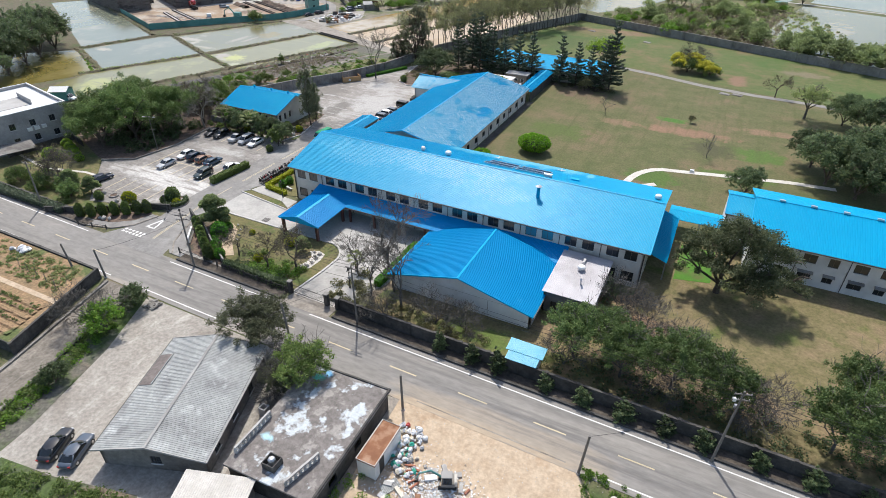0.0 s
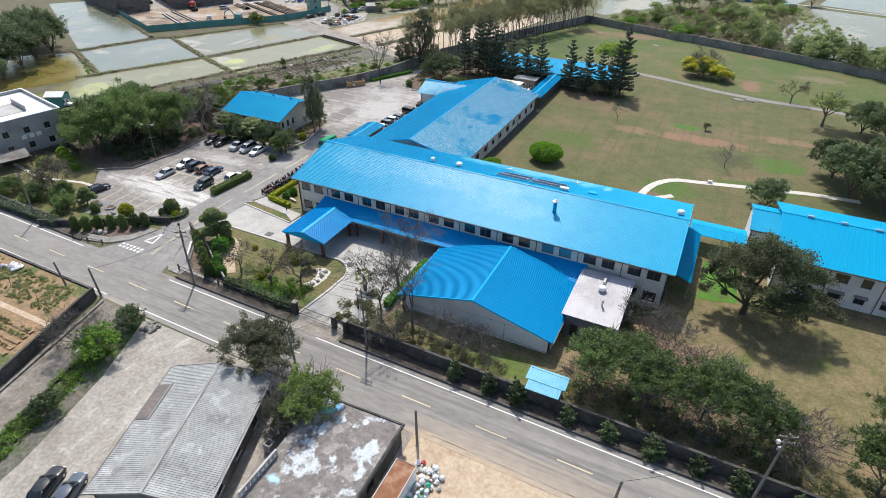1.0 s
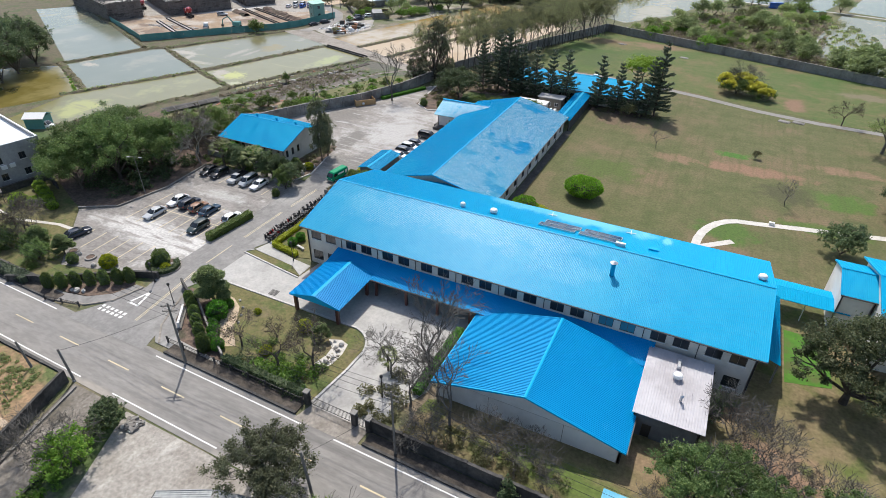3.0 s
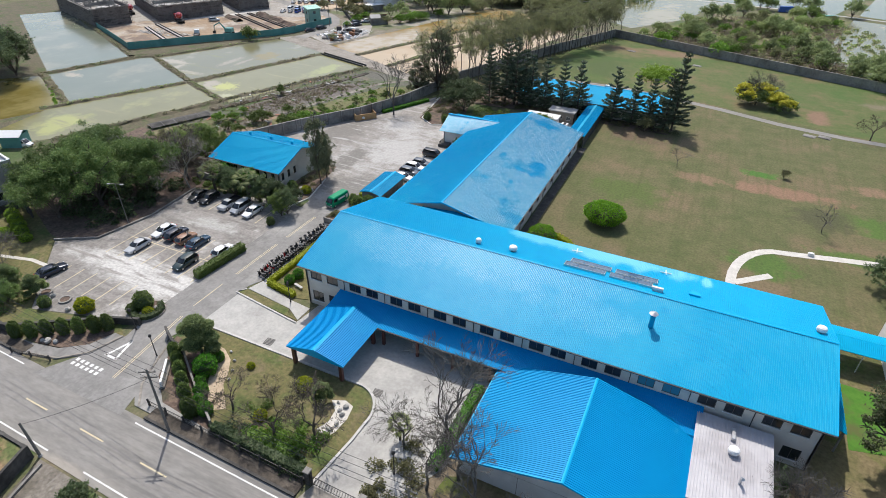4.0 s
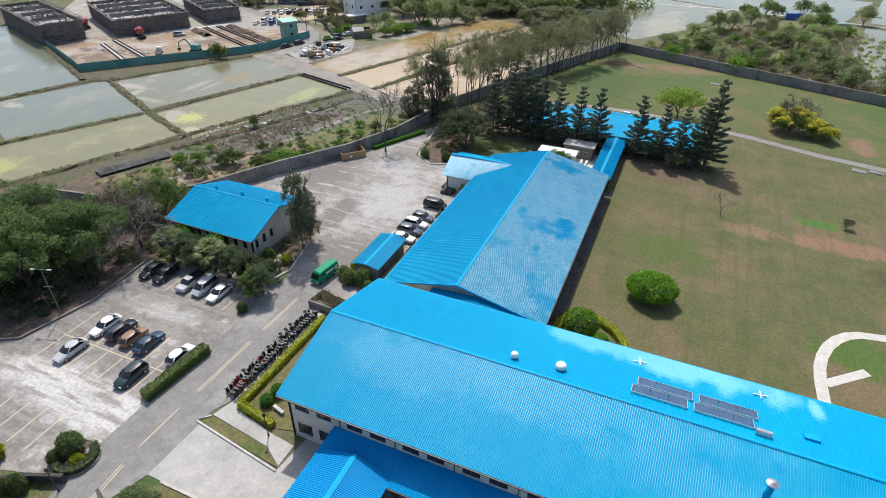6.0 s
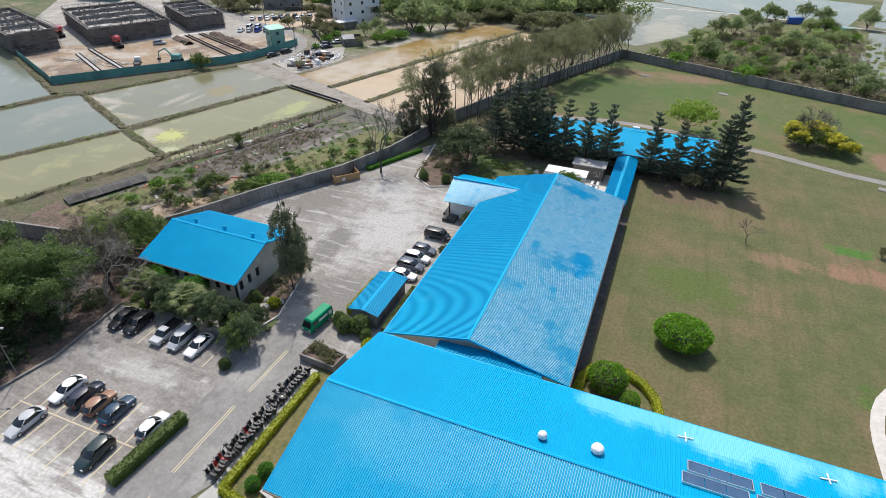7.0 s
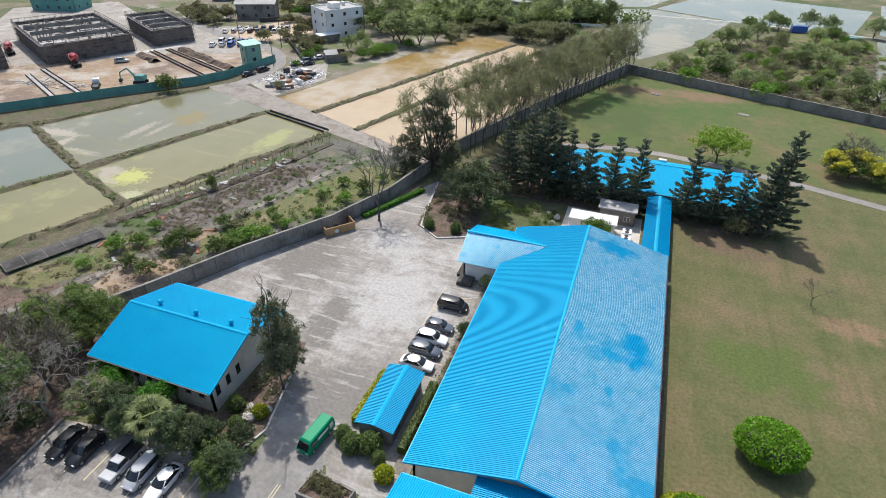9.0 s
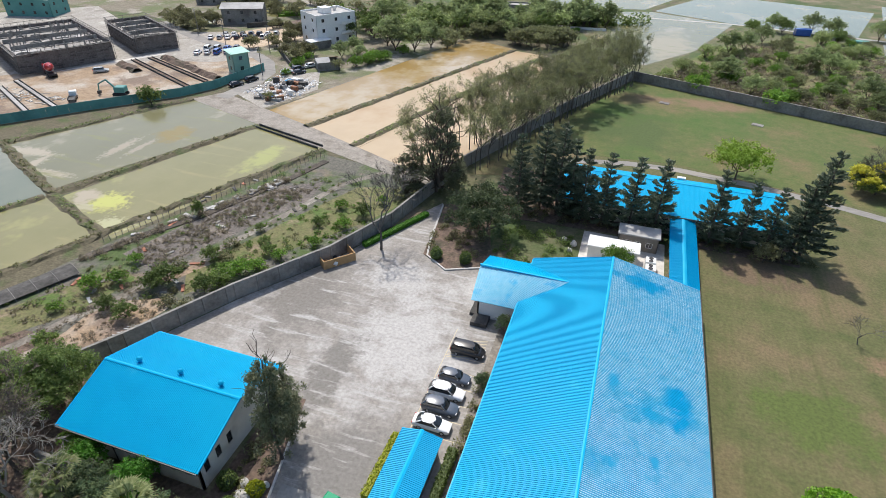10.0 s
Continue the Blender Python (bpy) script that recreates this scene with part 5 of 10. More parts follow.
# porch of the wing
p = thing("wing_porch", pose(-78.6, 140.6, 0), "gabled side porch of the wing with a pale blue roof", "porch")
part("roof", corrugated((-0.2, -0.1, 3.5), (6.4, -0.1, 3.5), (12.6, 6.0, 5.6), (-0.6, 6.0, 5.3)), M_BLUE_P, p)
part("roof", corrugated((7.4, 11.4, 3.7), (-0.4, 11.4, 3.7), (-0.6, 6.0, 5.3), (12.6, 6.0, 5.6)), M_BLUE, p)
for ln, mm, ops in ((5.8, pose(0.6, 0.7, 0), []), (10.0, pose(0.6, 10.7, 0, 0, 0, -90), [(4.0, 0.0, 2.0, 2.3)])):
    ob = part("wall", holed_wall(ln, 3.6, ops), M_WALLW, p)
    ob.matrix_local = mm
part("gable", Geo().add([(0.6, 0.7, 3.6), (0.6, 10.7, 3.6), (0.6, 6.0, 5.2), (0.8, 0.7, 3.6), (0.8, 10.7, 3.6), (0.8, 6.0, 5.2)], [(0, 2, 1), (3, 4, 5), (0, 3, 5, 2), (2, 5, 4, 1)]), M_WALLW, p)
part("ridge_cap", Geo().box(-0.6, 12.4, 5.85, 6.15, 5.55, 5.66), M_BLUE_T, p)
part("step", Geo().slab(0.2, 2.6, -1.6, 0.6, 0, 0.7).slab(-0.5, 0.55, 0.65, 9.5, 0, 0.5), M_DARKW, p)

# staff hut west of the yard
hut = building("staff_hut", pose(-114.0, 104.7, 0), 16.8, 14.2, 4.3, 4.15, 6.75, "cream hut with a bright blue roof and small dark windows", fronts=[(1.2 + 1.95 * i, 1.9, 0.85, 1.6) for i in range(8)],
               rights=[(0.8 + 1.9 * i, 1.8, 0.8, 1.6) for i in range(3)], over=(0.8, 0.7), roofs=(M_BLUE, M_BLUE), sill=False, bars=0)
for x in (3.2, 8.9, 14.3):
    v = thing("roof_turbine", pose(-114 + x, 112.9, 6.5), "small blue turbine ventilator on the hut roof", "ventilator", "hut ventilators")
    part("neck", Geo().tube((0, 0, -0.3), (0, 0, 0.25), 0.2, 0.2, 10), M_BLUE_T, v)
    part("head", Geo().dome((0, 0, 0.45), 0.36, 0.36, 0.3, 4, 12, low=-0.8), M_BLUE, v)

# bicycle shed
s = thing("bicycle_shed", pose(-79.9, 107.3, 0), "narrow shed with a light blue gabled roof among hedges", "shed")
part("roof", corrugated((0, 9.8, 2.7), (0, 0, 2.7), (2.4, 0, 3.2), (2.4, 9.8, 3.2)), M_BLUE_F, s)
part("roof", corrugated((4.8, 0, 2.7), (4.8, 9.8, 2.7), (2.4, 9.8, 3.2), (2.4, 0, 3.2)), M_BLUE_F, s)
part("ridge_cap", Geo().add([(2.15, -0.05, 3.2), (2.4, -0.05, 3.3), (2.65, -0.05, 3.2), (2.15, 9.85, 3.2), (2.4, 9.85, 3.3), (2.65, 9.85, 3.2)], [(0, 1, 4, 3), (1, 2, 5, 4)]), M_BLUE_T, s)
part("wall", Geo().box(0.4, 4.4, 0.3, 0.5, 0, 2.75).box(4.2, 4.4, 0.5, 9.5, 0, 2.7), M_GREYW, s)
for x, y in ((0.4, 3.2), (0.4, 6.4), (0.4, 9.4), (4.3, 9.55)):
    part("post", Geo().tube((x, y, 0), (x, y, 2.75), 0.06, 0.06, 8), M_METAL, s)

# rear link and north hall
s = thing("rear_link", pose(-51.8, 153.6, 0), "covered link with a vivid blue roof behind the wing", "canopy")
part("roof", corrugated((0, 22.0, 2.9), (0, 0, 2.9), (2.2, 0, 3.4), (2.2, 22.0, 3.4)), M_BLUE, s)
part("roof", corrugated((4.4, 0, 2.9), (4.4, 22.0, 2.9), (2.2, 22.0, 3.4), (2.2, 0, 3.4)), M_BLUE, s)
part("ridge_cap", Geo().add([(1.9, -0.05, 3.4), (2.2, -0.05, 3.5), (2.5, -0.05, 3.4), (1.9, 22, 3.4), (2.2, 22, 3.5), (2.5, 22, 3.4)], [(0, 1, 4, 3), (1, 2, 5, 4)]), M_BLUE_F, s)
part("wall", Geo().box(4.0, 4.2, 0.3, 21.5, 0, 2.9), M_DARKW, s)
for y in (1, 8, 15, 21):
    part("post", Geo().tube((0.4, y, 0), (0.4, y, 2.95), 0.07, 0.07, 8), M_METAL, s)
north = building("north_hall", pose(-71.6, 176.2, 0), 39.0, 14.4, 3.7, 3.6, 4.9, "low hall with a vivid blue roof behind the pines", fronts=[(2 + 4 * i, 1.0, 1.6, 1.4) for i in range(9)], over=(0.8, 0.5), roofs=(M_BLUE, M_BLUE), ridge_at=0.72)
v = thing("roof_vent", pose(-49.9, 191.2, 3.7), "white box on the hall's eave", "ventilator")
part("box", Geo().slab(-0.8, 0.8, -0.4, 0.4, -0.1, 0.5), M_WHITEM, v)

# service cabins and coolers
s = thing("portable_cabin", pose(-60.0, 167.4, 0), "brown portable cabin with a white flat roof and windows", "cabin")
cab = surface("cabin_cladding", (0.17, 0.15, 0.12), (0.22, 0.19, 0.155), 1.0, 0.7)
ops = [(0.6, 1.0, 1.6, 0.9), (2.6, 1.0, 1.0, 0.9), (4.6, 0.9, 1.1, 1.0)]
for ln, mm, oo in ((6.6, pose(0, 0, 0), ops), (3.2, pose(6.6, 0, 0, 0, 0, 90), []), (6.6, pose(6.6, 3.2, 0, 0, 0, 180), []), (3.2, pose(0, 3.2, 0, 0, 0, -90), [])):
    ob = part("wall", holed_wall(ln, 2.9, oo, 0.12), cab, s)
    ob.matrix_local = mm
    for x, z, a, b in oo:
        window(s, mm @ pose(x, -0.04, z), a, b, sill=False, frame_mat=M_WHITEM)
part("roof", Geo().slab(-0.2, 6.8, -0.2, 3.4, 2.9, 3.15), M_CONC, s)
s = thing("store_shed", pose(-64.8, 162.0, 0), "small shed with a flat white roof", "shed")
part("wall", Geo().box(0.2, 8.2, 0.2, 3.2, 0, 2.6), M_WALLW, s)
part("roof", Geo().slab(0, 8.5, 0, 3.5, 2.6, 2.8), M_WHITEM, s)
for i in range(2):
    s = thing("cooling_unit", pose(-54.4, 160.2 + 2.2 * i, 0), "white rooftop-style cooling unit with two fans", "cooling unit", "cooling units")
    part("case", Geo().slab(-0.8, 0.8, -0.85, 0.85, 0.1, 1.9), M_WHITEM, s)
    for y in (-0.42, 0.42):
        part("fan", Geo().tube((0, y, 1.9), (0, y, 1.98), 0.36, 0.36, 14), M_BLACKP, s)
    part("feet", Geo().box(-0.7, -0.5, -0.8, 0.8, 0, 0.1).box(0.5, 0.7, -0.8, 0.8, 0, 0.1), M_DARKM, s)

# gate kiosk on the road wall
s = thing("pump_kiosk", pose(-16.6, 52.3, 0), "small white kiosk with a stepped light blue roof", "kiosk")
part("wall", Geo().box(1.2, 4.4, 0.5, 2.8, 0, 2.5), M_WALLW, s)
part("roof", corrugated((0, 0.9, 2.75), (5.0, 0.9, 2.75), (5.0, 3.0, 3.0), (0, 3.0, 3.0), 0.25, 0.03), M_BLUE_P, s)
part("awning", corrugated((0.4, -0.5, 2.45), (4.6, -0.5, 2.45), (4.6, 0.95, 2.7), (0.4, 0.95, 2.7), 0.25, 0.03), M_BLUE_P, s)
part("door", Geo().box(2.4, 3.3, 0.44, 0.5, 0.05, 2.05), M_WHITEM, s)

# workshop south of the road
ang = math.degrees(math.atan2(-16.6, 5.9))
wk = building("workshop", pose(-55.8, 34.7, 0, 0, 0, ang), 16.4, 11.9, 3.1, 3.0, 4.35, "grey rendered workshop with a corrugated grey roof", wall=M_GREYW, roofs=(M_GREYROOF, M_GREYROOF), cap=M_CONC, over=(0.5, 0.6), pitch=0.24, rib=0.03,
              rights=[(5.6, 1.0, 1.2, 1.2)], backs=[(2.0, 0.9, 1.2, 1.3), (6.5, 0.9, 1.2, 1.3), (11, 0.3, 1.3, 2.0)])

# ---- plants ----
def leaf_mesh(name, centres, sizes, mat, rng, flat=0.0, long=1.0, ways=None, broad=0.55):
    """Many small bent leaves at given places."""
    n = len(centres)
    a = rng.normal(size=(n, 3)) if ways is None else ways + 0.35 * rng.normal(size=(n, 3))
    a[:, 2] *= 1 - flat
    a /= np.linalg.norm(a, axis=1)[:, None] + 1e-9
    b = rng.normal(size=(n, 3))
    b[:, 2] *= 1 - flat
    b -= (a * b).sum(1)[:, None] * a
    b /= np.linalg.norm(b, axis=1)[:, None] + 1e-9
    s = np.asarray(sizes)[:, None]
    v = np.stack([centres - a * s * long, centres - b * s * broad, centres + a * s * long, centres + b * s * broad], 1).reshape(-1, 3)
    me = bpy.data.meshes.new(name)
    me.vertices.add(4 * n)
    me.vertices.foreach_set("co", v.astype(np.float32).ravel())
    me.loops.add(4 * n)
    me.loops.foreach_set("vertex_index", np.arange(4 * n, dtype=np.int32))
    me.polygons.add(n)
    me.polygons.foreach_set("loop_start", np.arange(0, 4 * n, 4, dtype=np.int32))
    me.materials.append(mat)
    me.update(calc_edges=True)
    return me


def blob_points(rng, blobs, n, clumps=34, spread=0.115, shell=0.5):
    """Leaf places in clumps over a handful of rounded masses (x, y, z, rx, ry, rz)."""
    blobs = np.array(blobs, float)
    w = blobs[:, 3] * blobs[:, 4] + blobs[:, 3] * blobs[:, 5]
    which = rng.choice(len(blobs), size=clumps * len(blobs), p=w / w.sum())
    d = rng.normal(size=(len(which), 3))
    d /= np.linalg.norm(d, axis=1)[:, None]
    d[:, 2] = np.where(d[:, 2] < -0.5, -d[:, 2] * 0.6, d[:, 2])
    rad = shell + (1 - shell) * rng.random(len(which)) ** 0.5
    rad *= 1 + 0.2 * rng.normal(size=len(which))
    c = blobs[which, :3] + d * rad[:, None] * blobs[which, 3:]
    pick = rng.integers(len(c), size=n)
    off = rng.normal(size=(n, 3)) * spread * blobs[which[pick], 3:]
    return c[pick] + off


def limbs(rng, g, base, top, r, depth, spread=0.55, count=3, tips=None, bend=0.12, shrink=0.62, sides=5, stem=None):
    """A branch that forks again and again; its own length goes into stem where that is given."""
    base, top, r = Vector(base), Vector(top), max(r, 0.02)
    mid = base.lerp(top, 0.5) + Vector(rng.normal(size=3)) * (top - base).length * bend
    n = max(3, sides)
    (stem or g).tube(base, mid, r, r * 0.82, n, False)
    (stem or g).tube(mid, top, r * 0.82, r * 0.62, n, False)
    if depth == 0:
        if tips is not None:
            tips.append(top)
        return
    d = (top - base)
    length = d.length
    d.normalize()
    for k in range(count):
        w = Vector(rng.normal(size=3))
        w = (w - w.dot(d) * d).normalized()
        way = (d + w * (spread + 0.25 * rng.random())).normalized()
        start = base.lerp(top, 1.0 if k == 0 else 0.55 + 0.45 * rng.random())
        limbs(rng, g, start, start + way * length * (shrink + 0.2 * rng.random()), r * 0.55, depth - 1, spread, count, tips, bend, shrink, sides - 1)


def leafy_tree(name, seed, h, r, mat, leaves=6000, size=0.22, trunk=0.22, label="", low=0.28, blobs=None, lean=(0, 0), category="tree", bare=0, flat=0.3, twigs=2):
    """A prototype broadleaf tree at the origin."""
    rng = np.random.default_rng(seed)
    t = thing(name, pose(0, 0, 0), label, category)
    g = Geo()
    if blobs is None:
        blobs = []
        for k in range(7):
            a = 2 * math.pi * k / 6 + rng.uniform(-0.4, 0.4)
            q = 0.0 if k == 6 else rng.uniform(0.42, 0.62)
            z = h * (low + (1 - low) * (0.72 if k == 6 else rng.uniform(0.38, 0.62)))
            s = rng.uniform(0.42, 0.6)
            blobs.append((r * q * math.cos(a) + lean[0], r * q * math.sin(a) + lean[1], z, r * s, r * s, min(h - z, r * s * 0.85)))
    fork = Vector((lean[0] * 0.3, lean[1] * 0.3, h * low * 0.8))
    g.tube((0, 0, -0.2), fork, trunk * 1.25, trunk * 0.85, 8)
    for x, y, z, rx, ry, rz in blobs:
        limbs(rng, g, fork, (x, y, z), trunk * 0.5, twigs, 0.7, 3 if not bare else 4, None, 0.1, 0.26 if not bare else 0.4, 5)
    part("trunk", g, M_BARK if not bare else M_TWIG, t)
    c = blob_points(rng, blobs, leaves)
    c = c[c[:, 2] > 0.25]
    part("crown", leaf_mesh("crown", c, rng.uniform(0.6, 1.25, len(c)) * size, mat, rng, flat), None, t)
    return t


def bare_tree(name, seed, h, label, depth=5, spread=0.55, r=None, count=3, mat=None, stems=1, shrink=0.66, leaves=None):
    rng = np.random.default_rng(seed)
    t = thing(name, pose(0, 0, 0), label, "tree")
    g, stem, tips = Geo(), Geo(), []
    r = r or h * 0.018
    for k in range(stems):
        a = rng.uniform(0, 6.28)
        q = 0.0 if stems == 1 else 0.25
        limbs(rng, g, (0, 0, -0.1), (h * q * math.cos(a), h * q * math.sin(a), h * 0.38), r, depth, spread, count, tips, 0.08, shrink, 6, stem)
    part("trunk", stem, mat or M_TWIG, t)
    part("crown", g, mat or M_TWIG, t)
    if leaves:
        c = np.array([tuple(tips[i]) for i in rng.integers(len(tips), size=leaves[1])]) + rng.normal(size=(leaves[1], 3)) * 0.3
        part("leaves", leaf_mesh("leaves", c, rng.uniform(0.6, 1.2, len(c)) * leaves[2], leaves[0], rng), None, t)
    return t


def pine(name, seed, h, r, label):
    """A tall narrow conifer with whorls of upturned tufted branches."""
    rng = np.random.default_rng(seed)
    t = thing(name, pose(0, 0, 0), label, "tree")
    g = Geo()
    g.tube((0, 0, -0.2), (0, 0, h * 0.98), 0.24, 0.04, 8)
    pts, ways = [], []
    z = h * 0.09
    while z < h * 0.98:
        f = z / h
        ln = r * (1.16 - 1.04 * f ** 1.15) * rng.uniform(0.8, 1.12)
        k = 6 if f < 0.75 else 5
        a0 = rng.uniform(0, 6.28)
        for i in range(k):
            if rng.random() < 0.16:
                continue
            a = a0 + 6.283 * i / k + rng.uniform(-0.25, 0.25)
            l2 = ln * rng.uniform(0.55, 1.25)
            d = np.array([math.cos(a), math.sin(a), 0.06 + 0.35 * f])
            base = np.array([0, 0, z + rng.uniform(-0.15, 0.15)])
            g.tube(base, base + d * l2, 0.05, 0.015, 4, False)
            n = int(36 * l2) + 10
            s = (0.15 + 0.9 * rng.random(n) ** 0.8)[:, None]
            c = base + s * l2 * d
            c[:, 2] += 0.16 * s[:, 0] ** 2 * l2 * 0.6
            side = np.array([-d[1], d[0], 0.0])
            c += rng.normal(size=(n, 1)) * side * 0.24 + rng.normal(size=(n, 3)) * np.array([0.08, 0.08, 0.09])
            pts.append(c)
            ways.append(np.repeat((d + np.array([0, 0, 0.25]))[None], n, 0))
        z += h * rng.uniform(0.052, 0.08)
    part("trunk", g, M_BARK, t)
    c = np.concatenate(pts)
    part("foliage", leaf_mesh("foliage", c, rng.uniform(0.22, 0.42, len(c)), L_PINE, rng, ways=np.concatenate(ways), broad=0.31), None, t)
    return t


def clipped_bush(name, seed, rx, ry, rz, label, mat=None, n=2600, size=0.16, lift=0.0, trunk=0.0):
    """A shorn rounded bush: a leafy skin round a dark twiggy body."""
    rng = np.random.default_rng(seed)
    t = thing(name, pose(0, 0, 0), label, "bush")
    z = lift + rz * 0.75
    part("body", Geo().dome((0, 0, z), rx * 0.86, ry * 0.86, rz * 0.86, 6, 14, 0.05, seed, low=-0.75), M_BARK if trunk else L_DARK, t)
    d = rng.normal(size=(n, 3))
    d /= np.linalg.norm(d, axis=1)[:, None]
    d[:, 2] = np.where(d[:, 2] < -0.72, -d[:, 2], d[:, 2])
    w = 0.93 + 0.07 * np.sin(d[:, 0] * 7 + seed) * np.cos(d[:, 1] * 6) + 0.05 * rng.normal(size=n)
    c = d * w[:, None] * np.array([rx, ry, rz]) + np.array([0, 0, z])
    c = c[c[:, 2] > 0.02]
    part("leaves", leaf_mesh("leaves", c, rng.uniform(0.7, 1.3, len(c)) * size, mat or L_CLIP, rng), None, t)
    if lift:
        part("stem", Geo().tube((0, 0, -0.1), (0, 0, z), 0.12, 0.1, 6), M_BARK, t)
    return t


def hedge(name, path, w, h, mat, label, seed=1, density=55, size=0.13):
    """A clipped hedge along a path on the ground."""
    rng = np.random.default_rng(seed)
    t = thing(name, pose(path[0][0], path[0][1], 0), label, "hedge")
    off = np.array([path[0][0], path[0][1]])
    rel = [(x - off[0], y - off[1]) for x, y in path]
    part("body", Geo().strip(rel, w * 0.86, 0, h * 0.94), mat, t)
    pts = []
    for (xa, ya), (xb, yb) in zip(rel, rel[1:]):
        d = math.hypot(xb - xa, yb - ya)
        n = int(density * d * (w + 2 * h))
        u = rng.random(n)
        s = rng.random(n) * (w + 2 * h)
        side = np.where(s < h, -w / 2, np.where(s > h + w, w / 2, s - h - w / 2))
        z = np.where(s < h, s, np.where(s > h + w, w + 2 * h - s, h))
        nx, ny = -(yb - ya) / d, (xb - xa) / d
        wob = 0.06 * rng.normal(size=(n, 3))
        pts.append(np.stack([xa + (xb - xa) * u + nx * side, ya + (yb - ya) * u + ny * side, z], 1) + wob)
    c = np.concatenate(pts)
    c = c[c[:, 2] > 0.02]
    part("leaves", leaf_mesh("leaves", c, rng.uniform(0.7, 1.3, len(c)) * size, mat, rng), None, t)
    return t


def fan_palm(name, seed, h, label):
    rng = np.random.default_rng(seed)
    t = thing(name, pose(0, 0, 0), label, "palm")
    g = Geo()
    for k in range(8):
        g.tube((0, 0, h * k / 8 - 0.05), (0, 0, h * (k + 1) / 8), 0.24, 0.19, 8)
    part("trunk", g, M_BARK, t)
    f = Geo()
    for k in range(22):
        a = 2.399 * k
        el = radians(70 - 95 * (k / 22) + rng.uniform(-8, 8))
        ln = rng.uniform(0.9, 1.3)
        p0 = Vector((0, 0, h))
        d = Vector((math.cos(a) * math.cos(el), math.sin(a) * math.cos(el), math.sin(el)))
        p1 = p0 + d * ln
        f.tube(p0, p1, 0.03, 0.02, 3, False)
        side = d.cross(Vector((0, 0, 1))).normalized() if abs(d.z) < 0.98 else Vector((1, 0, 0))
        for i in range(11):
            b = radians(-60 + 12 * i)
            q = d * math.cos(b) + side * math.sin(b)
            tip = p1 + q * rng.uniform(0.9, 1.25) + Vector((0, 0, -0.28))
            m = p1 + q * 0.6
            wv = (q.cross(Vector((0, 0, 1)))).normalized() * 0.065
            f.add([p1, m + wv, tip, m - wv], [(0, 1, 2, 3)])
    part("fronds", f, L_PALM, t)
    return t


def place(proto, spots, group="", labels=None):
    """Moves a prototype to the first spot and copies it to the others: (x, y, turn, size) or with a height factor."""
    if group:
        tagged(proto, group=group)
    first = None
    for i, s in enumerate(spots):
        x, y, turn, k = s[:4]
        kz = s[4] if len(s) > 4 else k
        m = pose(x, y, 0.02, 0, 0, turn)
        ob = proto if i == 0 else copy_thing(proto, m)
        ob.matrix_basis = m
        ob.scale = (k, k, kz)
        if labels and labels[i]:
            tagged(ob, labels[i])
    return proto


# great trees west of the car park
place(leafy_tree("shade_tree", 11, 13.5, 8.0, L_SHADE, 34000, 0.185, 0.4, "large dense dark green shade tree beside the car park", low=0.12), [(-124, 84.5, 0, 1.0), (-131.5, 82, 70, 0.88), (-121, 92.5, 150, 0.88), (-131, 90, 220, 0.95), (-127, 77.8, 40, 0.8)], "trees west of the car park")
place(leafy_tree("oak_tree", 5, 13.0, 7.6, L_OAK, 42000, 0.16, 0.45, "broad dark-leaved tree on the lawn beside the dormitory", low=0.16, blobs=[(1.6, 0.4, 9.6, 4.4, 4.2, 3.0), (-2.8, 1.4, 7.0, 3.6, 3.6, 2.6), (5.6, 1.6, 7.0, 3.8, 3.6, 2.6), (1.4, 4.6, 7.0, 4.0, 3.4, 2.6), (-0.6, -3.4, 6.0, 3.6, 3.2, 2.4), (4.4, -3.2, 5.4, 3.6, 3.2, 2.4), (8.4, -1.0, 5.2, 2.6, 2.6, 1.9), (-4.8, -0.8, 5.0, 2.4, 2.4, 1.9)]), [(7.4, 82.6, 0, 1.0)])
place(leafy_tree("lawn_tree", 6, 10.5, 6.2, L_DARK, 13500, 0.232, 0.3, "dense dark green tree at the edge of the lawn", low=0.1), [(25, 133, 0, 1.05), (33, 139, 80, 1.2), (30, 128, 200, 1.0), (40, 131, 140, 1.2), (22.5, 141, 10, 0.85), (36, 168, 60, 0.95), (42, 173, 150, 1.0), (31, 173.5, 250, 0.8), (48, 160, 20, 1.1)], "trees at the lawn's edge")
place(leafy_tree("wall_tree", 7, 9.6, 4.2, L_WALLTREE, 17000, 0.14, 0.16, "green tree with thin brown stems inside the road wall", low=0.2, bare=1), [(-8.8, 58.6, 0, 0.95), (-2.4, 57.6, 60, 0.95), (3.8, 58.4, 130, 1.0), (9.6, 57.2, 210, 0.88), (-5.2, 61.5, 280, 0.8), (21.5, 56.5, 20, 1.05), (27.5, 60, 170, 1.1), (24, 65, 90, 0.85), (34, 56, 300, 1.0)], "trees inside the road wall")
place(leafy_tree("roadside_tree", 8, 7.6, 4.7, L_SLENDER, 26000, 0.13, 0.18, "olive-grey roadside tree with many fine twigs", low=0.2, bare=1), [(-48.2, 41.6, 0, 1.0), (-39.6, 36.2, 120, 0.6)], "roadside trees")
place(leafy_tree("roadside_tree", 9, 7.8, 3.2, L_MID, 11000, 0.135, 0.16, "green-leaved tree beside the old house", low=0.15, bare=1), [(-36.9, 37.4, 0, 1.05)])
place(leafy_tree("lane_tree", 10, 4.8, 2.8, L_BRIGHT, 4500, 0.155, 0.1, "bright green young tree beside the lane", low=0.15), [(-69.0, 34.0, 0, 1.0)])
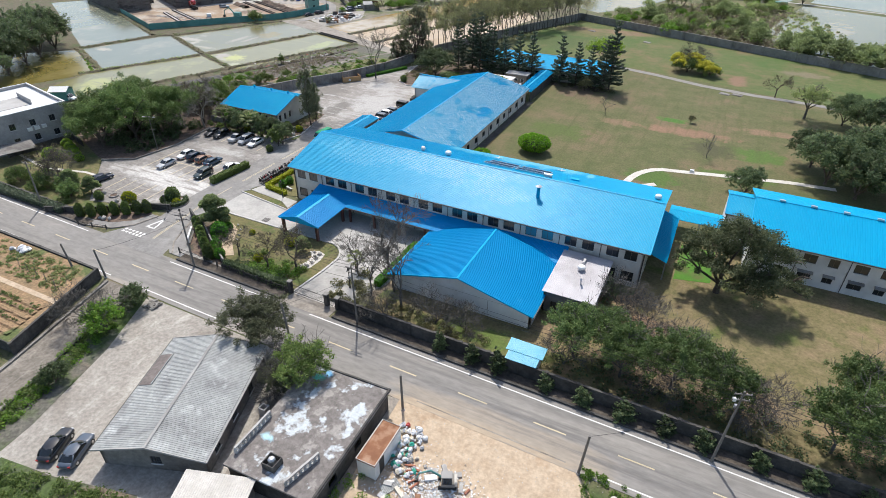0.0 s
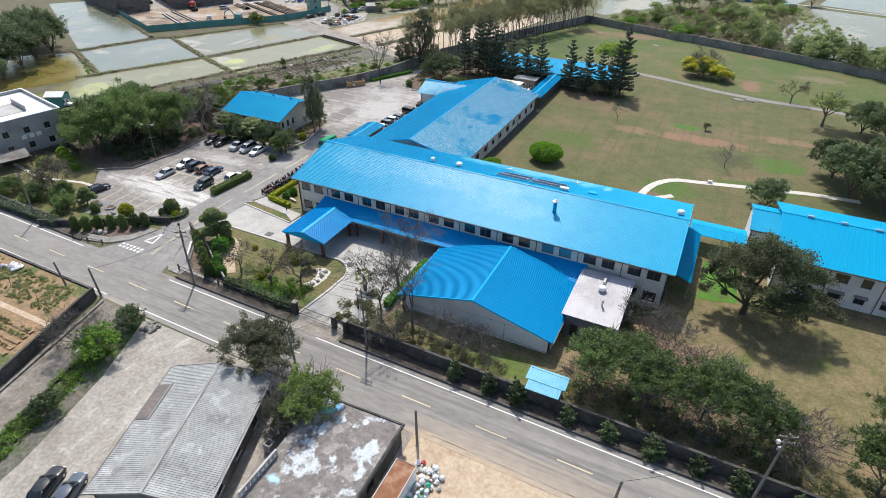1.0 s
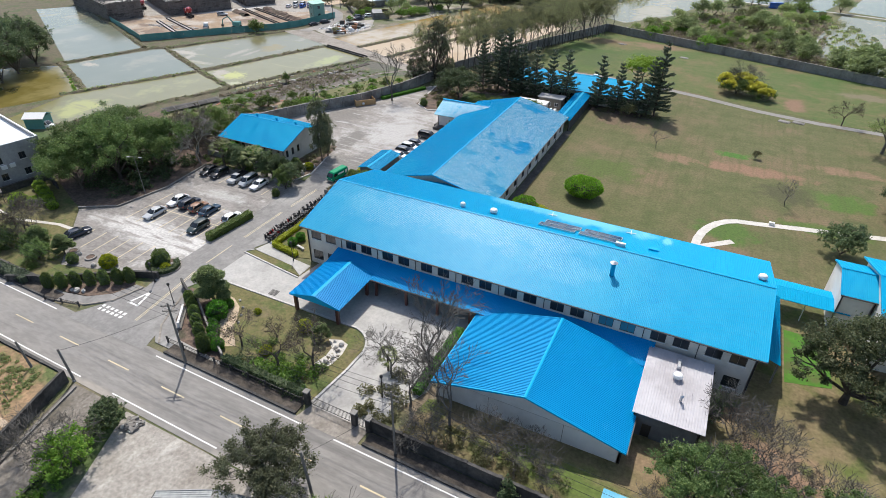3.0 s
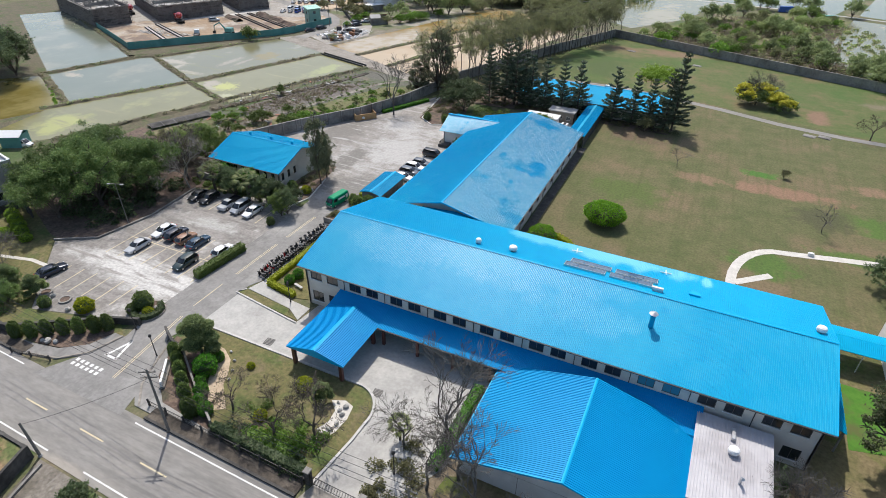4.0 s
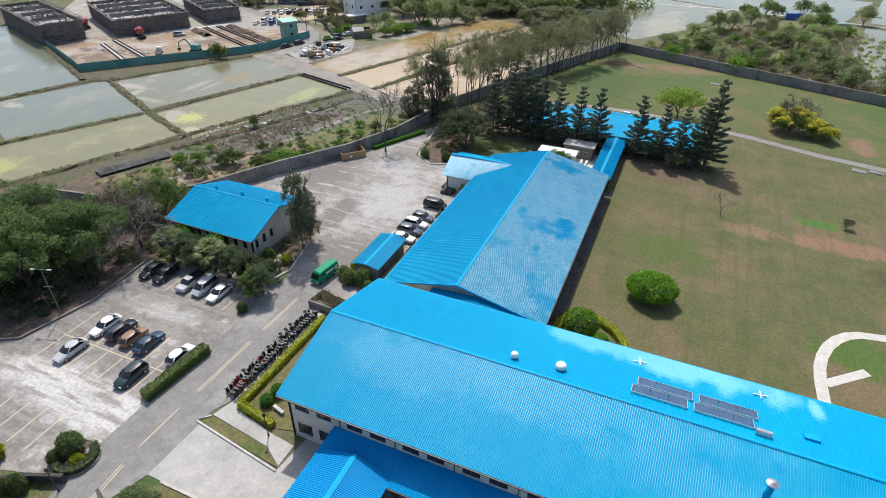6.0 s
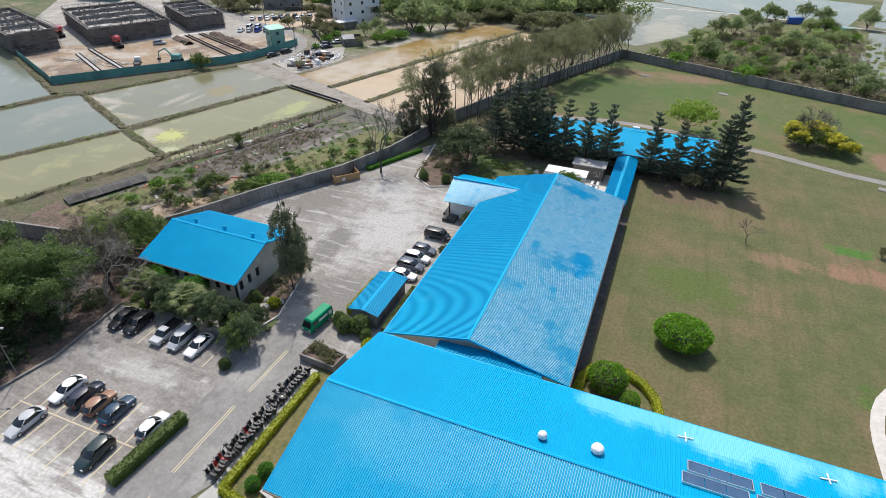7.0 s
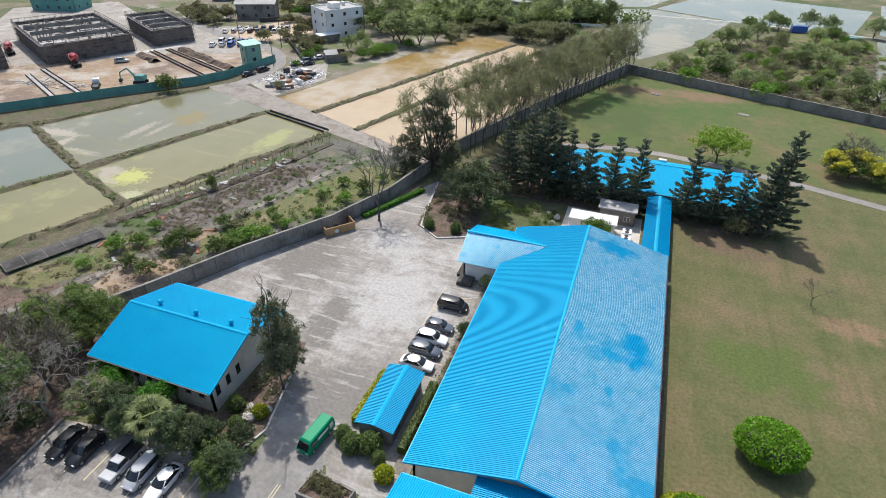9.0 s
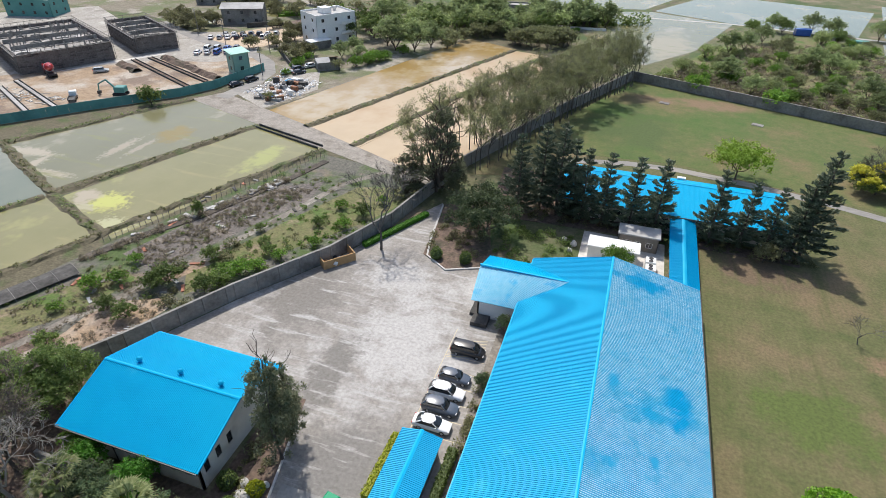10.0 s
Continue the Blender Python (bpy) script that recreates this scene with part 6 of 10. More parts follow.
place(leafy_tree("lane_tree", 12, 3.8, 2.4, L_DARK, 3900, 0.146, 0.1, "dark round shrub at the lane's corner", low=0.05), [(-70.4, 40.0, 0, 1.0), (-66.5, 24.5, 100, 0.8)])
place(leafy_tree("slender_tree", 13, 12.0, 3.0, L_SLENDER, 9000, 0.15, 0.2, "tall slender grey-green tree beside the hut", low=0.08, blobs=[(0, 0, 3.2, 2.2, 2.2, 2.2), (0.4, 0.2, 6.0, 2.4, 2.3, 2.2), (-0.2, -0.2, 8.8, 1.9, 1.9, 2.0), (0.1, 0.1, 11.0, 0.9, 0.9, 1.4)]), [(-91.6, 110.6, 0, 0.95, 1.35), (-92.4, 113.8, 90, 0.75, 0.95)])
place(leafy_tree("plane_tree", 20, 8.5, 5.2, L_PLANE, 17000, 0.165, 0.24, "dense green tree behind the hut", low=0.08), [(-120.6, 108.6, 0, 1.0), (-126.0, 107.0, 100, 0.85)], "dense trees behind the hut")
place(leafy_tree("orange_tree", 24, 4.6, 2.5, L_CLIP, 4200, 0.14, 0.12, "small bright green tree before the hut", low=0.12), [(-110.0, 103.0, 0, 0.9), (-103.4, 102.4, 80, 1.0)], "small green trees")
L_CASUARINA = leafy("grey_green_needles", (0.088, 0.105, 0.062), (0.225, 0.24, 0.14), through=0.5, spread=0.25)
yard_rng = np.random.default_rng(14)
yard_blobs = []
for z, q, k in ((3.0, 4.8, 7), (5.6, 4.6, 7), (8.2, 4.2, 6), (10.8, 3.5, 6), (13.2, 2.6, 5), (15.4, 1.5, 3), (16.6, 0.4, 1)):
    for a in range(k):
        w = 6.283 * a / k + yard_rng.uniform(-0.4, 0.4)
        yard_blobs.append((q * math.cos(w) + 0.04 * z, q * math.sin(w), z + yard_rng.uniform(-0.8, 0.8), yard_rng.uniform(1.3, 2.0), yard_rng.uniform(1.3, 2.0), yard_rng.uniform(1.0, 1.7)))
place(leafy_tree("yard_tree", 14, 17.5, 6.5, L_CASUARINA, 30000, 0.16, 0.32, "tall broad grey-green tree at the yard's far corner", low=0.08, blobs=yard_blobs, twigs=1), [(-96.4, 176.0, 0, 1.0), (-101.5, 172, 70, 0.5)])
place(leafy_tree("yard_tree", 15, 8.2, 6.2, L_DARK, 10500, 0.224, 0.25, "broad dark evergreen on the yard island", low=0.14), [(-82.5, 163.5, 0, 1.0)])
place(leafy_tree("young_tree", 16, 6.4, 4.4, L_BRIGHT, 6300, 0.189, 0.14, "light green rounded tree behind the north hall", low=0.25), [(-59.5, 160.5, 90, 0.62), (-112, 103.6, 10, 0.55)], "light green trees")
place(leafy_tree("young_tree", 19, 7.4, 5.4, L_LIMETREE, 9000, 0.19, 0.16, "broad lime-green rounded tree behind the north hall", low=0.3), [(-38.0, 203.5, 0, 1.15, 1.0)])
place(leafy_tree("garden_tree", 17, 5.6, 2.9, L_MID, 5400, 0.146, 0.14, "dark green rounded tree behind the car park", low=0.08), [(-94.6, 99.8, 60, 0.75), (-90.5, 96.6, 40, 0.85), (-92.0, 98.4, 100, 0.8)], "rounded garden trees")
place(leafy_tree("garden_shrub", 27, 3.8, 2.3, L_SHADE, 5200, 0.115, 0.1, "rounded green garden shrub", low=0.05), [(-114.5, 60.5, 33, 1.0), (-110.5, 58.0, 99, 1.0), (-119, 57.6, 150, 0.9), (-126, 57.5, 20, 1.0)], "rounded garden shrubs")
place(leafy_tree("umbrella_tree", 26, 8.6, 5.6, L_HAZE, 4200, 0.2, 0.3, "spreading pale green tree with an open umbrella crown", low=0.4, bare=1, blobs=[(0, 0, 7.4, 3.4, 3.2, 1.3), (2.9, 0.6, 6.2, 2.8, 2.6, 1.2), (-2.8, -0.4, 6.3, 2.7, 2.7, 1.2), (0.4, 2.6, 6.4, 2.5, 2.4, 1.1), (-0.3, -2.6, 5.9, 2.5, 2.3, 1.1)]), [(22.3, 174.5, 20, 1.0)])
place(leafy_tree("round_tree", 25, 5.8, 3.7, L_DARK, 9000, 0.17, 0.16, "dense grey-green round tree beside the footpath", low=0.05), [(9.8, 120.4, 0, 1.0)])
yel = leafy_tree("flowering_tree", 18, 6.4, 6.0, L_YELLOW, 9500, 0.24, 0.2, "broad green tree with clumps of bright yellow blossom", low=0.12, blobs=[(-3.5, 1.2, 4.0, 2.3, 2.2, 1.6), (-2.2, -2.2, 3.2, 2.0, 1.8, 1.5), (2.6, 0.6, 4.4, 2.3, 2.2, 1.6), (4.3, -1.2, 3.0, 2.2, 2.0, 1.6), (0.4, 2.8, 4.4, 1.8, 1.8, 1.3)])
part("leaves", leaf_mesh("leaves", blob_points(np.random.default_rng(3), [(0, 0, 2.4, 5.4, 4.8, 1.9), (0.4, -1.4, 3.2, 2.4, 2.4, 1.5)], 3800), np.full(3800, 0.26), L_MID, np.random.default_rng(4)), None, yel)
place(yel, [(-11.0, 206.0, 0, 1.0), (-4.0, 204.6, 110, 0.72)], "yellow blossom trees")

# pines before the north hall
PINES = (pine("pine_tree", 21, 16.5, 3.4, "tall dark Norfolk pine with tiered branches"), pine("pine_tree", 22, 13.5, 3.0, "dark Norfolk pine with open tiered branches"))
place(PINES[0], [(-79.2, 173.6, 0, 1.0), (-75.4, 176.5, 40, 1.08), (-72.0, 174.6, 80, 1.16), (-30.0, 175.2, 120, 1.2, 1.22), (-31.8, 174.4, 200, 1.0, 0.98)], "pines before the north hall")
place(PINES[1], [(-67.3, 174.2, 0, 1.1), (-63.4, 174.2, 50, 1.08), (-58.6, 174.2, 100, 1.08), (-54.2, 174.0, 190, 1.1), (-45.0, 174.0, 240, 1.08), (-40.0, 174.2, 300, 0.98), (-35.8, 174.2, 70, 0.95), (-69.8, 176.0, 20, 1.15)], "pines before the north hall")

# bare trees
place(bare_tree("bare_tree", 31, 11.5, "tall leafless tree with a straight stem and fine grey twigs", 6, 0.42, r=0.24, count=3, shrink=0.62), [(-40.9, 63.8, 0, 1.0), (-44.8, 61.2, 200, 0.66), (-34.6, 57.2, 90, 0.95), (-98.2, 152.6, 30, 1.1), (-40.2, 57.6, 300, 0.75), (-37.6, 60.2, 140, 0.8)], "leafless trees")
place(bare_tree("garden_tree", 32, 7.5, "leafless dark-stemmed garden tree with a few leaves", 6, 0.62, r=0.2, shrink=0.6, mat=M_BARK, leaves=(L_OLIVE, 500, 0.12)), [(-66.1, 57.0, 0, 0.8), (-58.9, 55.9, 100, 0.9), (-54.6, 58.0, 220, 1.0), (-62.8, 60.2, 40, 0.5), (-121, 102.5, 60, 1.5), (-117.5, 100, 200, 1.2), (-125, 99, 10, 1.3), (15.2, 190.5, 77, 0.9), (-119, 61.5, 0, 0.9), (-124, 62.5, 120, 0.9)], "leafless garden trees")
place(bare_tree("pale_bare_tree", 37, 11.0, "broad leafless pale grey tree beside the car park", 6, 0.8, r=0.2, shrink=0.64, mat=M_PALETWIG), [(-114.6, 97.4, 0, 1.05), (-124.0, 101.0, 60, 0.8)], "pale bare trees")
place(bare_tree("bare_shrub", 33, 4.2, "spreading leafless shrub with dense pale twigs", 5, 0.8, stems=4, count=3, shrink=0.7), [(-4.8, 70.4, 0, 1.1), (-0.8, 67.6, 90, 1.1), (3.2, 64.4, 200, 1.0), (-40.6, 37.6, 120, 1.0), (-71.8, 33.6, 30, 1.1), (15.0, 57.5, 60, 1.1), (-9.5, 56.6, 0, 0.8), (2.0, 56.4, 150, 0.8), (11.5, 59.0, 200, 0.9), (-28.5, 56.2, 0, 0.9), (-24.0, 57.0, 140, 0.8), (-36.2, 54.6, 70, 0.8), (-120.5, 63.5, 140, 1.1), (-9.6, 209.5, 50, 1.4)], "leafless shrubs")
place(bare_tree("sapling", 34, 4.4, "small crooked leafless sapling on the lawn", 4, 0.7), [(-26.0, 153.4, 0, 1.0), (1.4, 136.0, 120, 1.2), (-33.2, 171.6, 60, 0.9)], "saplings on the lawn")
place(leafy_tree("lawn_shrub", 35, 2.2, 1.0, L_OLIVE, 750, 0.129, 0.05, "small sparse shrub on the lawn", low=0.1), [(-4.5, 157.6, 0, 1.0)])
place(leafy_tree("bronze_shrub", 36, 3.8, 2.3, L_OLIVE, 2850, 0.146, 0.1, "greyish rounded shrub before the pines", low=0.2), [(-36.2, 171.0, 0, 1.0)])

# thin trees along the northwest wall
rng_row = random.Random(4)
ROW = (bare_tree("row_tree", 41, 15.0, "slender tall tree with a straight stem and a thin olive crown", 5, 0.34, r=0.15, count=3, shrink=0.56, leaves=(L_DRY, 1500, 0.16)), bare_tree("row_tree", 42, 14.0, "slender tall tree with sparse olive leaves", 5, 0.36, r=0.15, count=3, shrink=0.56, leaves=(L_DRY, 2000, 0.16)))
spots = ([], [])
for k in range(44):
    f = k / 43
    x, y = (-92.5 + 14.4 * f * 1.85, 187.5 + 43.5 * f * 1.72) if f < 0.54 else (-78.5 + 15 * (f - 0.54) / 0.46, 228.5 + 32 * (f - 0.54) / 0.46)
    if f < 0.54:
        x, y = -91.5 + 14.5 * f / 0.54, 187 + 43 * f / 0.54
    spots[k % 2].append((x + rng_row.uniform(-0.5, 0.5) + 0.6, y + rng_row.uniform(-0.5, 0.5), rng_row.uniform(0, 360), rng_row.uniform(0.85, 1.08)))
OUTER = [(-99.0 + 13.5 * f + rng_row.uniform(-1.5, 1.5), 192 + 42 * f, rng_row.uniform(0, 360), rng_row.uniform(0.85, 1.1)) for f in [i / 13 for i in range(14)]] + [(-83.5 + 17 * f + rng_row.uniform(-1.5, 1.5), 238 + 34 * f, rng_row.uniform(0, 360), rng_row.uniform(0.85, 1.1)) for f in [i / 9 for i in range(10)]]
place(ROW[0], spots[0] + OUTER[::2] + [(-100.5, 178, 0, 0.9), (-104, 185, 40, 0.95), (-97.8, 196, 100, 1.0)], "tree row along the wall")
place(ROW[1], spots[1] + OUTER[1::2] + [(-95.5, 203, 0, 1.0), (-91, 214, 70, 1.05), (-88.5, 224, 20, 1.0), (-84, 236, 100, 1.0), (-77, 249, 160, 1.0), (-70, 268, 0, 1.0), (-62, 272, 200, 1.0)], "tree row along the wall")

# clipped bushes and hedges
place(clipped_bush("dome_bush", 51, 3.8, 3.4, 1.9, "large shorn round green bush on the lawn", L_SHORN, 6500, 0.17, 0.75, 1), [(-35.5, 121.2, 0, 1.0)])
place(clipped_bush("dome_bush", 52, 2.5, 2.3, 1.9, "round clipped bush in a yellow hedge ring", L_SHORN, 3000, 0.15, 0.3, 1), [(-43.7, 109.2, 0, 1.0), (-40.6, 107.2, 60, 0.55)])
hedge("ring_hedge", [(-47.0, 106.4), (-46.8, 109.6), (-45.6, 111.6), (-43.6, 112.3), (-41.2, 112.1), (-39.2, 110.9), (-37.6, 108.8), (-37.0, 106.4), (-37.2, 103.6)], 1.0, 0.85, L_LIME, "low curved yellow-green hedge", 2)
hedge("lot_hedge", [(-89.9, 74.8), (-89.0, 84.6)], 1.3, 1.35, L_MID, "clipped green hedge between car park and drive", 3)
hedge("corner_hedge", [(-78.3, 96.5), (-78.6, 78.7), (-73.1, 77.9)], 0.85, 0.85, L_LIME, "L-shaped yellow-green clipped hedge at the office corner", 4)
hedge("shed_hedge", [(-80.9, 109.0), (-80.7, 117.4)], 0.8, 1.2, L_LIME, "clipped lime hedge beside the bicycle shed", 5)
hedge("shed_hedge", [(-74.1, 107.0), (-74.0, 117.5)], 0.9, 1.3, L_MID, "clipped green hedge behind the bicycle shed", 6)
hedge("drive_hedge", [(-40.6, 60.0), (-40.4, 72.8)], 1.1, 1.2, L_CLIP, "clipped green hedge along the annex", 7)
hedge("yard_hedge", [(-101.4, 152.4), (-97.6, 160.4), (-94.8, 166.4)], 1.0, 0.8, L_CLIP, "low hedge before the boundary wall", 8)
hedge("road_hedge", [(-139, 53.4), (-120, 53.1), (-106, 53.2)], 1.6, 1.3, L_PINE, "dark unclipped hedge along the road", 9, 40, 0.17)
hedge("road_hedge", [(-66.0, 53.7), (-52.8, 53.4)], 1.0, 1.2, L_DARK, "dark hedge along the garden railing", 10, 40, 0.15)
hedge("island_hedge", arc(-90.2, 65.6, 1.95, -120, 75, 10), 0.8, 0.85, L_DARK, "low dark curved hedge round the planted island", 12, 60, 0.12)
hedge("garden_hedge", [(-62.5, 55.0), (-55.0, 54.7)], 1.6, 0.8, L_BRIGHT, "bright green shrubs behind the road hedge", 11, 40, 0.17)
B = clipped_bush("topiary_ball", 53, 1.0, 1.0, 1.05, "clipped green topiary ball", L_CLIP, 1100, 0.11)
place(B, [(-73.4, 60.2, 0, 1.55), (-72.6, 58.3, 30, 0.8), (-71.3, 57.2, 60, 0.95), (-70.2, 55.8, 90, 0.9), (-68.6, 55.2, 120, 0.95), (-75.9, 80.4, 0, 0.85), (-75.6, 82.2, 10, 0.9), (-73.6, 62.6, 40, 0.8), (-74.9, 62.9, 10, 0.9)], "topiary balls")
place(clipped_bush("lime_ball", 61, 1.1, 1.1, 0.95, "bright lime-green clipped ball on the west lawn", L_LIMETREE, 1200, 0.12), [(-127, 70.8, 0, 1.1), (-129.5, 72, 0, 1.1), (-132, 73, 0, 1.1), (-134.5, 74, 0, 1.1), (-124.5, 70, 0, 0.9), (-131.5, 68.0, 0, 1.5), (-128.6, 69.0, 0, 1.2)], "lime balls on the west lawn")
B3 = clipped_bush("topiary_bullet", 59, 0.78, 0.78, 1.5, "tall rounded dark green topiary bush", L_MID, 1400, 0.11)
place(B3, [(-79.2, 60.5, 0, 1.0), (-77.6, 59.5, 30, 0.98), (-75.9, 58.3, 60, 1.02), (-74.3, 57.1, 90, 1.0), (-72.5, 55.8, 120, 1.02), (-69.9, 54.1, 10, 1.2), (-101.9, 53.8, 10, 1.05), (-100.1, 54.8, 0, 1.05), (-98.4, 55.9, 40, 1.05), (-96.6, 57.1, 80, 1.05), (-94.9, 58.2, 120, 1.05), (-93.1, 59.3, 200, 1.1), (-91.9, 60.4, 250, 1.05)], "rounded topiary rows")
B2 = clipped_bush("topiary_ball", 54, 1.15, 1.15, 1.35, "clipped dark bush behind the garden wall", L_MID, 900, 0.13)
place(B2, [(-91.2, 66.0, 0, 1.25), (-91.9, 64.4, 30, 0.7), (-104.6, 59.8, 10, 0.8), (-76.2, 144.0, 0, 0.9), (-79.4, 105.6, 0, 1.1), (-77.4, 106.3, 30, 1.2), (-81.0, 106.6, 70, 0.9), (-76.0, 105.2, 120, 0.75), (-90.2, 93.2, 0, 0.7), (-95.2, 106, 10, 0.9), (-93.4, 103.6, 0, 0.8), (-88.5, 153.5, 0, 0.9), (-83.5, 153.8, 0, 0.9)], "dark clipped bushes")
def cloud_tree(name, seed, pads, label):
    """A garden tree shorn into separate rounded pads on a bent stem."""
    rng = np.random.default_rng(seed)
    t = thing(name, pose(0, 0, 0), label, "tree")
    g = Geo().tube((0, 0, -0.1), (0.1, 0.05, pads[0][2]), 0.2, 0.1, 8)
    for x, y, z, r, h in pads[1:]:
        g.tube((0.05, 0.02, z * 0.7), (x, y, z), 0.09, 0.06, 6)
    part("trunk", g, M_BARK, t)
    for k, (x, y, z, r, h) in enumerate(pads):
        b = part("pad", Geo().dome((x, y, z), r * 0.86, r * 0.86, h * 0.86, 5, 12, 0.06, seed + k, low=-0.6), L_DARK, t)
        n = int(900 * r * r)
        d = rng.normal(size=(n, 3))
        d /= np.linalg.norm(d, axis=1)[:, None]
        d[:, 2] = np.where(d[:, 2] < -0.6, -d[:, 2], d[:, 2])
        c = d * (0.95 + 0.07 * rng.normal(size=(n, 1))) * np.array([r, r, h]) + np.array([x, y, z])
        part("leaves", leaf_mesh("leaves", c, rng.uniform(0.7, 1.3, n) * 0.12, L_FAR, rng), None, b)
    return t


CL = cloud_tree("cloud_tree", 55, [(0, 0, 5.2, 1.35, 0.95), (1.0, 0.9, 4.6, 0.95, 0.6), (-1.0, -0.6, 4.5, 1.0, 0.65), (0.9, -0.9, 4.2, 0.9, 0.6), (1.7, 0.5, 3.2, 1.1, 0.7), (-1.3, 0.6, 3.1, 1.1, 0.7), (0.3, -0.9, 2.5, 1.1, 0.75), (-0.2, 1.3, 2.0, 1.1, 0.7), (2.3, 0.0, 2.2, 1.0, 0.65), (-1.5, -0.7, 1.7, 0.9, 0.65)], "cloud-pruned dark green garden tree with rounded pads")
place(CL, [(-76.4, 62.4, 0, 1.05), (-108.2, 60.8, 60, 0.62), (-57.2, 62.8, 20, 0.5), (-113.5, 60.4, 0, 0.7)], "cloud-pruned trees")
place(clipped_bush("lime_bush", 56, 0.9, 0.9, 0.8, "yellow-green rounded shrub in a garden bed", L_LIME, 800, 0.13), [(-60.4, 63.6, 0, 1.2), (-98.6, 61.8, 0, 1.5), (-89.6, 65.2, 0, 0.9), (-62.2, 57.4, 30, 0.9), (-74.6, 103.6, 0, 1.2), (-92.0, 106.2, 0, 1.1), (-68.9, 63.4, 0, 0.6), (-104, 101, 0, 0.8)], "lime shrubs")
place(leafy_tree("cone_shrub", 57, 3.6, 1.2, L_DARK, 1500, 0.15, 0.07, "dark spiky cone-shaped shrub on the road verge", low=0.05, blobs=[(0, 0, 0.8, 1.0, 1.0, 0.7), (0.15, 0, 1.7, 0.8, 0.8, 0.8), (-0.1, 0.1, 2.7, 0.45, 0.45, 0.9)], category="bush"), [(-25.4, 51.6, 0, 0.95, 1.0), (-20.6, 51.5, 20, 1.05, 0.95), (-16.9, 51.4, 40, 1.1), (-10.4, 51.3, 60, 1.05, 0.75), (-5.6, 51.2, 80, 1.2, 0.75), (-0.6, 51.0, 10, 1.3, 0.8), (4.2, 51.0, 30, 1.1, 0.7), (8.4, 50.8, 50, 1.2, 0.8), (14.2, 50.8, 70, 1.1, 0.7), (19.5, 50.7, 0, 1.2, 0.75), (24.5, 50.7, 0, 1.0, 0.7), (-7.2, 72.0, 0, 0.9, 1.5)], "cone shrubs on the verge")
place(fan_palm("fan_palm", 58, 3.6, "fan palm with spiky grey-green fronds"), [(-109.2, 99.0, 0, 1.3, 1.2), (-100.4, 99.0, 50, 1.4, 1.2), (-96.4, 99.6, 100, 1.0, 0.9), (-45.8, 62.0, 60, 0.75)], "palms behind the car park")
place(leafy_tree("hut_tree", 161, 5.6, 2.9, L_DARK, 7000, 0.15, 0.14, "dense dark green tree among palms behind the car park", low=0.06), [(-103.8, 98.8, 0, 0.85, 1.0), (-97.6, 99.0, 70, 0.9, 1.05), (-94.2, 99.2, 140, 0.85, 1.0), (-90.0, 97.6, 220, 0.8, 0.95), (-106.6, 100.2, 30, 0.85, 0.95), (-91.2, 101.6, 300, 0.6)], "dense trees behind the car park")
one("stone_ring", Geo().dome((0, 0, 0.1), 0.7, 0.7, 0.35, 4, 12, 0.1, 3, low=-0.2), M_KERB, "pale round stone in the bed beside the hut", "stone", "", pose(-93.4, 105.4, 0.03))


# scrub: too many to count
def scrub(name, seed, area, count, r, mat, label, per=90, size=0.25, h=1.0):
    """Loose shrubs scattered over a four-cornered stretch of land."""
    rng = np.random.default_rng(seed)
    a, b, c, d = (np.array(p, float) for p in area)
    out, siz = [], []
    for k in range(count):
        u, v = rng.random(2)
        p = (a * (1 - u) + b * u) * (1 - v) + (d * (1 - u) + c * u) * v
        s = r * rng.uniform(0.45, 1.35)
        q = rng.normal(size=(per, 3))
        q /= np.linalg.norm(q, axis=1)[:, None]
        q *= (rng.random(per) ** 0.4)[:, None] * s * np.array([1, 1, h])
        q[:, 2] = np.abs(q[:, 2]) * 1.15 + 0.05
        out.append(q + np.array([p[0], p[1], 0]))
        siz.append(rng.uniform(0.6, 1.3, per) * size * (0.6 + 0.4 * s / r))
    ob = new(name, leaf_mesh(name, np.concatenate(out), np.concatenate(siz), mat, rng, 0.4))
    return tagged(ob, label, "scrub", kind="stuff")


scrub("allotment_scrub", 61, [(-148, 114), (-116, 131), (-100, 172), (-130, 178)], 90, 0.7, L_MID, "scattered green shrubs and weeds in the allotments", 50, 0.16)
scrub("allotment_weeds", 62, [(-146, 112), (-118, 128), (-101, 170), (-128, 176)], 260, 0.5, L_OLIVE, "low dry weeds in the allotments", 26, 0.13, 0.6)
scrub("allotment_greens", 63, [(-128, 134), (-116, 133), (-102, 162), (-118, 172)], 90, 0.6, L_BRIGHT, "bright vegetable greens", 40, 0.14, 0.5)
scrub("allotment_bushes", 68, [(-135, 118), (-120, 122), (-112, 140), (-128, 150)], 9, 1.3, L_OLIVE, "loose olive bushes behind the boundary wall", 220, 0.18)
scrub("lane_scrub", 71, [(-73, 40), (-70.6, 40.5), (-62.8, 9), (-66, 9)], 150, 0.75, L_MID, "weeds along the lane", 60, 0.14)
scrub("lane_scrub_lime", 72, [(-72, 34), (-69, 36), (-62.8, 9), (-65.5, 9)], 110, 0.6, L_BRIGHT, "bright weeds along the lane", 50, 0.14)
scrub("yard_scrub", 73, [(-60, 14), (-44, 17.3), (-40, 9), (-58, 7)], 260, 0.8, L_MID, "leafy weeds at the yard's edge", 60, 0.14)
scrub("rubble_weeds", 74, [(-28, 30), (-20, 31), (-20, 22), (-30, 22)], 60, 0.55, L_BRIGHT, "weeds among the rubble", 50, 0.12)
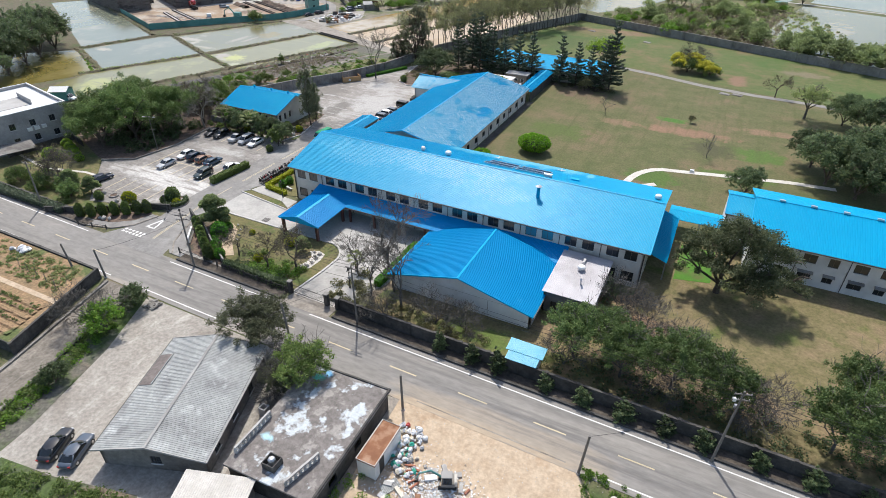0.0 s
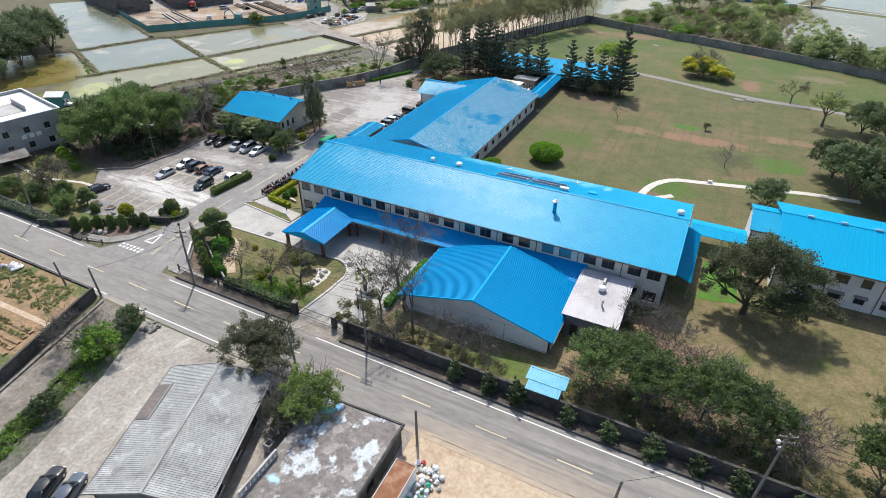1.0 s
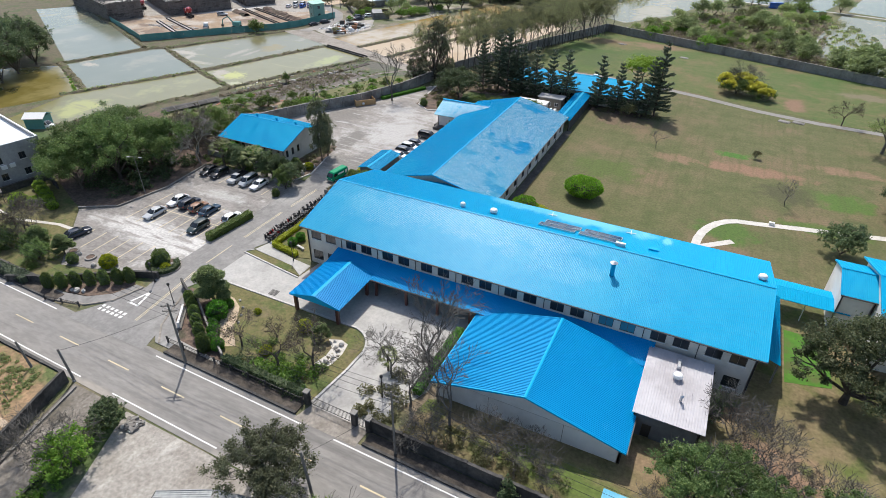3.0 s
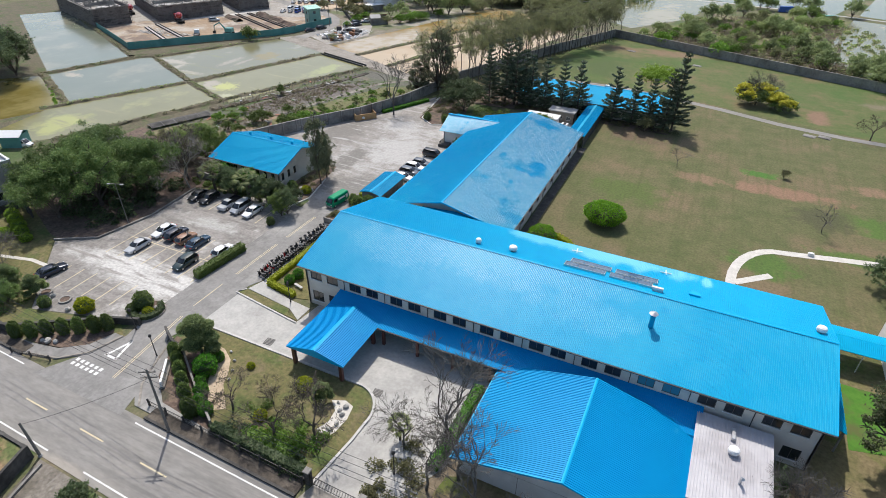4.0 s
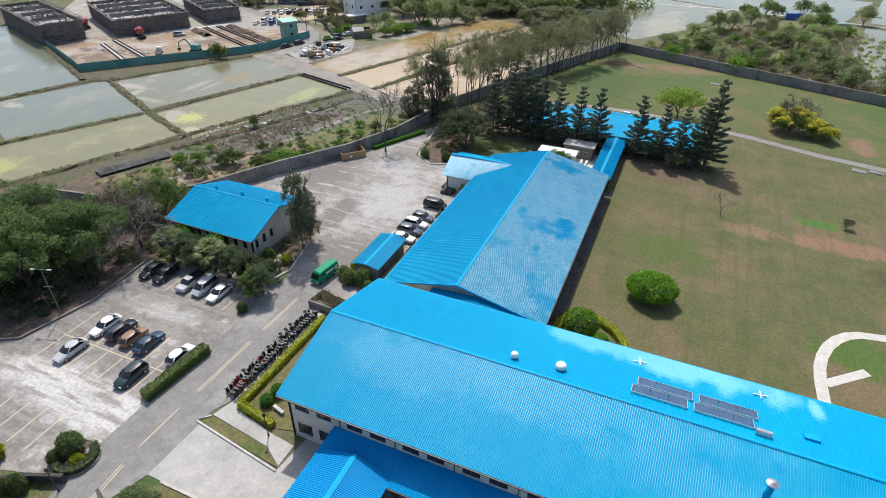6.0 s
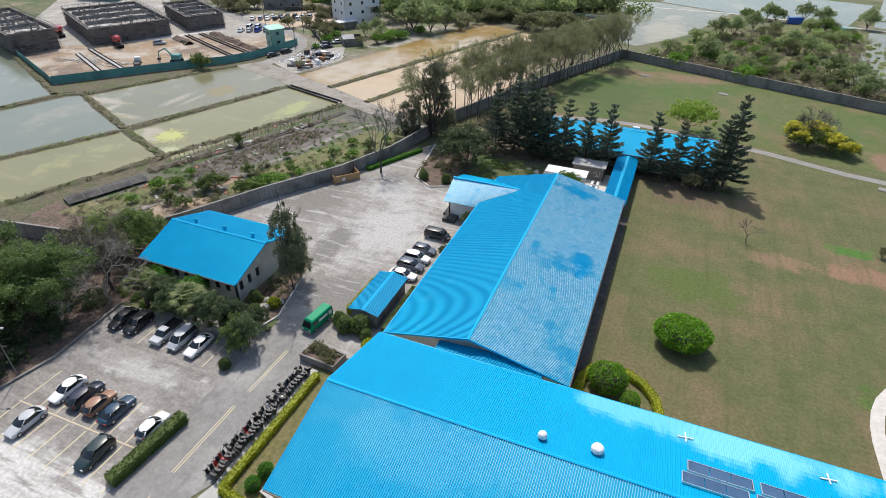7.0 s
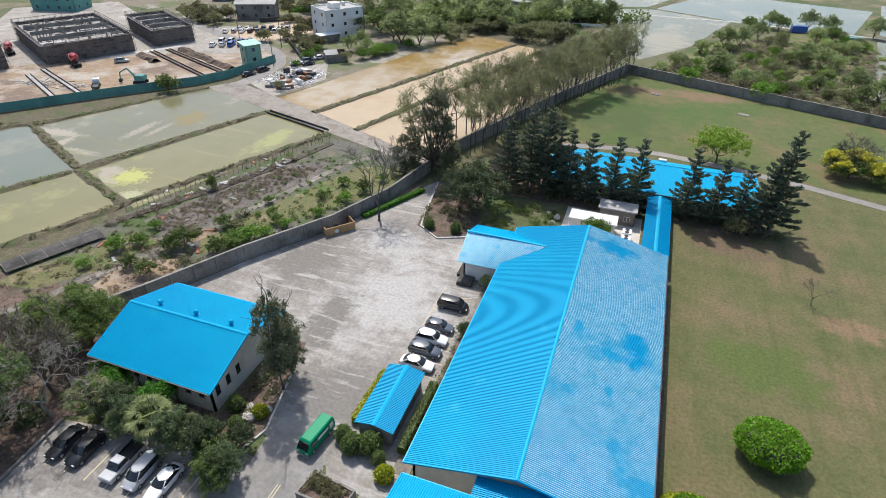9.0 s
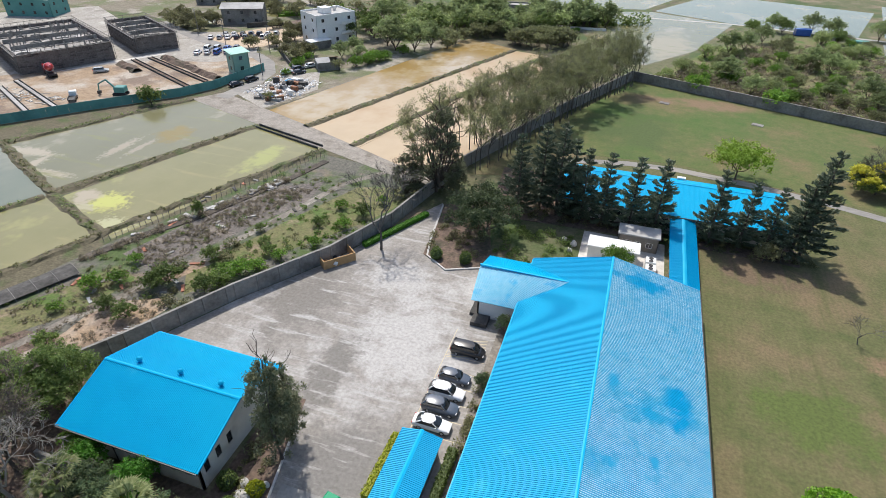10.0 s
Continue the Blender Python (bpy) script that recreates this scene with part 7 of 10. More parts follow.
scrub("verge_weeds", 75, [(-4.5, 42.2), (4, 41.4), (10, 38), (-2, 38.6)], 70, 0.5, L_BRIGHT, "weeds on the verge", 40, 0.12)
for i in range(6):
    y = 26.6 + 1.05 * i
    rz = random.Random(90 + i)
    vs = []
    for k in range(31):
        vs += [(-108 + k * (29.6 - 0.25 * i) / 30, y + o + rz.uniform(-0.07, 0.07), 1.70 + z * rz.uniform(0.6, 1.2)) for o, z in ((-0.42, 0.0), (-0.2, 0.24), (0.2, 0.26), (0.42, 0.0))]
    setting("plot_ridge", Geo().add(vs, [(4 * k + q, 4 * k + 4 + q, 4 * k + 5 + q, 4 * k + 1 + q) for k in range(30) for q in range(3)]), M_PLOT, "hoed ridge of reddish soil", "plot ridge")
    if i in (2, 4, 5):
        scrub("plot_row", 176 + i, [(-106, y - 0.2), (-80, y - 0.2), (-80, y + 0.2), (-106, y + 0.2)], 60, 0.3, L_MID, "row of low vegetables on a ridge", 26, 0.11, 0.6).location.z = 1.85
scrub("far_scrub", 79, [(-330, 300), (-170, 330), (-150, 460), (-330, 430)], 160, 4.0, L_OLIVE, "far belts of scrub and trees", 130, 0.6)
scrub("far_scrub_dark", 80, [(-110, 330), (-75, 345), (-60, 352), (-120, 362)], 45, 4.0, L_MID, "far belt of green trees", 150, 0.55)
scrub("pond_grass", 82, [(-212, 134), (-184, 118), (-183, 116.5), (-211, 132)], 60, 0.5, L_BRIGHT, "grass on the dike", 30, 0.16, 0.5)
scrub("pine_underbrush", 83, [(-84, 171.5), (-53, 172.5), (-53, 175), (-84, 178)], 70, 0.7, L_OLIVE, "dry underbrush beneath the pines", 50, 0.15)
scrub("pine_underbrush", 84, [(-46.5, 172), (-28, 172), (-28, 175), (-46.5, 175)], 50, 0.6, L_OLIVE, "dry underbrush beneath the pines", 50, 0.15)
scrub("garden_shrubs", 96, [(-66, 53.2), (-53, 52.9), (-53, 55.0), (-64, 55.6)], 60, 0.8, L_DARK, "dark wild shrubs along the garden wall", 120, 0.14)
scrub("garden_shrubs", 97, [(-62, 54.5), (-54, 54.2), (-53.5, 58.5), (-60, 58)], 40, 0.8, L_BRIGHT, "bright wild shrubs in the front garden", 110, 0.14)
scrub("garden_shrubs", 85, [(-66, 56.5), (-53, 56), (-53, 59.5), (-64, 60)], 16, 0.75, L_MID, "mixed shrubs in the front garden", 110, 0.15)
scrub("garden_shrubs", 86, [(-48.5, 53.6), (-40.5, 53.4), (-40.5, 61), (-44.5, 63)], 30, 0.9, L_OLIVE, "mixed dry shrubs beside the gate", 110, 0.15)
scrub("wall_shrubs", 87, [(-40, 54), (-24, 53.8), (-18, 57), (-38, 58)], 46, 0.7, L_OLIVE, "dry shrubs inside the road wall", 90, 0.14)
scrub("wall_shrubs", 88, [(-14, 54.5), (38, 53), (38, 58), (-10, 59)], 70, 1.2, L_DARK, "sparse undergrowth inside the road wall", 70, 0.18)
scrub("west_shrubs", 89, [(-139, 55), (-107, 54.8), (-108, 59.5), (-126, 64)], 50, 1.1, L_MID, "mixed shrubs in the west garden", 120, 0.17)
scrub("shade_understory", 90, [(-136, 79), (-115.5, 78.5), (-115.5, 97), (-138, 104)], 100, 1.5, L_DARK, "dark undergrowth beneath the shade trees", 120, 0.24)
scrub("hut_shrubs", 91, [(-119, 98.8), (-96.8, 98.4), (-96.8, 101), (-118, 103.5)], 46, 0.65, L_MID, "shrubs behind the car park", 110, 0.16)
scrub("hut_shrubs", 92, [(-96, 104.5), (-92, 104), (-93, 117), (-95.8, 118)], 36, 0.75, L_OLIVE, "shrubs beside the hut", 90, 0.14)
scrub("island_shrubs", 93, [(-91.5, 156), (-82, 155), (-84, 170), (-92.5, 170)], 50, 0.9, L_OLIVE, "dry shrubs on the yard island", 90, 0.16)
scrub("wing_shrubs", 153, [(-74.1, 117.6), (-72.7, 117.6), (-72.7, 130.4), (-74.1, 130.4)], 26, 0.75, L_OLIVE, "olive shrubs along the wing", 120, 0.12, 1.5)
place(leafy_tree("wing_tree", 154, 3.4, 1.3, L_DARK, 1700, 0.13, 0.06, "small dark tree at the porch corner", low=0.1), [(-73.4, 139.2, 0, 1.0), (-73.6, 128.2, 80, 0.8)], "small trees along the wing")
scrub("yard_garden", 94, [(-80, 155.5), (-66.5, 155), (-67, 168), (-80, 169)], 46, 0.9, L_MID, "rough shrubs behind the wing", 90, 0.16)

# thickets beyond the boundary walls
rt = random.Random(23)


def scattered(area, n, lo, hi):
    """Random spots (x, y, turn, size) over a four-cornered stretch of land."""
    (ax, ay), (bx, by), (cx, cy), (dx, dy) = area
    out = []
    for k in range(n):
        u, v = rt.random(), rt.random()
        out.append(((ax * (1 - u) + bx * u) * (1 - v) + (dx * (1 - u) + cx * u) * v, (ay * (1 - u) + by * u) * (1 - v) + (dy * (1 - u) + cy * u) * v, rt.uniform(0, 360), rt.uniform(lo, hi)))
    return out


patch("thicket_ground", [(-60, 268.6), (60, 225), (100, 212), (60, 262), (8, 292), (26, 346), (-2, 352), (-34, 324)], M_ROUGHGRASS, "rough olive ground beneath the thicket", "ground", 0.03)
T_HAZE = leafy_tree("thicket_tree", 111, 6.0, 3.6, L_HAZE, 1700, 0.26, 0.14, "pale green bushy tree in a thicket", low=0.05, twigs=1)
T_OLIVE = leafy_tree("thicket_tree", 112, 5.2, 3.0, L_DRY, 900, 0.25, 0.12, "dry olive bush with many twigs in a thicket", low=0.05, twigs=1, bare=1)
T_GREEN = leafy_tree("thicket_tree", 113, 5.0, 3.2, L_BRIGHT, 1600, 0.25, 0.12, "bright green bush in a thicket", low=0.04, twigs=1)
T_DARK = leafy_tree("thicket_tree", 114, 8.5, 4.6, L_FAR, 3000, 0.29, 0.2, "tall green tree standing in a thicket", low=0.08, twigs=1)
NEAR = [(-56, 272), (2, 251), (14, 300), (-38, 312)]
FAR = [(-30, 308), (14, 296), (26, 344), (-4, 350)]
EAST = [(4, 250), (118, 210), (122, 220), (12, 262)]
place(T_HAZE, scattered(NEAR, 24, 0.35, 0.9) + scattered(FAR, 9, 0.5, 1.0) + scattered(EAST, 6, 0.7, 1.2) + scattered([(-175, 285), (-110, 300), (-85, 335), (-150, 325)], 26, 0.9, 1.7), "trees in the thicket")
place(T_OLIVE, scattered(NEAR, 28, 0.4, 0.9) + scattered(FAR, 11, 0.5, 0.9) + scattered(EAST, 16, 0.7, 1.1) + scattered([(-135, 282), (-128, 280), (-124, 300), (-134, 302)], 8, 0.7, 1.1) + scattered([(-128, 300), (-92, 291), (-84, 305), (-125, 320)], 40, 0.9, 1.5) + [(-157, 210, 0, 0.6), (-152.6, 243, 0, 0.8)], "trees in the thicket")
place(T_GREEN, scattered(NEAR, 26, 0.35, 0.8) + scattered(FAR, 8, 0.4, 0.8) + [(-24.2, 256.2, 0, 1.15), (-44.6, 263.8, 60, 1.1), (8, 256, 0, 0.7)] + scattered([(-150, 248), (-145, 247), (-138, 272), (-148, 276)], 12, 0.5, 0.85) + scattered([(-166, 231), (-164, 231), (-170, 262), (-174, 262)], 7, 0.4, 0.6), "trees in the thicket")
place(T_DARK, scattered(NEAR, 4, 0.5, 0.8) + [(-35.0, 278.0, 0, 0.95), (-7.0, 301.5, 60, 1.0), (-2.0, 297.0, 10, 0.9), (-31.6, 314.0, 120, 1.0), (-26.0, 320.0, 170, 0.9), (-11.4, 360.0, 40, 0.9), (3.4, 362.5, 80, 1.0), (10.0, 357.0, 130, 0.95), (27.0, 357.0, 200, 1.0), (-18.0, 335.0, 240, 0.9), (2.0, 270.0, 20, 1.0), (8.0, 266.0, 70, 0.9)] + scattered([(18, 239), (118, 206), (120, 213), (20, 246)], 26, 0.75, 1.05) + scattered(EAST, 22, 0.7, 1.1) + [(-145.5, 272.5, 0, 1.35), (-150.5, 277, 60, 1.25), (-138.5, 273.5, 120, 1.35), (-135, 281, 200, 1.1), (-158.7, 256.5, 0, 0.7), (-157, 263, 40, 0.75), (-152.5, 258, 90, 0.6), (-166, 280, 20, 1.0)] + scattered([(-185, 300), (-110, 312), (-70, 345), (-120, 350)], 34, 0.9, 1.5) + scattered([(-300, 330), (-200, 345), (-180, 400), (-300, 400)], 16, 1.0, 1.6), "trees in the thicket")
place(leafy_tree("pond_tree", 115, 12.0, 6.5, L_DARK, 6500, 0.30, 0.3, "tall dense tree on the pond bank", low=0.05), [(-198, 96, 0, 1.0), (-204, 103, 60, 1.1), (-209, 112, 120, 1.15), (-214, 120, 200, 1.2), (-219, 129, 250, 1.2), (-228, 133, 300, 1.2), (-240, 136, 20, 1.1), (-212, 100, 90, 1.1), (-222, 112, 140, 1.2), (-232, 122, 0, 1.2)], "trees on the pond bank")
scrub("thicket_weeds", 116, [(-60, 268), (60, 228), (24, 345), (-36, 322)], 420, 1.3, L_HAZE, "low dry weeds beneath the thicket", 60, 0.28, 0.6)
scrub("thicket_reeds", 118, [(-58, 269), (14, 243), (20, 262), (-46, 284)], 420, 1.3, L_REED, "tall dry brown reeds behind the wall", 50, 0.26, 1.5)
scrub("thicket_reeds", 119, [(-40, 290), (14, 268), (22, 335), (-22, 330)], 360, 1.2, L_REED, "patches of dry brown reeds in the thicket", 50, 0.26, 1.2)
scrub("thicket_grass", 117, [(-58, 270), (50, 236), (24, 342), (-34, 320)], 260, 1.2, L_HAZE, "low green growth beneath the thicket", 60, 0.28, 0.5)
for i, ((xa, ya), (xb, yb)) in enumerate(DIKES):
    q = Vector((-(yb - ya), xb - xa)).normalized() * 0.7
    scrub("dike_grass", 120 + i, [(xa - q.x, ya - q.y), (xb - q.x, yb - q.y), (xb + q.x, yb + q.y), (xa + q.x, ya + q.y)], int(1.6 * math.hypot(xb - xa, yb - ya)), 0.45, (L_OLIVE, L_HAZE, L_OLIVE)[i % 3], "tufts of grass on the dike", 16, 0.16, 0.7)
    bpy.data.objects["dike_grass" if i == 0 else "dike_grass.%03d" % i].location.z = 0.3
scrub("plot_weeds", 140, [(-106, 41.0), (-83, 40.8), (-81.5, 35.5), (-106, 34.6)], 260, 0.4, L_HAZE, "green weeds and vegetables on the plots", 34, 0.12, 0.6).location.z = 1.7
scrub("plot_weeds", 141, [(-90, 24), (-77, 24), (-72.5, 8), (-90, 6)], 160, 0.9, L_MID, "rank weeds below the plots", 60, 0.15, 0.7)

# ---- vehicles ----
def paint(name, c, rough=0.28):
    return surface(name, c, tuple(min(1, v * 1.12 + 0.004) for v in c), 0.8, rough, clear=0.5, local=True)


P_WHITE = paint("white_car_paint", (0.74, 0.74, 0.73))
P_SILVER = paint("silver_car_paint", (0.45, 0.46, 0.47))
P_BLACK = paint("black_car_paint", (0.012, 0.013, 0.016))
P_NAVY = paint("navy_car_paint", (0.012, 0.018, 0.036))
P_TEAL = paint("teal_blue_car_paint", (0.006, 0.038, 0.075))
P_GOLD = paint("copper_car_paint", (0.27, 0.145, 0.085))
P_GREY = paint("grey_blue_car_paint", (0.065, 0.085, 0.115))
P_GREEN = surface("green_van_paint", (0.0, 0.25, 0.115), (0.0, 0.27, 0.125), 0.8, 0.5, spec=0.2, local=True)
P_DGREEN = paint("dark_green_car_paint", (0.012, 0.03, 0.03))
P_RED = paint("red_truck_paint", (0.42, 0.02, 0.02))
P_BLUE = paint("blue_truck_paint", (0.02, 0.10, 0.42))
M_CARGLASS = surface("car_glass", (0.010, 0.013, 0.015), (0.018, 0.022, 0.025), 1.0, 0.05, spec=0.8, local=True)
CAR_SHAPES = {  # length, width, roof height, belt height, hood end, screen top, rear top, rear base
    "sedan": (4.65, 1.8, 1.45, 0.92, 1.35, 2.05, 3.5, 4.15),
    "hatchback": (4.1, 1.72, 1.5, 0.94, 1.2, 1.9, 3.5, 4.0),
    "suv": (4.55, 1.84, 1.68, 1.02, 1.3, 1.95, 3.95, 4.45),
    "minivan": (4.7, 1.82, 1.82, 1.05, 0.85, 1.6, 4.25, 4.6),
}
CARS = {}


def car(shape, colour, x, y, turn, label, group="", z=0.05):
    """A parked car, its nose towards local +x turned by turn degrees."""
    key = (shape, colour.name)
    m = pose(x, y, z, 0, 0, turn)
    if key in CARS:
        return tagged(copy_thing(CARS[key], m), label, group=group)
    L, W, H, belt, hood, s_top, r_top, r_base = CAR_SHAPES[shape]
    t = thing("car", m, label, "car", group)
    CARS[key] = t
    w = W / 2

    def at(d):
        return L / 2 - d

    # body: rounded sections along the length
    half = ((0.0, 0.0), (0.78, 0.0), (0.95, 0.10), (1.0, 0.36), (0.985, 0.62), (0.93, 0.85), (0.80, 0.97), (0.45, 1.02), (0.0, 1.03))
    ring = [(y, z) for y, z in half] + [(-y, z) for y, z in half[-2:0:-1]]
    hb = belt - 0.13
    stations = [(0.0, 0.50, 0.40, 0.60), (0.04, 0.70, 0.30, 0.66), (0.16, 0.86, 0.23, 0.71), (0.45, 0.95, 0.20, hb - 0.04), (hood * 0.62, 0.99, 0.19, hb + 0.03), (hood, 1.0, 0.19, belt), (L * 0.5, 1.0, 0.19, belt + 0.03),
                (r_base - 0.1, 1.0, 0.19, belt + 0.03), (min(r_base + 0.12, L - 0.3), 0.985, 0.20, belt + 0.01), (L - 0.2, 0.92, 0.24, belt - 0.03), (L - 0.05, 0.82, 0.32, belt - 0.10), (L, 0.64, 0.42, belt - 0.2)]
    n = len(ring)
    vs, fs = [], []
    for d, k, zl, zt in stations:
        vs += [(at(d), w * k * y, zl + (zt - zl) * z) for y, z in ring]
    for i in range(len(stations) - 1):
        fs += [(i * n + q, (i + 1) * n + q, (i + 1) * n + (q + 1) % n, i * n + (q + 1) % n) for q in range(n)]
    fs += [tuple(range(n)), tuple(range(len(vs) - 1, len(vs) - n - 1, -1))]
    part("body", Geo().add(vs, fs), colour, t, smooth=True)
    wb, wr = w * 0.89, w * 0.73
    zr = H - 0.09

    def screen(name, d0, d1, bow):
        """A bowed pane across the car from the belt up to the roof."""
        v, f = [], []
        for d, ww, z in ((d0, wb * 0.94, belt), (d0 + (d1 - d0) * 0.55, (wb * 0.45 + wr * 0.55), belt + (zr - belt) * 0.6), (d1, wr * 0.96, zr)):
            v += [(at(d) + bow * (1 - u * u), ww * u, z) for u in (-1, -0.5, 0, 0.5, 1)]
        for i in range(2):
            f += [(i * 5 + q, i * 5 + q + 1, i * 5 + q + 6, i * 5 + q + 5) for q in range(4)]
        k = len(v)
        v += [(x - math.copysign(0.05, bow), y, z) for x, y, z in v]
        f += [tuple(q + k for q in p[::-1]) for p in f[:8]] + [(0, k, k + 4, 4), (10, 14, k + 14, k + 10)]
        part(name, Geo().add(v, f), M_CARGLASS, t, smooth=True)

    screen("windscreen", hood, s_top, 0.14)
    screen("rear_window", r_base, r_top, -0.12)
    for sy in (-1, 1):
        q = [(at(hood + 0.12), sy * wb, belt), (at(r_base - 0.1), sy * wb, belt + 0.02), (at(r_base - 0.1 + (r_top - r_base) * 0.55), sy * (wb * 0.48 + wr * 0.52), belt + (zr - belt) * 0.6), (at(r_top - 0.02), sy * wr, zr), (at(s_top + 0.02), sy * wr, zr), (at(hood + 0.12 + (s_top - hood) * 0.55), sy * (wb * 0.48 + wr * 0.52), belt + (zr - belt) * 0.6)]
        part("side_window", Geo().add(q + [(x, y - sy * 0.05, z) for x, y, z in q], [(0, 1, 2, 3, 4, 5), (11, 10, 9, 8, 7, 6), (0, 6, 7, 1), (3, 9, 10, 4), (1, 7, 8, 2), (2, 8, 9, 3), (4, 10, 11, 5), (5, 11, 6, 0)]), M_CARGLASS, t)
        part("pillar", Geo().pipe([(at(hood), sy * wb * 0.96, belt), (at(hood + (s_top - hood) * 0.55), sy * (wb * 0.47 + wr * 0.53), belt + (zr - belt) * 0.6), (at(s_top), sy * wr, zr)], 0.05, 5), colour, t, smooth=True)
        part("pillar", Geo().pipe([(at(r_base), sy * wb * 0.96, belt), (at(r_base + (r_top - r_base) * 0.55), sy * (wb * 0.47 + wr * 0.53), belt + (zr - belt) * 0.6), (at(r_top), sy * wr, zr)], 0.085, 5), colour, t, smooth=True)
    v, f = [], []
    for d, z, ww in ((s_top - 0.06, zr - 0.01, 0.97), (s_top + 0.25, H - 0.03, 1.0), ((s_top + r_top) / 2, H, 1.02), (r_top - 0.25, H - 0.03, 1.0), (r_top + 0.08, zr - 0.02, 0.97)):
        v += [(at(d) + (0.13 * (1 - u * u) if d < s_top else (-0.11 * (1 - u * u) if d > r_top else 0)), wr * 1.05 * ww * u, z - 0.075 * u * u) for u in (-1, -0.6, 0, 0.6, 1)]
    for i in range(4):
        f += [(i * 5 + q, i * 5 + q + 1, i * 5 + q + 6, i * 5 + q + 5) for q in range(4)]
    k = len(v)
    f += [tuple(q + k for q in p[::-1]) for p in f] + [(0, k, k + 4, 4), (20, 24, k + 24, k + 20), (0, 20, k + 20, k), (4, k + 4, k + 24, 24)]
    v += [(x, y, z - 0.05) for x, y, z in v]
    part("roof", Geo().add(v, f), colour, t, smooth=True)
    for d in (L * 0.19, L * 0.8):
        for sy in (-1, 1):
            y0 = sy * (w - 0.1)
            ty = part("tyre", Geo().tube((at(d), y0 - 0.1, 0.31), (at(d), y0 + 0.1, 0.31), 0.31, 0.31, 14), M_RUBBER, t)
            part("rim", Geo().tube((at(d), y0 + sy * 0.09, 0.31), (at(d), y0 + sy * 0.115, 0.31), 0.2, 0.19, 10), M_METAL, ty)
    for sy in (-1, 1):
        part("headlight", Geo().box(at(0.16), at(0.05), sy * w * 0.64 - 0.16, sy * w * 0.64 + 0.16, 0.58, 0.7), M_LAMP, t)
        part("tail_light", Geo().box(at(L + 0.01), at(L - 0.14), sy * w * 0.66 - 0.14, sy * w * 0.66 + 0.14, belt - 0.3, belt - 0.12), M_RED, t)
        part("mirror", Geo().box(at(hood + 0.32), at(hood + 0.2), sy * (w + 0.02) - 0.08, sy * (w + 0.02) + 0.08, belt, belt + 0.13), colour, t)
    part("front_grille", Geo().box(at(0.03), at(-0.01), -0.4, 0.4, 0.42, 0.56), M_BLACKP, t)
    return t


for shape, col, x, y, turn, lab in (
        ("sedan", P_WHITE, -105.2, 82.4, -92, "white saloon parked nose to the bay line"), ("suv", P_NAVY, -102.4, 82.6, 90, "navy sport utility car in a parking bay"),
        ("hatchback", P_GOLD, -99.8, 82.3, 90, "copper-coloured hatchback in a parking bay"), ("sedan", P_TEAL, -97.0, 82.3, 90, "teal-blue saloon in a parking bay"),
        ("hatchback", P_WHITE, -91.3, 82.2, 90, "white hatchback beside the clipped hedge"), ("sedan", P_SILVER, -105.3, 76.9, -90, "silver saloon parked in the car park"),
        ("suv", P_DGREEN, -94.3, 76.8, -90, "dark green sport utility car near the hedge"), ("sedan", P_NAVY, -111.6, 65.7, 80, "navy saloon alone at the car park's edge"),
        ("sedan", P_BLACK, -109.7, 95.0, -90, "black saloon in the palms' shade"), ("suv", P_BLACK, -106.9, 95.0, -90, "black sport utility car in the palms' shade"),
        ("minivan", P_SILVER, -98.9, 95.0, -90, "silver minivan in the far row"), ("sedan", P_WHITE, -95.9, 94.8, -90, "white saloon in the far row")):
    car(shape, col, x, y, turn, lab, "cars in the car park")
for shape, col, x, y, turn, lab in (
        ("minivan", P_BLACK, -77.0, 133.4, 0, "black minivan parked beside the wing"), ("hatchback", P_GREY, -77.2, 128.2, 0, "grey-blue hatchback parked beside the wing"),
        ("suv", P_WHITE, -77.4, 125.5, 0, "white sport utility car beside the wing"), ("suv", P_GREY, -77.4, 123.0, 0, "grey-blue sport utility car beside the wing"), ("sedan", P_WHITE, -77.5, 120.3, 0, "white saloon behind the bicycle shed")):
    car(shape, col, x, y, turn, lab, "cars beside the wing", 0.045)
car("sedan", P_BLACK, -57.0, 18.2, 112, "black saloon parked beside the workshop", "cars by the workshop", 0.03)
car("sedan", P_GREY, -54.2, 18.7, 112, "grey-blue saloon parked beside the workshop", "cars by the workshop", 0.03)
# pickup
t = thing("pickup_truck", pose(-101.8, 95.1, 0.05, 0, 0, -90), "silver pickup truck with an open cargo bed", "car", "cars in the car park")
part("body", Geo().slab(-2.5, 2.45, -0.86, 0.86, 0.3, 0.9, 0.08).slab(-0.3, 1.3, -0.78, 0.78, 0.9, 0.98, 0.02), P_SILVER, t)
part("cargo_bed", Geo().box(-2.45, -0.35, -0.84, -0.76, 0.9, 1.15).box(-2.45, -0.35, 0.76, 0.84, 0.9, 1.15).box(-2.45, -2.37, -0.76, 0.76, 0.9, 1.15).box(-2.37, -0.35, -0.76, 0.76, 0.9, 0.93), M_BLACKP, t)
part("cabin_glass", Geo().add([(-0.3, -0.75, 0.96), (1.35, -0.75, 0.96), (1.35, 0.75, 0.96), (-0.3, 0.75, 0.96), (-0.15, -0.62, 1.5), (0.75, -0.62, 1.5), (0.75, 0.62, 1.5), (-0.15, 0.62, 1.5)], [(0, 1, 5, 4), (1, 2, 6, 5), (2, 3, 7, 6), (3, 0, 4, 7)]), M_CARGLASS, t)
part("roof", Geo().slab(-0.18, 0.78, -0.64, 0.64, 1.48, 1.58, 0.04), P_SILVER, t)
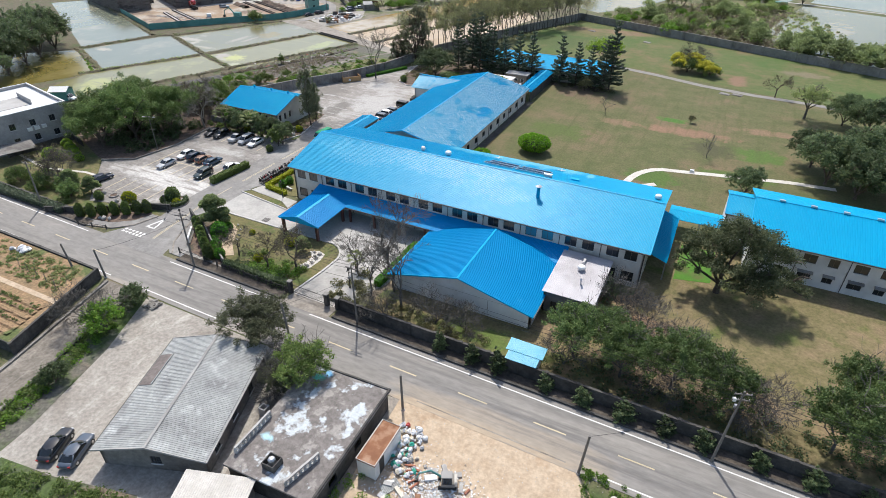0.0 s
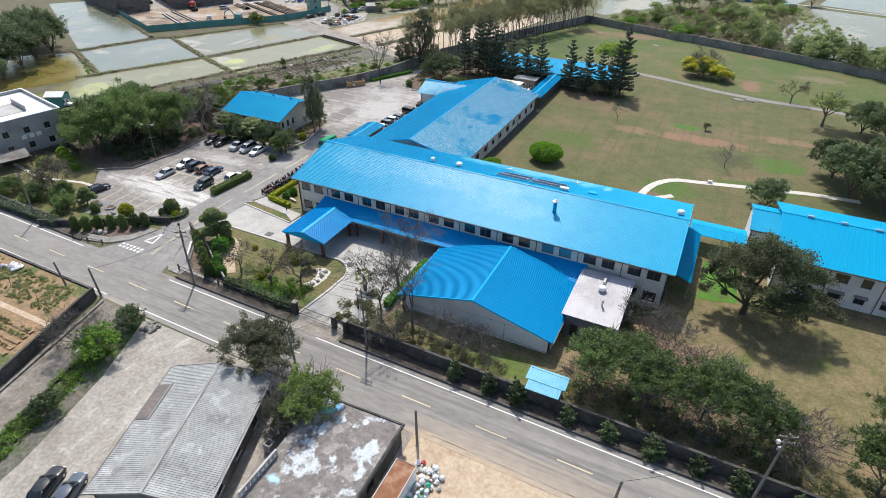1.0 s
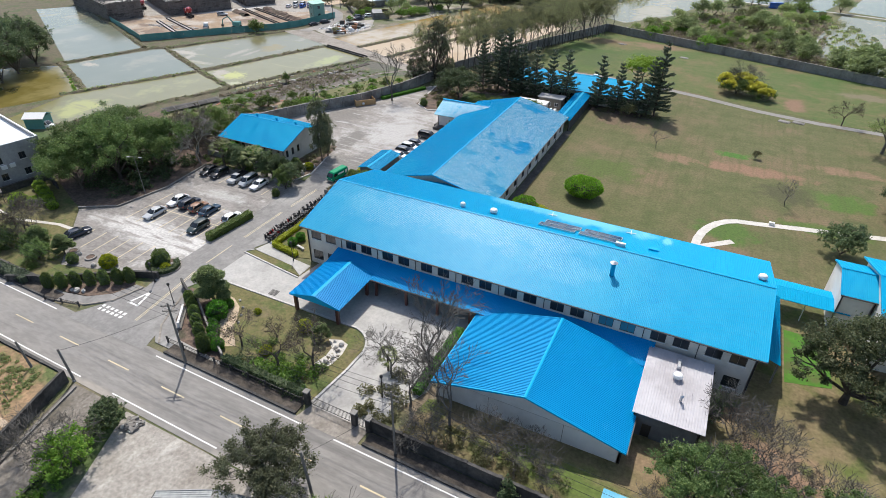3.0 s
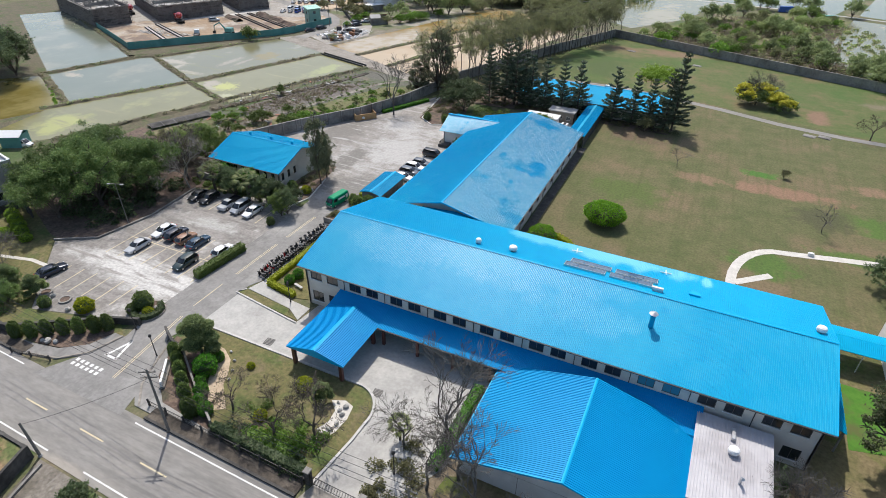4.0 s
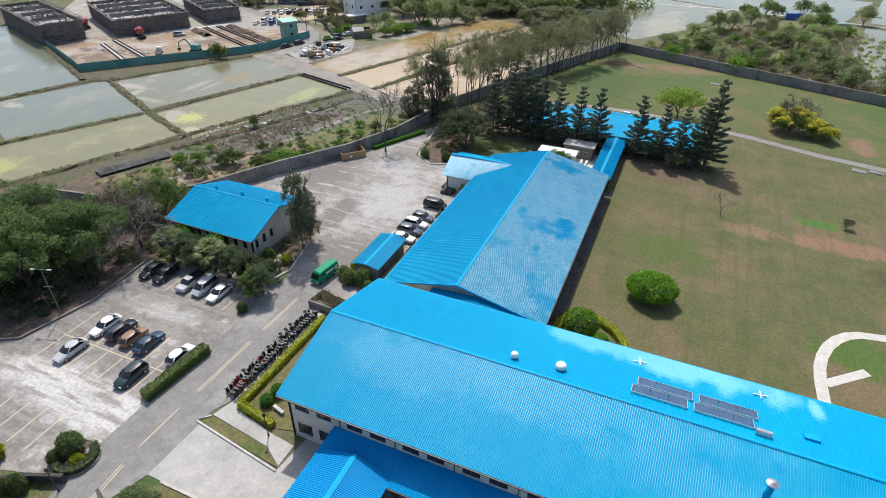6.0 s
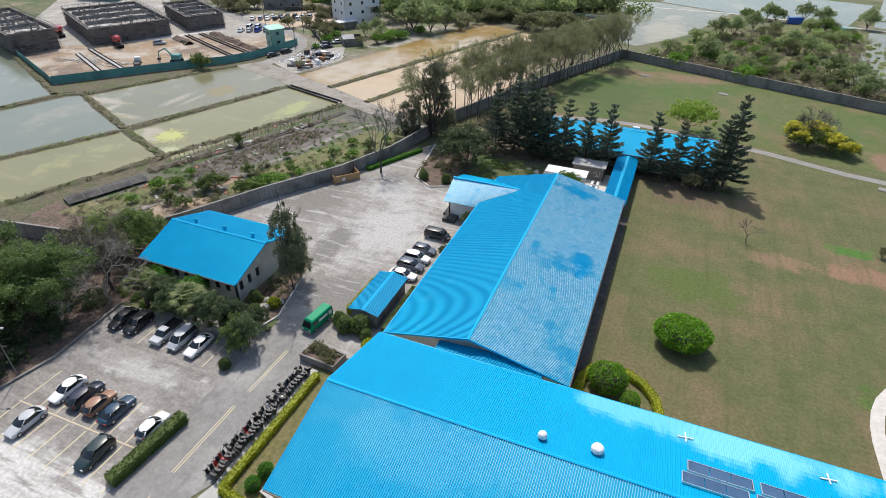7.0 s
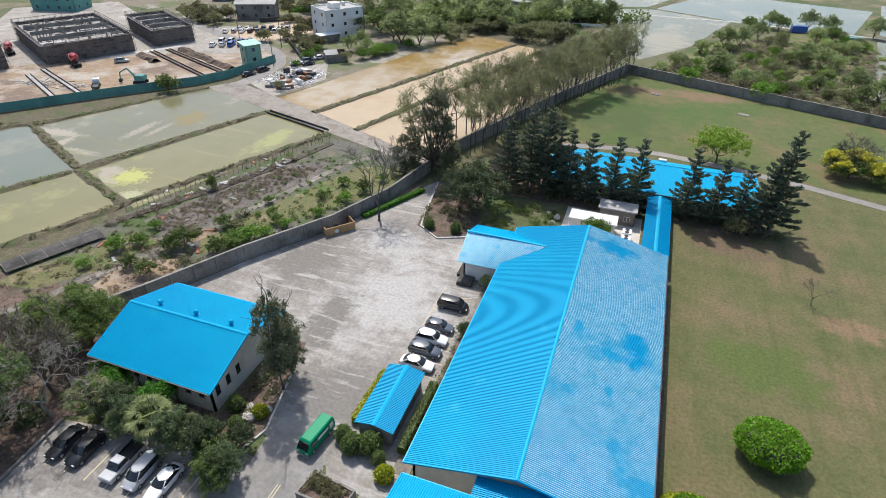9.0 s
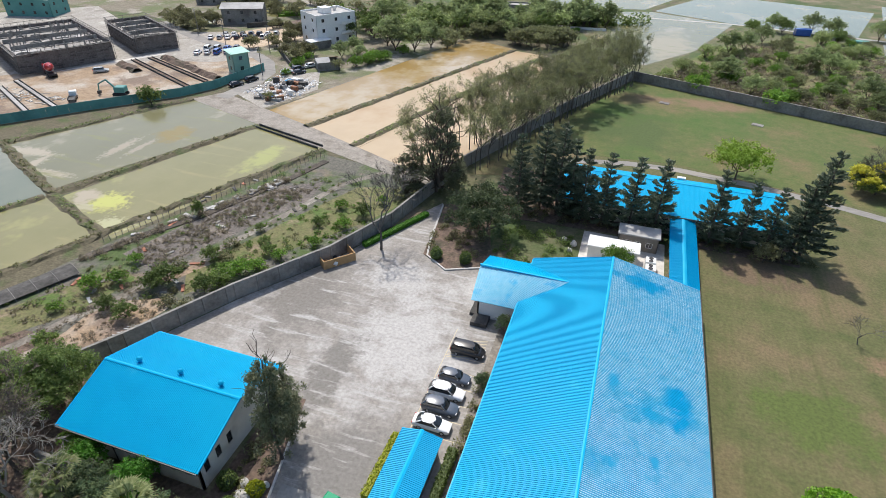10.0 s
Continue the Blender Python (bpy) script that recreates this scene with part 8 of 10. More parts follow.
for dx in (-1.6, 1.5):
    for sy in (-1, 1):
        ty = part("tyre", Geo().tube((dx, sy * 0.78 - 0.1, 0.33), (dx, sy * 0.78 + 0.1, 0.33), 0.33, 0.33, 14), M_RUBBER, t)
        part("rim", Geo().tube((dx, sy * 0.87, 0.33), (dx, sy * 0.9, 0.33), 0.2, 0.19, 10), M_METAL, ty)
# green delivery van
t = thing("delivery_van", pose(-83.8, 105.3, 0.05, 0, 0, -98), "bright green delivery van parked on the drive", "van")
part("body", Geo().add([(2.4, -0.8, 0.35), (2.4, 0.8, 0.35), (-2.4, 0.8, 0.35), (-2.4, -0.8, 0.35), (2.45, -0.84, 1.05), (2.45, 0.84, 1.05), (-2.42, 0.86, 1.05), (-2.42, -0.86, 1.05), (1.75, -0.74, 1.98), (1.75, 0.74, 1.98), (-2.35, 0.76, 2.02), (-2.35, -0.76, 2.02), (1.6, -0.6, 2.1), (1.6, 0.6, 2.1), (-2.25, 0.62, 2.14), (-2.25, -0.62, 2.14)],
                       [(0, 1, 5, 4), (1, 2, 6, 5), (2, 3, 7, 6), (3, 0, 4, 7), (4, 5, 9, 8), (5, 6, 10, 9), (6, 7, 11, 10), (7, 4, 8, 11), (8, 9, 13, 12), (9, 10, 14, 13), (10, 11, 15, 14), (11, 8, 12, 15), (12, 13, 14, 15), (3, 2, 1, 0)]), P_GREEN, t)
part("windscreen", Geo().add([(2.38, -0.74, 1.2), (2.38, 0.74, 1.2), (1.9, 0.68, 1.88), (1.9, -0.68, 1.88), (2.42, -0.74, 1.2), (2.42, 0.74, 1.2), (1.94, 0.68, 1.88), (1.94, -0.68, 1.88)], [(4, 5, 6, 7), (0, 4, 7, 3), (5, 1, 2, 6), (7, 6, 2, 3), (0, 1, 5, 4)]), M_CARGLASS, t)
for sy in (-1, 1):
    part("side_window", Geo().box(0.9, 1.75, sy * 0.83 - 0.03, sy * 0.83 + 0.03, 1.2, 1.75), M_CARGLASS, t)
    part("headlight", Geo().box(2.4, 2.47, sy * 0.6 - 0.15, sy * 0.6 + 0.15, 0.75, 0.92), M_LAMP, t)
    for dx in (-1.4, 1.5):
        ty = part("tyre", Geo().tube((dx, sy * 0.72 - 0.1, 0.32), (dx, sy * 0.72 + 0.1, 0.32), 0.32, 0.32, 14), M_RUBBER, t)
        part("rim", Geo().tube((dx, sy * 0.82, 0.32), (dx, sy * 0.85, 0.32), 0.2, 0.19, 10), M_METAL, ty)
for sy in (-1, 1):
    part("side_mark", Geo().box(-1.2, 0.6, sy * 0.84 - 0.02, sy * 0.84 + 0.02, 1.25, 1.6).box(-2.1, -1.5, sy * 0.835 - 0.02, sy * 0.835 + 0.02, 0.9, 1.7), M_WHITEM, t, "plain white bars on the van side")
part("bumper", Geo().slab(2.38, 2.56, -0.82, 0.82, 0.3, 0.55), M_GREYW, t)


# scooters
def scooter(colour, m, label):
    t = thing("scooter", m, label, "scooter", "scooters in the row")
    part("body", Geo().add([(-0.75, -0.13, 0.35), (-0.2, -0.16, 0.3), (-0.2, 0.16, 0.3), (-0.75, 0.13, 0.35), (-0.85, -0.1, 0.72), (-0.15, -0.15, 0.7), (-0.15, 0.15, 0.7), (-0.85, 0.1, 0.72)], [(3, 2, 1, 0), (4, 5, 6, 7), (0, 1, 5, 4), (1, 2, 6, 5), (2, 3, 7, 6), (3, 0, 4, 7)]).box(-0.2, 0.35, -0.14, 0.14, 0.24, 0.32), colour, t)
    part("front_shield", Geo().add([(0.35, -0.2, 0.3), (0.35, 0.2, 0.3), (0.5, 0.17, 0.92), (0.5, -0.17, 0.92), (0.44, -0.2, 0.3), (0.44, 0.2, 0.3), (0.6, 0.15, 0.92), (0.6, -0.15, 0.92)], [(3, 2, 1, 0), (4, 5, 6, 7), (0, 1, 5, 4), (1, 2, 6, 5), (2, 3, 7, 6), (3, 0, 4, 7)]), colour, t)
    part("seat", Geo().slab(-0.85, -0.08, -0.17, 0.17, 0.72, 0.86, 0.05), M_BLACKP, t)
    part("top_box", Geo().slab(-1.1, -0.78, -0.18, 0.18, 0.78, 1.08, 0.06), M_BLACKP, t)
    part("handlebar", Geo().tube((0.5, -0.34, 1.02), (0.5, 0.34, 1.02), 0.025, 0.025, 5).tube((0.52, 0, 0.85), (0.5, 0, 1.04), 0.05, 0.05, 6), M_BLACKP, t)
    for sy in (-1, 1):
        part("mirror", Geo().tube((0.5, sy * 0.25, 1.03), (0.46, sy * 0.33, 1.22), 0.012, 0.012, 4).box(0.44, 0.47, sy * 0.33 - 0.06, sy * 0.33 + 0.06, 1.18, 1.28), M_BLACKP, t)
    for dx in (-0.62, 0.66):
        ty = part("tyre", Geo().tube((dx, -0.06, 0.24), (dx, 0.06, 0.24), 0.24, 0.24, 12), M_RUBBER, t)
        part("rim", Geo().tube((dx, -0.07, 0.24), (dx, 0.07, 0.24), 0.13, 0.13, 8), M_METAL, ty)
    part("headlight", Geo().tube((0.56, 0, 0.86), (0.64, 0, 0.85), 0.08, 0.06, 8), M_LAMP, t)
    return t


rs = random.Random(9)
protos = {}
for k in range(32):
    c, lab = rs.choice(((M_BLACKP, "black scooter leaning on its stand in a row"), (M_BLACKP, "black scooter leaning on its stand in a row"), (P_GREY, "grey scooter leaning on its stand in a row"), (P_WHITE, "white scooter leaning on its stand in a row"), (M_BLACKP, "black scooter leaning on its stand in a row"), (M_BLACKP, "black scooter leaning on its stand in a row"), (M_BLACKP, "black scooter leaning on its stand in a row"), (M_BLACKP, "black scooter leaning on its stand in a row"), (P_NAVY, "navy scooter leaning on its stand in a row"), (P_RED, "red scooter leaning on its stand in a row")))
    m = pose(-80.9 + 0.02 * k + rs.uniform(-0.15, 0.15), 79.7 + 0.545 * k, 0.09, rs.uniform(-6, 6), 0, 180 + rs.uniform(-14, 14) + (180 if rs.random() < 0.1 else 0))
    if c.name in protos:
        tagged(copy_thing(protos[c.name], m), lab)
    else:
        protos[c.name] = scooter(c, m, lab)


# ---- poles, lamps, cables ----
def utility_pole(x, y, h, lean, label, arms=1, r=0.16, turn=0.0, box=False):
    t = thing("utility_pole", pose(x, y, 0, lean[0], lean[1], turn), label, "utility pole", "poles along the road")
    part("pole", Geo().tube((0, 0, -0.3), (0, 0, h), r, r * 0.62, 10), M_POLE, t)
    for k in range(arms):
        z = h - 0.5 - 0.8 * k
        a = part("crossarm", Geo().box(-0.9, 0.9, -0.06, 0.06, z, z + 0.12), M_POLE, t)
        for s in (-0.8, -0.3, 0.3, 0.8):
            part("insulator", Geo().tube((s, 0, z + 0.12), (s, 0, z + 0.3), 0.05, 0.035, 6), M_CONC, a)
    if box:
        part("switch_box", Geo().slab(-0.2, 0.2, 0.12, 0.38, h - 2.7, h - 2.2), M_METAL, t)
        part("switch_box", Geo().slab(-0.8, -0.5, -0.15, 0.15, h - 1.4, h - 1.0), M_WHITEM, t)
    return t


utility_pole(-70.4, 51.2, 10.2, (0, 0.6), "weathered utility pole with crossarms beside the entrance", 2, 0.18, 30)
utility_pole(-38.6, 51.3, 10.3, (1, 0), "tall dark utility pole on the road verge", 2, 0.16)
utility_pole(9.5, 49.3, 11.2, (0, 2), "concrete utility pole carrying switch boxes", 2, 0.17, 20, True)
utility_pole(-112.0, 52.9, 9.6, (0, 3), "utility pole among the roadside hedge", 1, 0.17, 10)
for x, y, h, lean in ((-80.6, 42.6, 5.3, (0, -5)), (-42.6, 42.0, 8.8, (0, -4)), (-24.8, 40.3, 5.9, (0, -1)), (-3.4, 41.1, 6.5, (0, 3)), (-85.5, 41.0, 6.0, (2, -4))):
    t = thing("plain_pole", pose(x, y, 0, *lean), "bare dark concrete pole at the road's edge", "pole", "plain poles")
    part("shaft", Geo().tube((0, 0, -0.3), (0, 0, h), 0.17, 0.13, 10), M_POLE, t)
    part("foot", Geo().tube((0, 0, -0.1), (0, 0, 0.25), 0.26, 0.22, 10), M_CONC, t)


def cable(name, a, b, sag, label, r=0.022):
    a, b = Vector(a), Vector(b)
    g = Geo()
    pts = [a.lerp(b, i / 14) - Vector((0, 0, sag * 4 * (i / 14) * (1 - i / 14))) for i in range(15)]
    g.pipe(pts, r, 4)
    return one(name, g, M_BLACKP, label, "cable", "overhead cables")


chain = [(-160, 54.5, 9.3), (-111.6, 52.9, 9.4), (-70.2, 51.2, 10.0), (-38.4, 51.3, 10.1), (9.9, 49.3, 10.9), (62, 48.4, 10.8)]
for (xa, ya, za), (xb, yb, zb) in zip(chain, chain[1:]):
    for d, dz in ((-0.7, 0.1), (0.0, 0.1), (0.7, 0.1), (0.1, -2.2)):
        cable("overhead_cable", (xa, ya + d, za + dz), (xb, yb + d, zb + dz), 0.7, "thin dark overhead cable slung between poles")
cable("overhead_cable", (-70.3, 51.0, 9.0), (-80.8, 42.6, 5.2), 0.4, "thin dark overhead cable across the road")
cable("overhead_cable", (-38.5, 51.0, 8.6), (-42.9, 42.0, 8.6), 0.3, "thin dark overhead cable across the road")
cable("overhead_cable", (-42.9, 42.0, 8.4), (-39.3, 24.5, 3.0), 0.6, "thin dark cable down to the workshop")
cable("overhead_cable", (9.5, 49.0, 9.0), (-3.1, 41.1, 6.4), 0.5, "thin dark overhead cable across the road")
t = thing("street_lamp", pose(-113.6, 81.8, 0, 0, 0, 20), "grey car-park lamp with two arms", "street lamp")
part("pole", Geo().tube((0, 0, -0.2), (0, 0, 8.1), 0.08, 0.05, 8), M_POLE, t)
part("arm", Geo().tube((-1.1, 0, 8.2), (1.1, 0, 8.2), 0.05, 0.05, 6).tube((0, 0, 8.0), (0, 0, 8.25), 0.06, 0.06, 6).tube((-0.7, 0, 5.2), (0.7, 0, 5.2), 0.04, 0.04, 6), M_POLE, t)
for s in (-1, 1):
    part("lamp_head", Geo().slab(s * 1.2 - 0.3, s * 1.2 + 0.3, -0.14, 0.14, 8.1, 8.24), M_CONC, t)


def garden_lamp(x, y, h=3.6):
    t = thing("garden_lamp", pose(x, y, 0.05), "black post lamp with a round top", "street lamp", "garden lamps")
    part("post", Geo().tube((0, 0, -0.1), (0, 0, h), 0.07, 0.05, 8).tube((0, 0, -0.1), (0, 0, 0.4), 0.14, 0.1, 8), M_DARKM, t)
    part("lantern", Geo().dome((0, 0, h + 0.18), 0.22, 0.22, 0.28, 5, 10, low=-0.9), M_DARKM, t)
    return t


for x, y in ((-81.6, 59.5), (-88.4, 62.0), (-72.8, 76.6), (-44.2, 57.8)):
    garden_lamp(x, y, 3.4)
t = thing("path_light", pose(-0.9, 126.3, 0.05), "low white box light beside the footpath", "lamp")
part("case", Geo().slab(-0.45, 0.45, -0.3, 0.3, 0, 0.55), M_WHITEM, t)

# entrance walls, sign, railings, gate
setting("wall_entrance_1", Geo().strip([(-83.6, 63.2), (-80.6, 61.6), (-78.6, 61.3)], 0.3, -0.1, 1.7), M_DARKW, "short grey entrance wall", "wall")
setting("wall_topiary", Geo().strip([(-78.5, 61.3), (-71.7, 56.9), (-66.5, 53.9)], 0.25, -0.1, 1.15), M_GREYW, "low pale wall behind the topiary", "wall")
t = thing("entrance_sign", pose(-77.6, 57.3, 0.1, 0, 0, -53), "long low white entrance sign on a plinth", "sign")
part("panel", Geo().slab(-2.1, 2.1, -0.16, 0.16, 0.3, 1.15), M_WHITEM, t)
part("plinth", Geo().slab(-2.2, 2.2, -0.35, 0.35, 0, 0.3), M_GREYW, t)
g = Geo()
for i in range(9):
    g.box(-1.7 + 0.38 * i, -1.45 + 0.38 * i, -0.19, -0.165, 0.6, 0.88)
part("lettering", g, M_DARKM, t, "dark row of raised letters")


def railing(name, x0, x1, yfun, h, label, category, step=0.28, post=2.8):
    t = thing(name, pose(x0, yfun(x0), 0.05, 0, 0, math.degrees(math.atan2(yfun(x1) - yfun(x0), x1 - x0))), label, category)
    ln = math.hypot(x1 - x0, yfun(x1) - yfun(x0))
    for z in (0.25, h - 0.15):
        part("rail", Geo().box(0, ln, -0.025, 0.025, z, z + 0.06), M_DARKM, t)
    n = int(ln / step)
    bar = Geo().box(-0.014, 0.014, -0.014, 0.014, 0.1, h).mesh("bar", M_DARKM)
    for i in range(1, n):
        ob = part("bar", bar, None, t)
        ob.location = (ln * i / n, 0, 0)
    pm = Geo().slab(-0.09, 0.09, -0.09, 0.09, 0, h + 0.15).mesh("post", M_DARKW)
    k = max(1, round(ln / post))
    for i in range(k + 1):
        ob = part("post", pm, None, t)
        ob.location = (ln * i / k, 0, 0)
    return t


railing("iron_fence", -75.5, -52.4, lambda x: road_y(x, 6.05), 1.1, "black iron railing along the front garden", "fence")
railing("iron_fence", -99.5, -93.5, lambda x: 52.0 + 0.2 * (x + 97), 0.8, "black iron railing at the west garden corner", "fence", 0.35)
railing("sliding_gate", -51.4, -45.2, lambda x: road_y(x, 6.4), 1.7, "black iron sliding gate closing the drive", "gate", 0.2, 6.2)
railing("wicket_gate", -44.6, -43.2, lambda x: road_y(x, 6.4), 1.7, "narrow black iron wicket gate", "gate", 0.2, 1.4)
for x in (-51.8, -44.9, -42.9):
    t = thing("gate_pillar", pose(x, road_y(x, 6.45), 0), "square dark stone gate pillar", "pillar", "gate pillars")
    part("shaft", Geo().slab(-0.3, 0.3, -0.3, 0.3, -0.1, 2.1), M_DARKW, t)
    part("cap", Geo().slab(-0.38, 0.38, -0.38, 0.38, 2.1, 2.25), M_GREYW, t)

# covers, benches, rocks
for x, y, s in ((-70.0, 68.3, 0.65), (-51.8, 66.9, 0.6)):
    t = thing("drain_cover", pose(x, y, 0.05, 0, 0, 5), "dark square iron drain grate in the concrete", "drain cover", "drain covers")
    part("grate", Geo().slab(-s, s, -s, s, -0.03, 0.02, 0.01), M_DARKM, t)
    for i in range(5):
        part("bar", Geo().box(-s * 0.85, s * 0.85, -s * 0.75 + i * s * 0.36, -s * 0.75 + i * s * 0.36 + 0.08, 0.02, 0.035), M_GREYW, t)
for x, y in ((-53.0, 249.0), (-29.6, 240.0), (1.8, 187.0), (5.2, 187.6)):
    t = thing("inspection_cover", pose(x, y, 0.03, 0, 0, -18), "raised concrete inspection cover on the lawn", "cover", "inspection covers")
    part("frame", Geo().slab(-1.4, 1.4, -0.9, 0.9, -0.05, 0.14), M_GREYW, t)
    part("lid", Geo().slab(-1.1, 1.1, -0.7, 0.7, 0.14, 0.2), M_GREYW, t)


def rock(x, y, s, seed, label="pale garden rock", z=0.1, group="garden rocks"):
    g = Geo().dome((0, 0, 0.25 * s), 0.6 * s, 0.45 * s, 0.5 * s, 4, 8, 0.16, seed, low=-0.6)
    return one("rock", g, M_ROCK, label + " in the planting bed", "rock", group, pose(x, y, z, 0, 0, seed * 37))


for i, (x, y, s) in enumerate(((-54.0, 63.2, 0.7), (-54.4, 62.4, 0.55), (-53.6, 60.6, 0.6), (-54.2, 59.6, 0.5), (-55.2, 63.4, 0.4), (-53.8, 62.0, 0.6), (-89.6, 66.6, 0.7), (-90.4, 64.6, 0.6), (-73.2, 64.4, 0.4), (-71.6, 63.3, 0.4), (-70.6, 61.8, 0.4), (-69.9, 60.4, 0.4), (-97.0, 54.9, 0.9), (-96.0, 55.3, 0.7), (-97.8, 54.7, 0.6), (-92.6, 105.2, 1.2), (-91.6, 103.4, 1.1), (-93.6, 106.6, 1.0), (-91.4, 107.2, 0.8), (-100.8, 60.6, 0.8), (-105.8, 61.8, 0.7), (-67.2, 165.2, 1.2), (-67.6, 163.0, 1.0), (-69, 166.4, 0.9), (-53.8, 59.6, 0.6))):
    rock(x, y, s, i + 1)
for x, y in ((-107.6, 61.9), (-103.4, 62.0)):
    t = thing("stone_planter", pose(x, y, 0.05), "round grey stone planter ring on the garden lawn", "planter", "stone planters")
    part("ring", Geo().hoop(0.7, 0.95, -0.05, 0.25), M_GREYW, t)
    part("soil", Geo().tube((0, 0, -0.1), (0, 0, 0.18), 0.71, 0.71, 14), M_SOIL, t)
t = thing("garden_bench", pose(-73.9, 80.0, 0.08, 0, 0, -15), "small pale stone bench among topiary", "bench")
part("seat", Geo().slab(-0.9, 0.9, -0.22, 0.22, 0.36, 0.46), M_KERB, t)
for s in (-0.6, 0.6):
    part("leg", Geo().box(s - 0.12, s + 0.12, -0.18, 0.18, 0, 0.36), M_KERB, t)
patch("side_court", [(-84, 107.5), (-80.3, 101.2), (-76.2, 100.9), (-76.2, 97.8), (-72.4, 97.8), (-72.4, 104.4), (-80, 106.9)], M_LOT_N, "grey paved court beside the wing", "pavement", 0.066)
setting("wall_drive_planter", Geo().strip([(-82.0, 98.3), (-76.8, 98.0), (-76.5, 100.5), (-81.5, 101.2)], 0.3, -0.1, 1.15, True), M_GREYW, "raised concrete planter wall beside the drive", "planter")
patch("planter_soil", [(-81.9, 98.4), (-76.9, 98.1), (-76.6, 100.4), (-81.4, 101.1)], M_SOIL, "soil in the raised planter", "planting bed", 1.0)
scrub("planter_plants", 95, [(-81.6, 98.6), (-77.2, 98.4), (-77.0, 100.1), (-81.1, 100.8)], 46, 0.5, L_OLIVE, "low plants in the raised planter", 60, 0.11)
bpy.data.objects["planter_plants"].location.z = 1.05

# rubbish enclosure by the yard wall
t = thing("rubbish_bay", pose(-105.7, 145.0, 0.04, 0, 0, 50), "brown boarded rubbish enclosure against the yard wall", "enclosure")
for a in ((0, 5.6, -0.1, 0.1), (0, 0.2, 0.1, 3.0), (5.4, 5.6, 0.1, 3.0)):
    part("side_board", Geo().slab(a[0], a[1], a[2] - 1.5, a[3] - 1.5 if a[3] > 1 else a[3] - 1.5, 0, 1.55), M_WOOD, t)
rr = random.Random(5)
for i in range(9):
    q = one("refuse_bag", Geo().dome((0, 0, 0.3), 0.45, 0.4, 0.4, 4, 8, 0.15, i, low=-0.7), rr.choice((M_BLACKP, M_WHITEM, M_GREYW, M_WOOD)), "knotted refuse bag heaped in the bay", "refuse bag", "refuse bags", pose(-105.2 + rr.uniform(0, 2.6), 146.0 + rr.uniform(-0.6, 1.6), 0.05 + 0.3 * (i > 5)))


# ---- old house, container and rubbish south of the road ----
t = thing("old_house", pose(-36.6, 23.4, 0, 0, 0, 2), "old flat-roofed concrete house with a paint-stained slab roof", "house")
for ln, mm, ops in ((10.4, pose(0.3, 0.3, 0), []), (15.6, pose(10.7, 0.3, 0, 0, 0, 90), [(3, 0.9, 1.4, 1.2), (8, 0.9, 1.4, 1.2)]), (10.4, pose(10.7, 15.9, 0, 0, 0, 180), [(4, 0, 1.2, 2.1)]), (15.6, pose(0.3, 15.9, 0, 0, 0, -90), [(3, 0.9, 1.4, 1.2)])):
    ob = part("wall", holed_wall(ln, 2.95, ops), M_DARKW, t)
    ob.matrix_local = mm
part("roof_slab", Geo().slab(0, 11.0, 0, 16.3, 2.95, 3.2, 0.03), M_SLAB, t)
part("parapet", Geo().box(10.75, 10.98, 0.1, 16.2, 3.2, 3.38).box(0.1, 10.75, 15.98, 16.2, 3.2, 3.34), M_DARKW, t)
for nm, x0, y0, turn, n in (("balustrade", 0.4, 1.6, 88, 9), ("balustrade", 7.6, 0.6, 75, 7)):
    b = part("balustrade", Geo().box(0, n * 0.62, -0.12, 0.12, 3.2, 3.32).box(0, n * 0.62, -0.12, 0.12, 4.0, 4.12), M_CONC, t, "pale pierced-block parapet")
    b.matrix_local = pose(x0, y0, 0, 0, 0, turn)
    for i in range(n + 1):
        for z in (3.32, 3.62):
            ob = part("block", Geo().box(i * 0.62 - 0.1, i * 0.62 + 0.1, -0.11, 0.11, z, z + 0.3).box(i * 0.62 + 0.1, i * 0.62 + 0.36, -0.1, 0.1, z + 0.26, z + 0.34) if i < n else Geo().box(i * 0.62 - 0.1, i * 0.62, -0.11, 0.11, z, z + 0.3), M_CONC, b)
t = thing("water_tank", pose(-31.8, 25.6, 3.2), "open concrete roof tank with a metal drum in it", "tank")
part("tank_wall", Geo().strip([(-0.7, -0.7), (0.7, -0.7), (0.7, 0.7), (-0.7, 0.7)], 0.14, 0, 0.9, True), M_DARKW, t)
part("drum", Geo().tube((0, 0, 0), (0, 0, 1.0), 0.4, 0.4, 12).dome((0, 0, 1.0), 0.4, 0.4, 0.25, 3, 12, low=0), M_METAL, t)
t = thing("well_head", pose(-39.3, 32.4, 0), "square concrete well head in the yard", "well")
part("shaft", Geo().strip([(-0.4, -0.4), (0.4, -0.4), (0.4, 0.4), (-0.4, 0.4)], 0.2, -0.1, 1.3, True), M_CONC, t)
t = thing("white_shed", pose(-37.5, 15.4, 0, 0, 0, 18), "low shed with a pale cream sheet roof", "shed")
part("wall", Geo().box(0.2, 7.0, 0.2, 6.0, 0, 2.5), M_GREYW, t)
part("roof", corrugated((-0.2, -0.2, 2.55), (7.4, -0.2, 2.55), (7.4, 6.4, 2.95), (-0.2, 6.4, 2.95), 0.25, 0.03), M_PATH, t)
t = thing("cargo_container", pose(-23.75, 33.3, 0.05, 0, 0, 1), "old white steel container with a rusty roof", "container")
part("body", Geo().box(-1.12, 1.12, -2.8, 2.8, 0.15, 2.5), M_WHITEM, t)
part("roof", Geo().slab(-1.2, 1.2, -2.9, 2.9, 2.5, 2.62, 0.02), M_RUST, t)
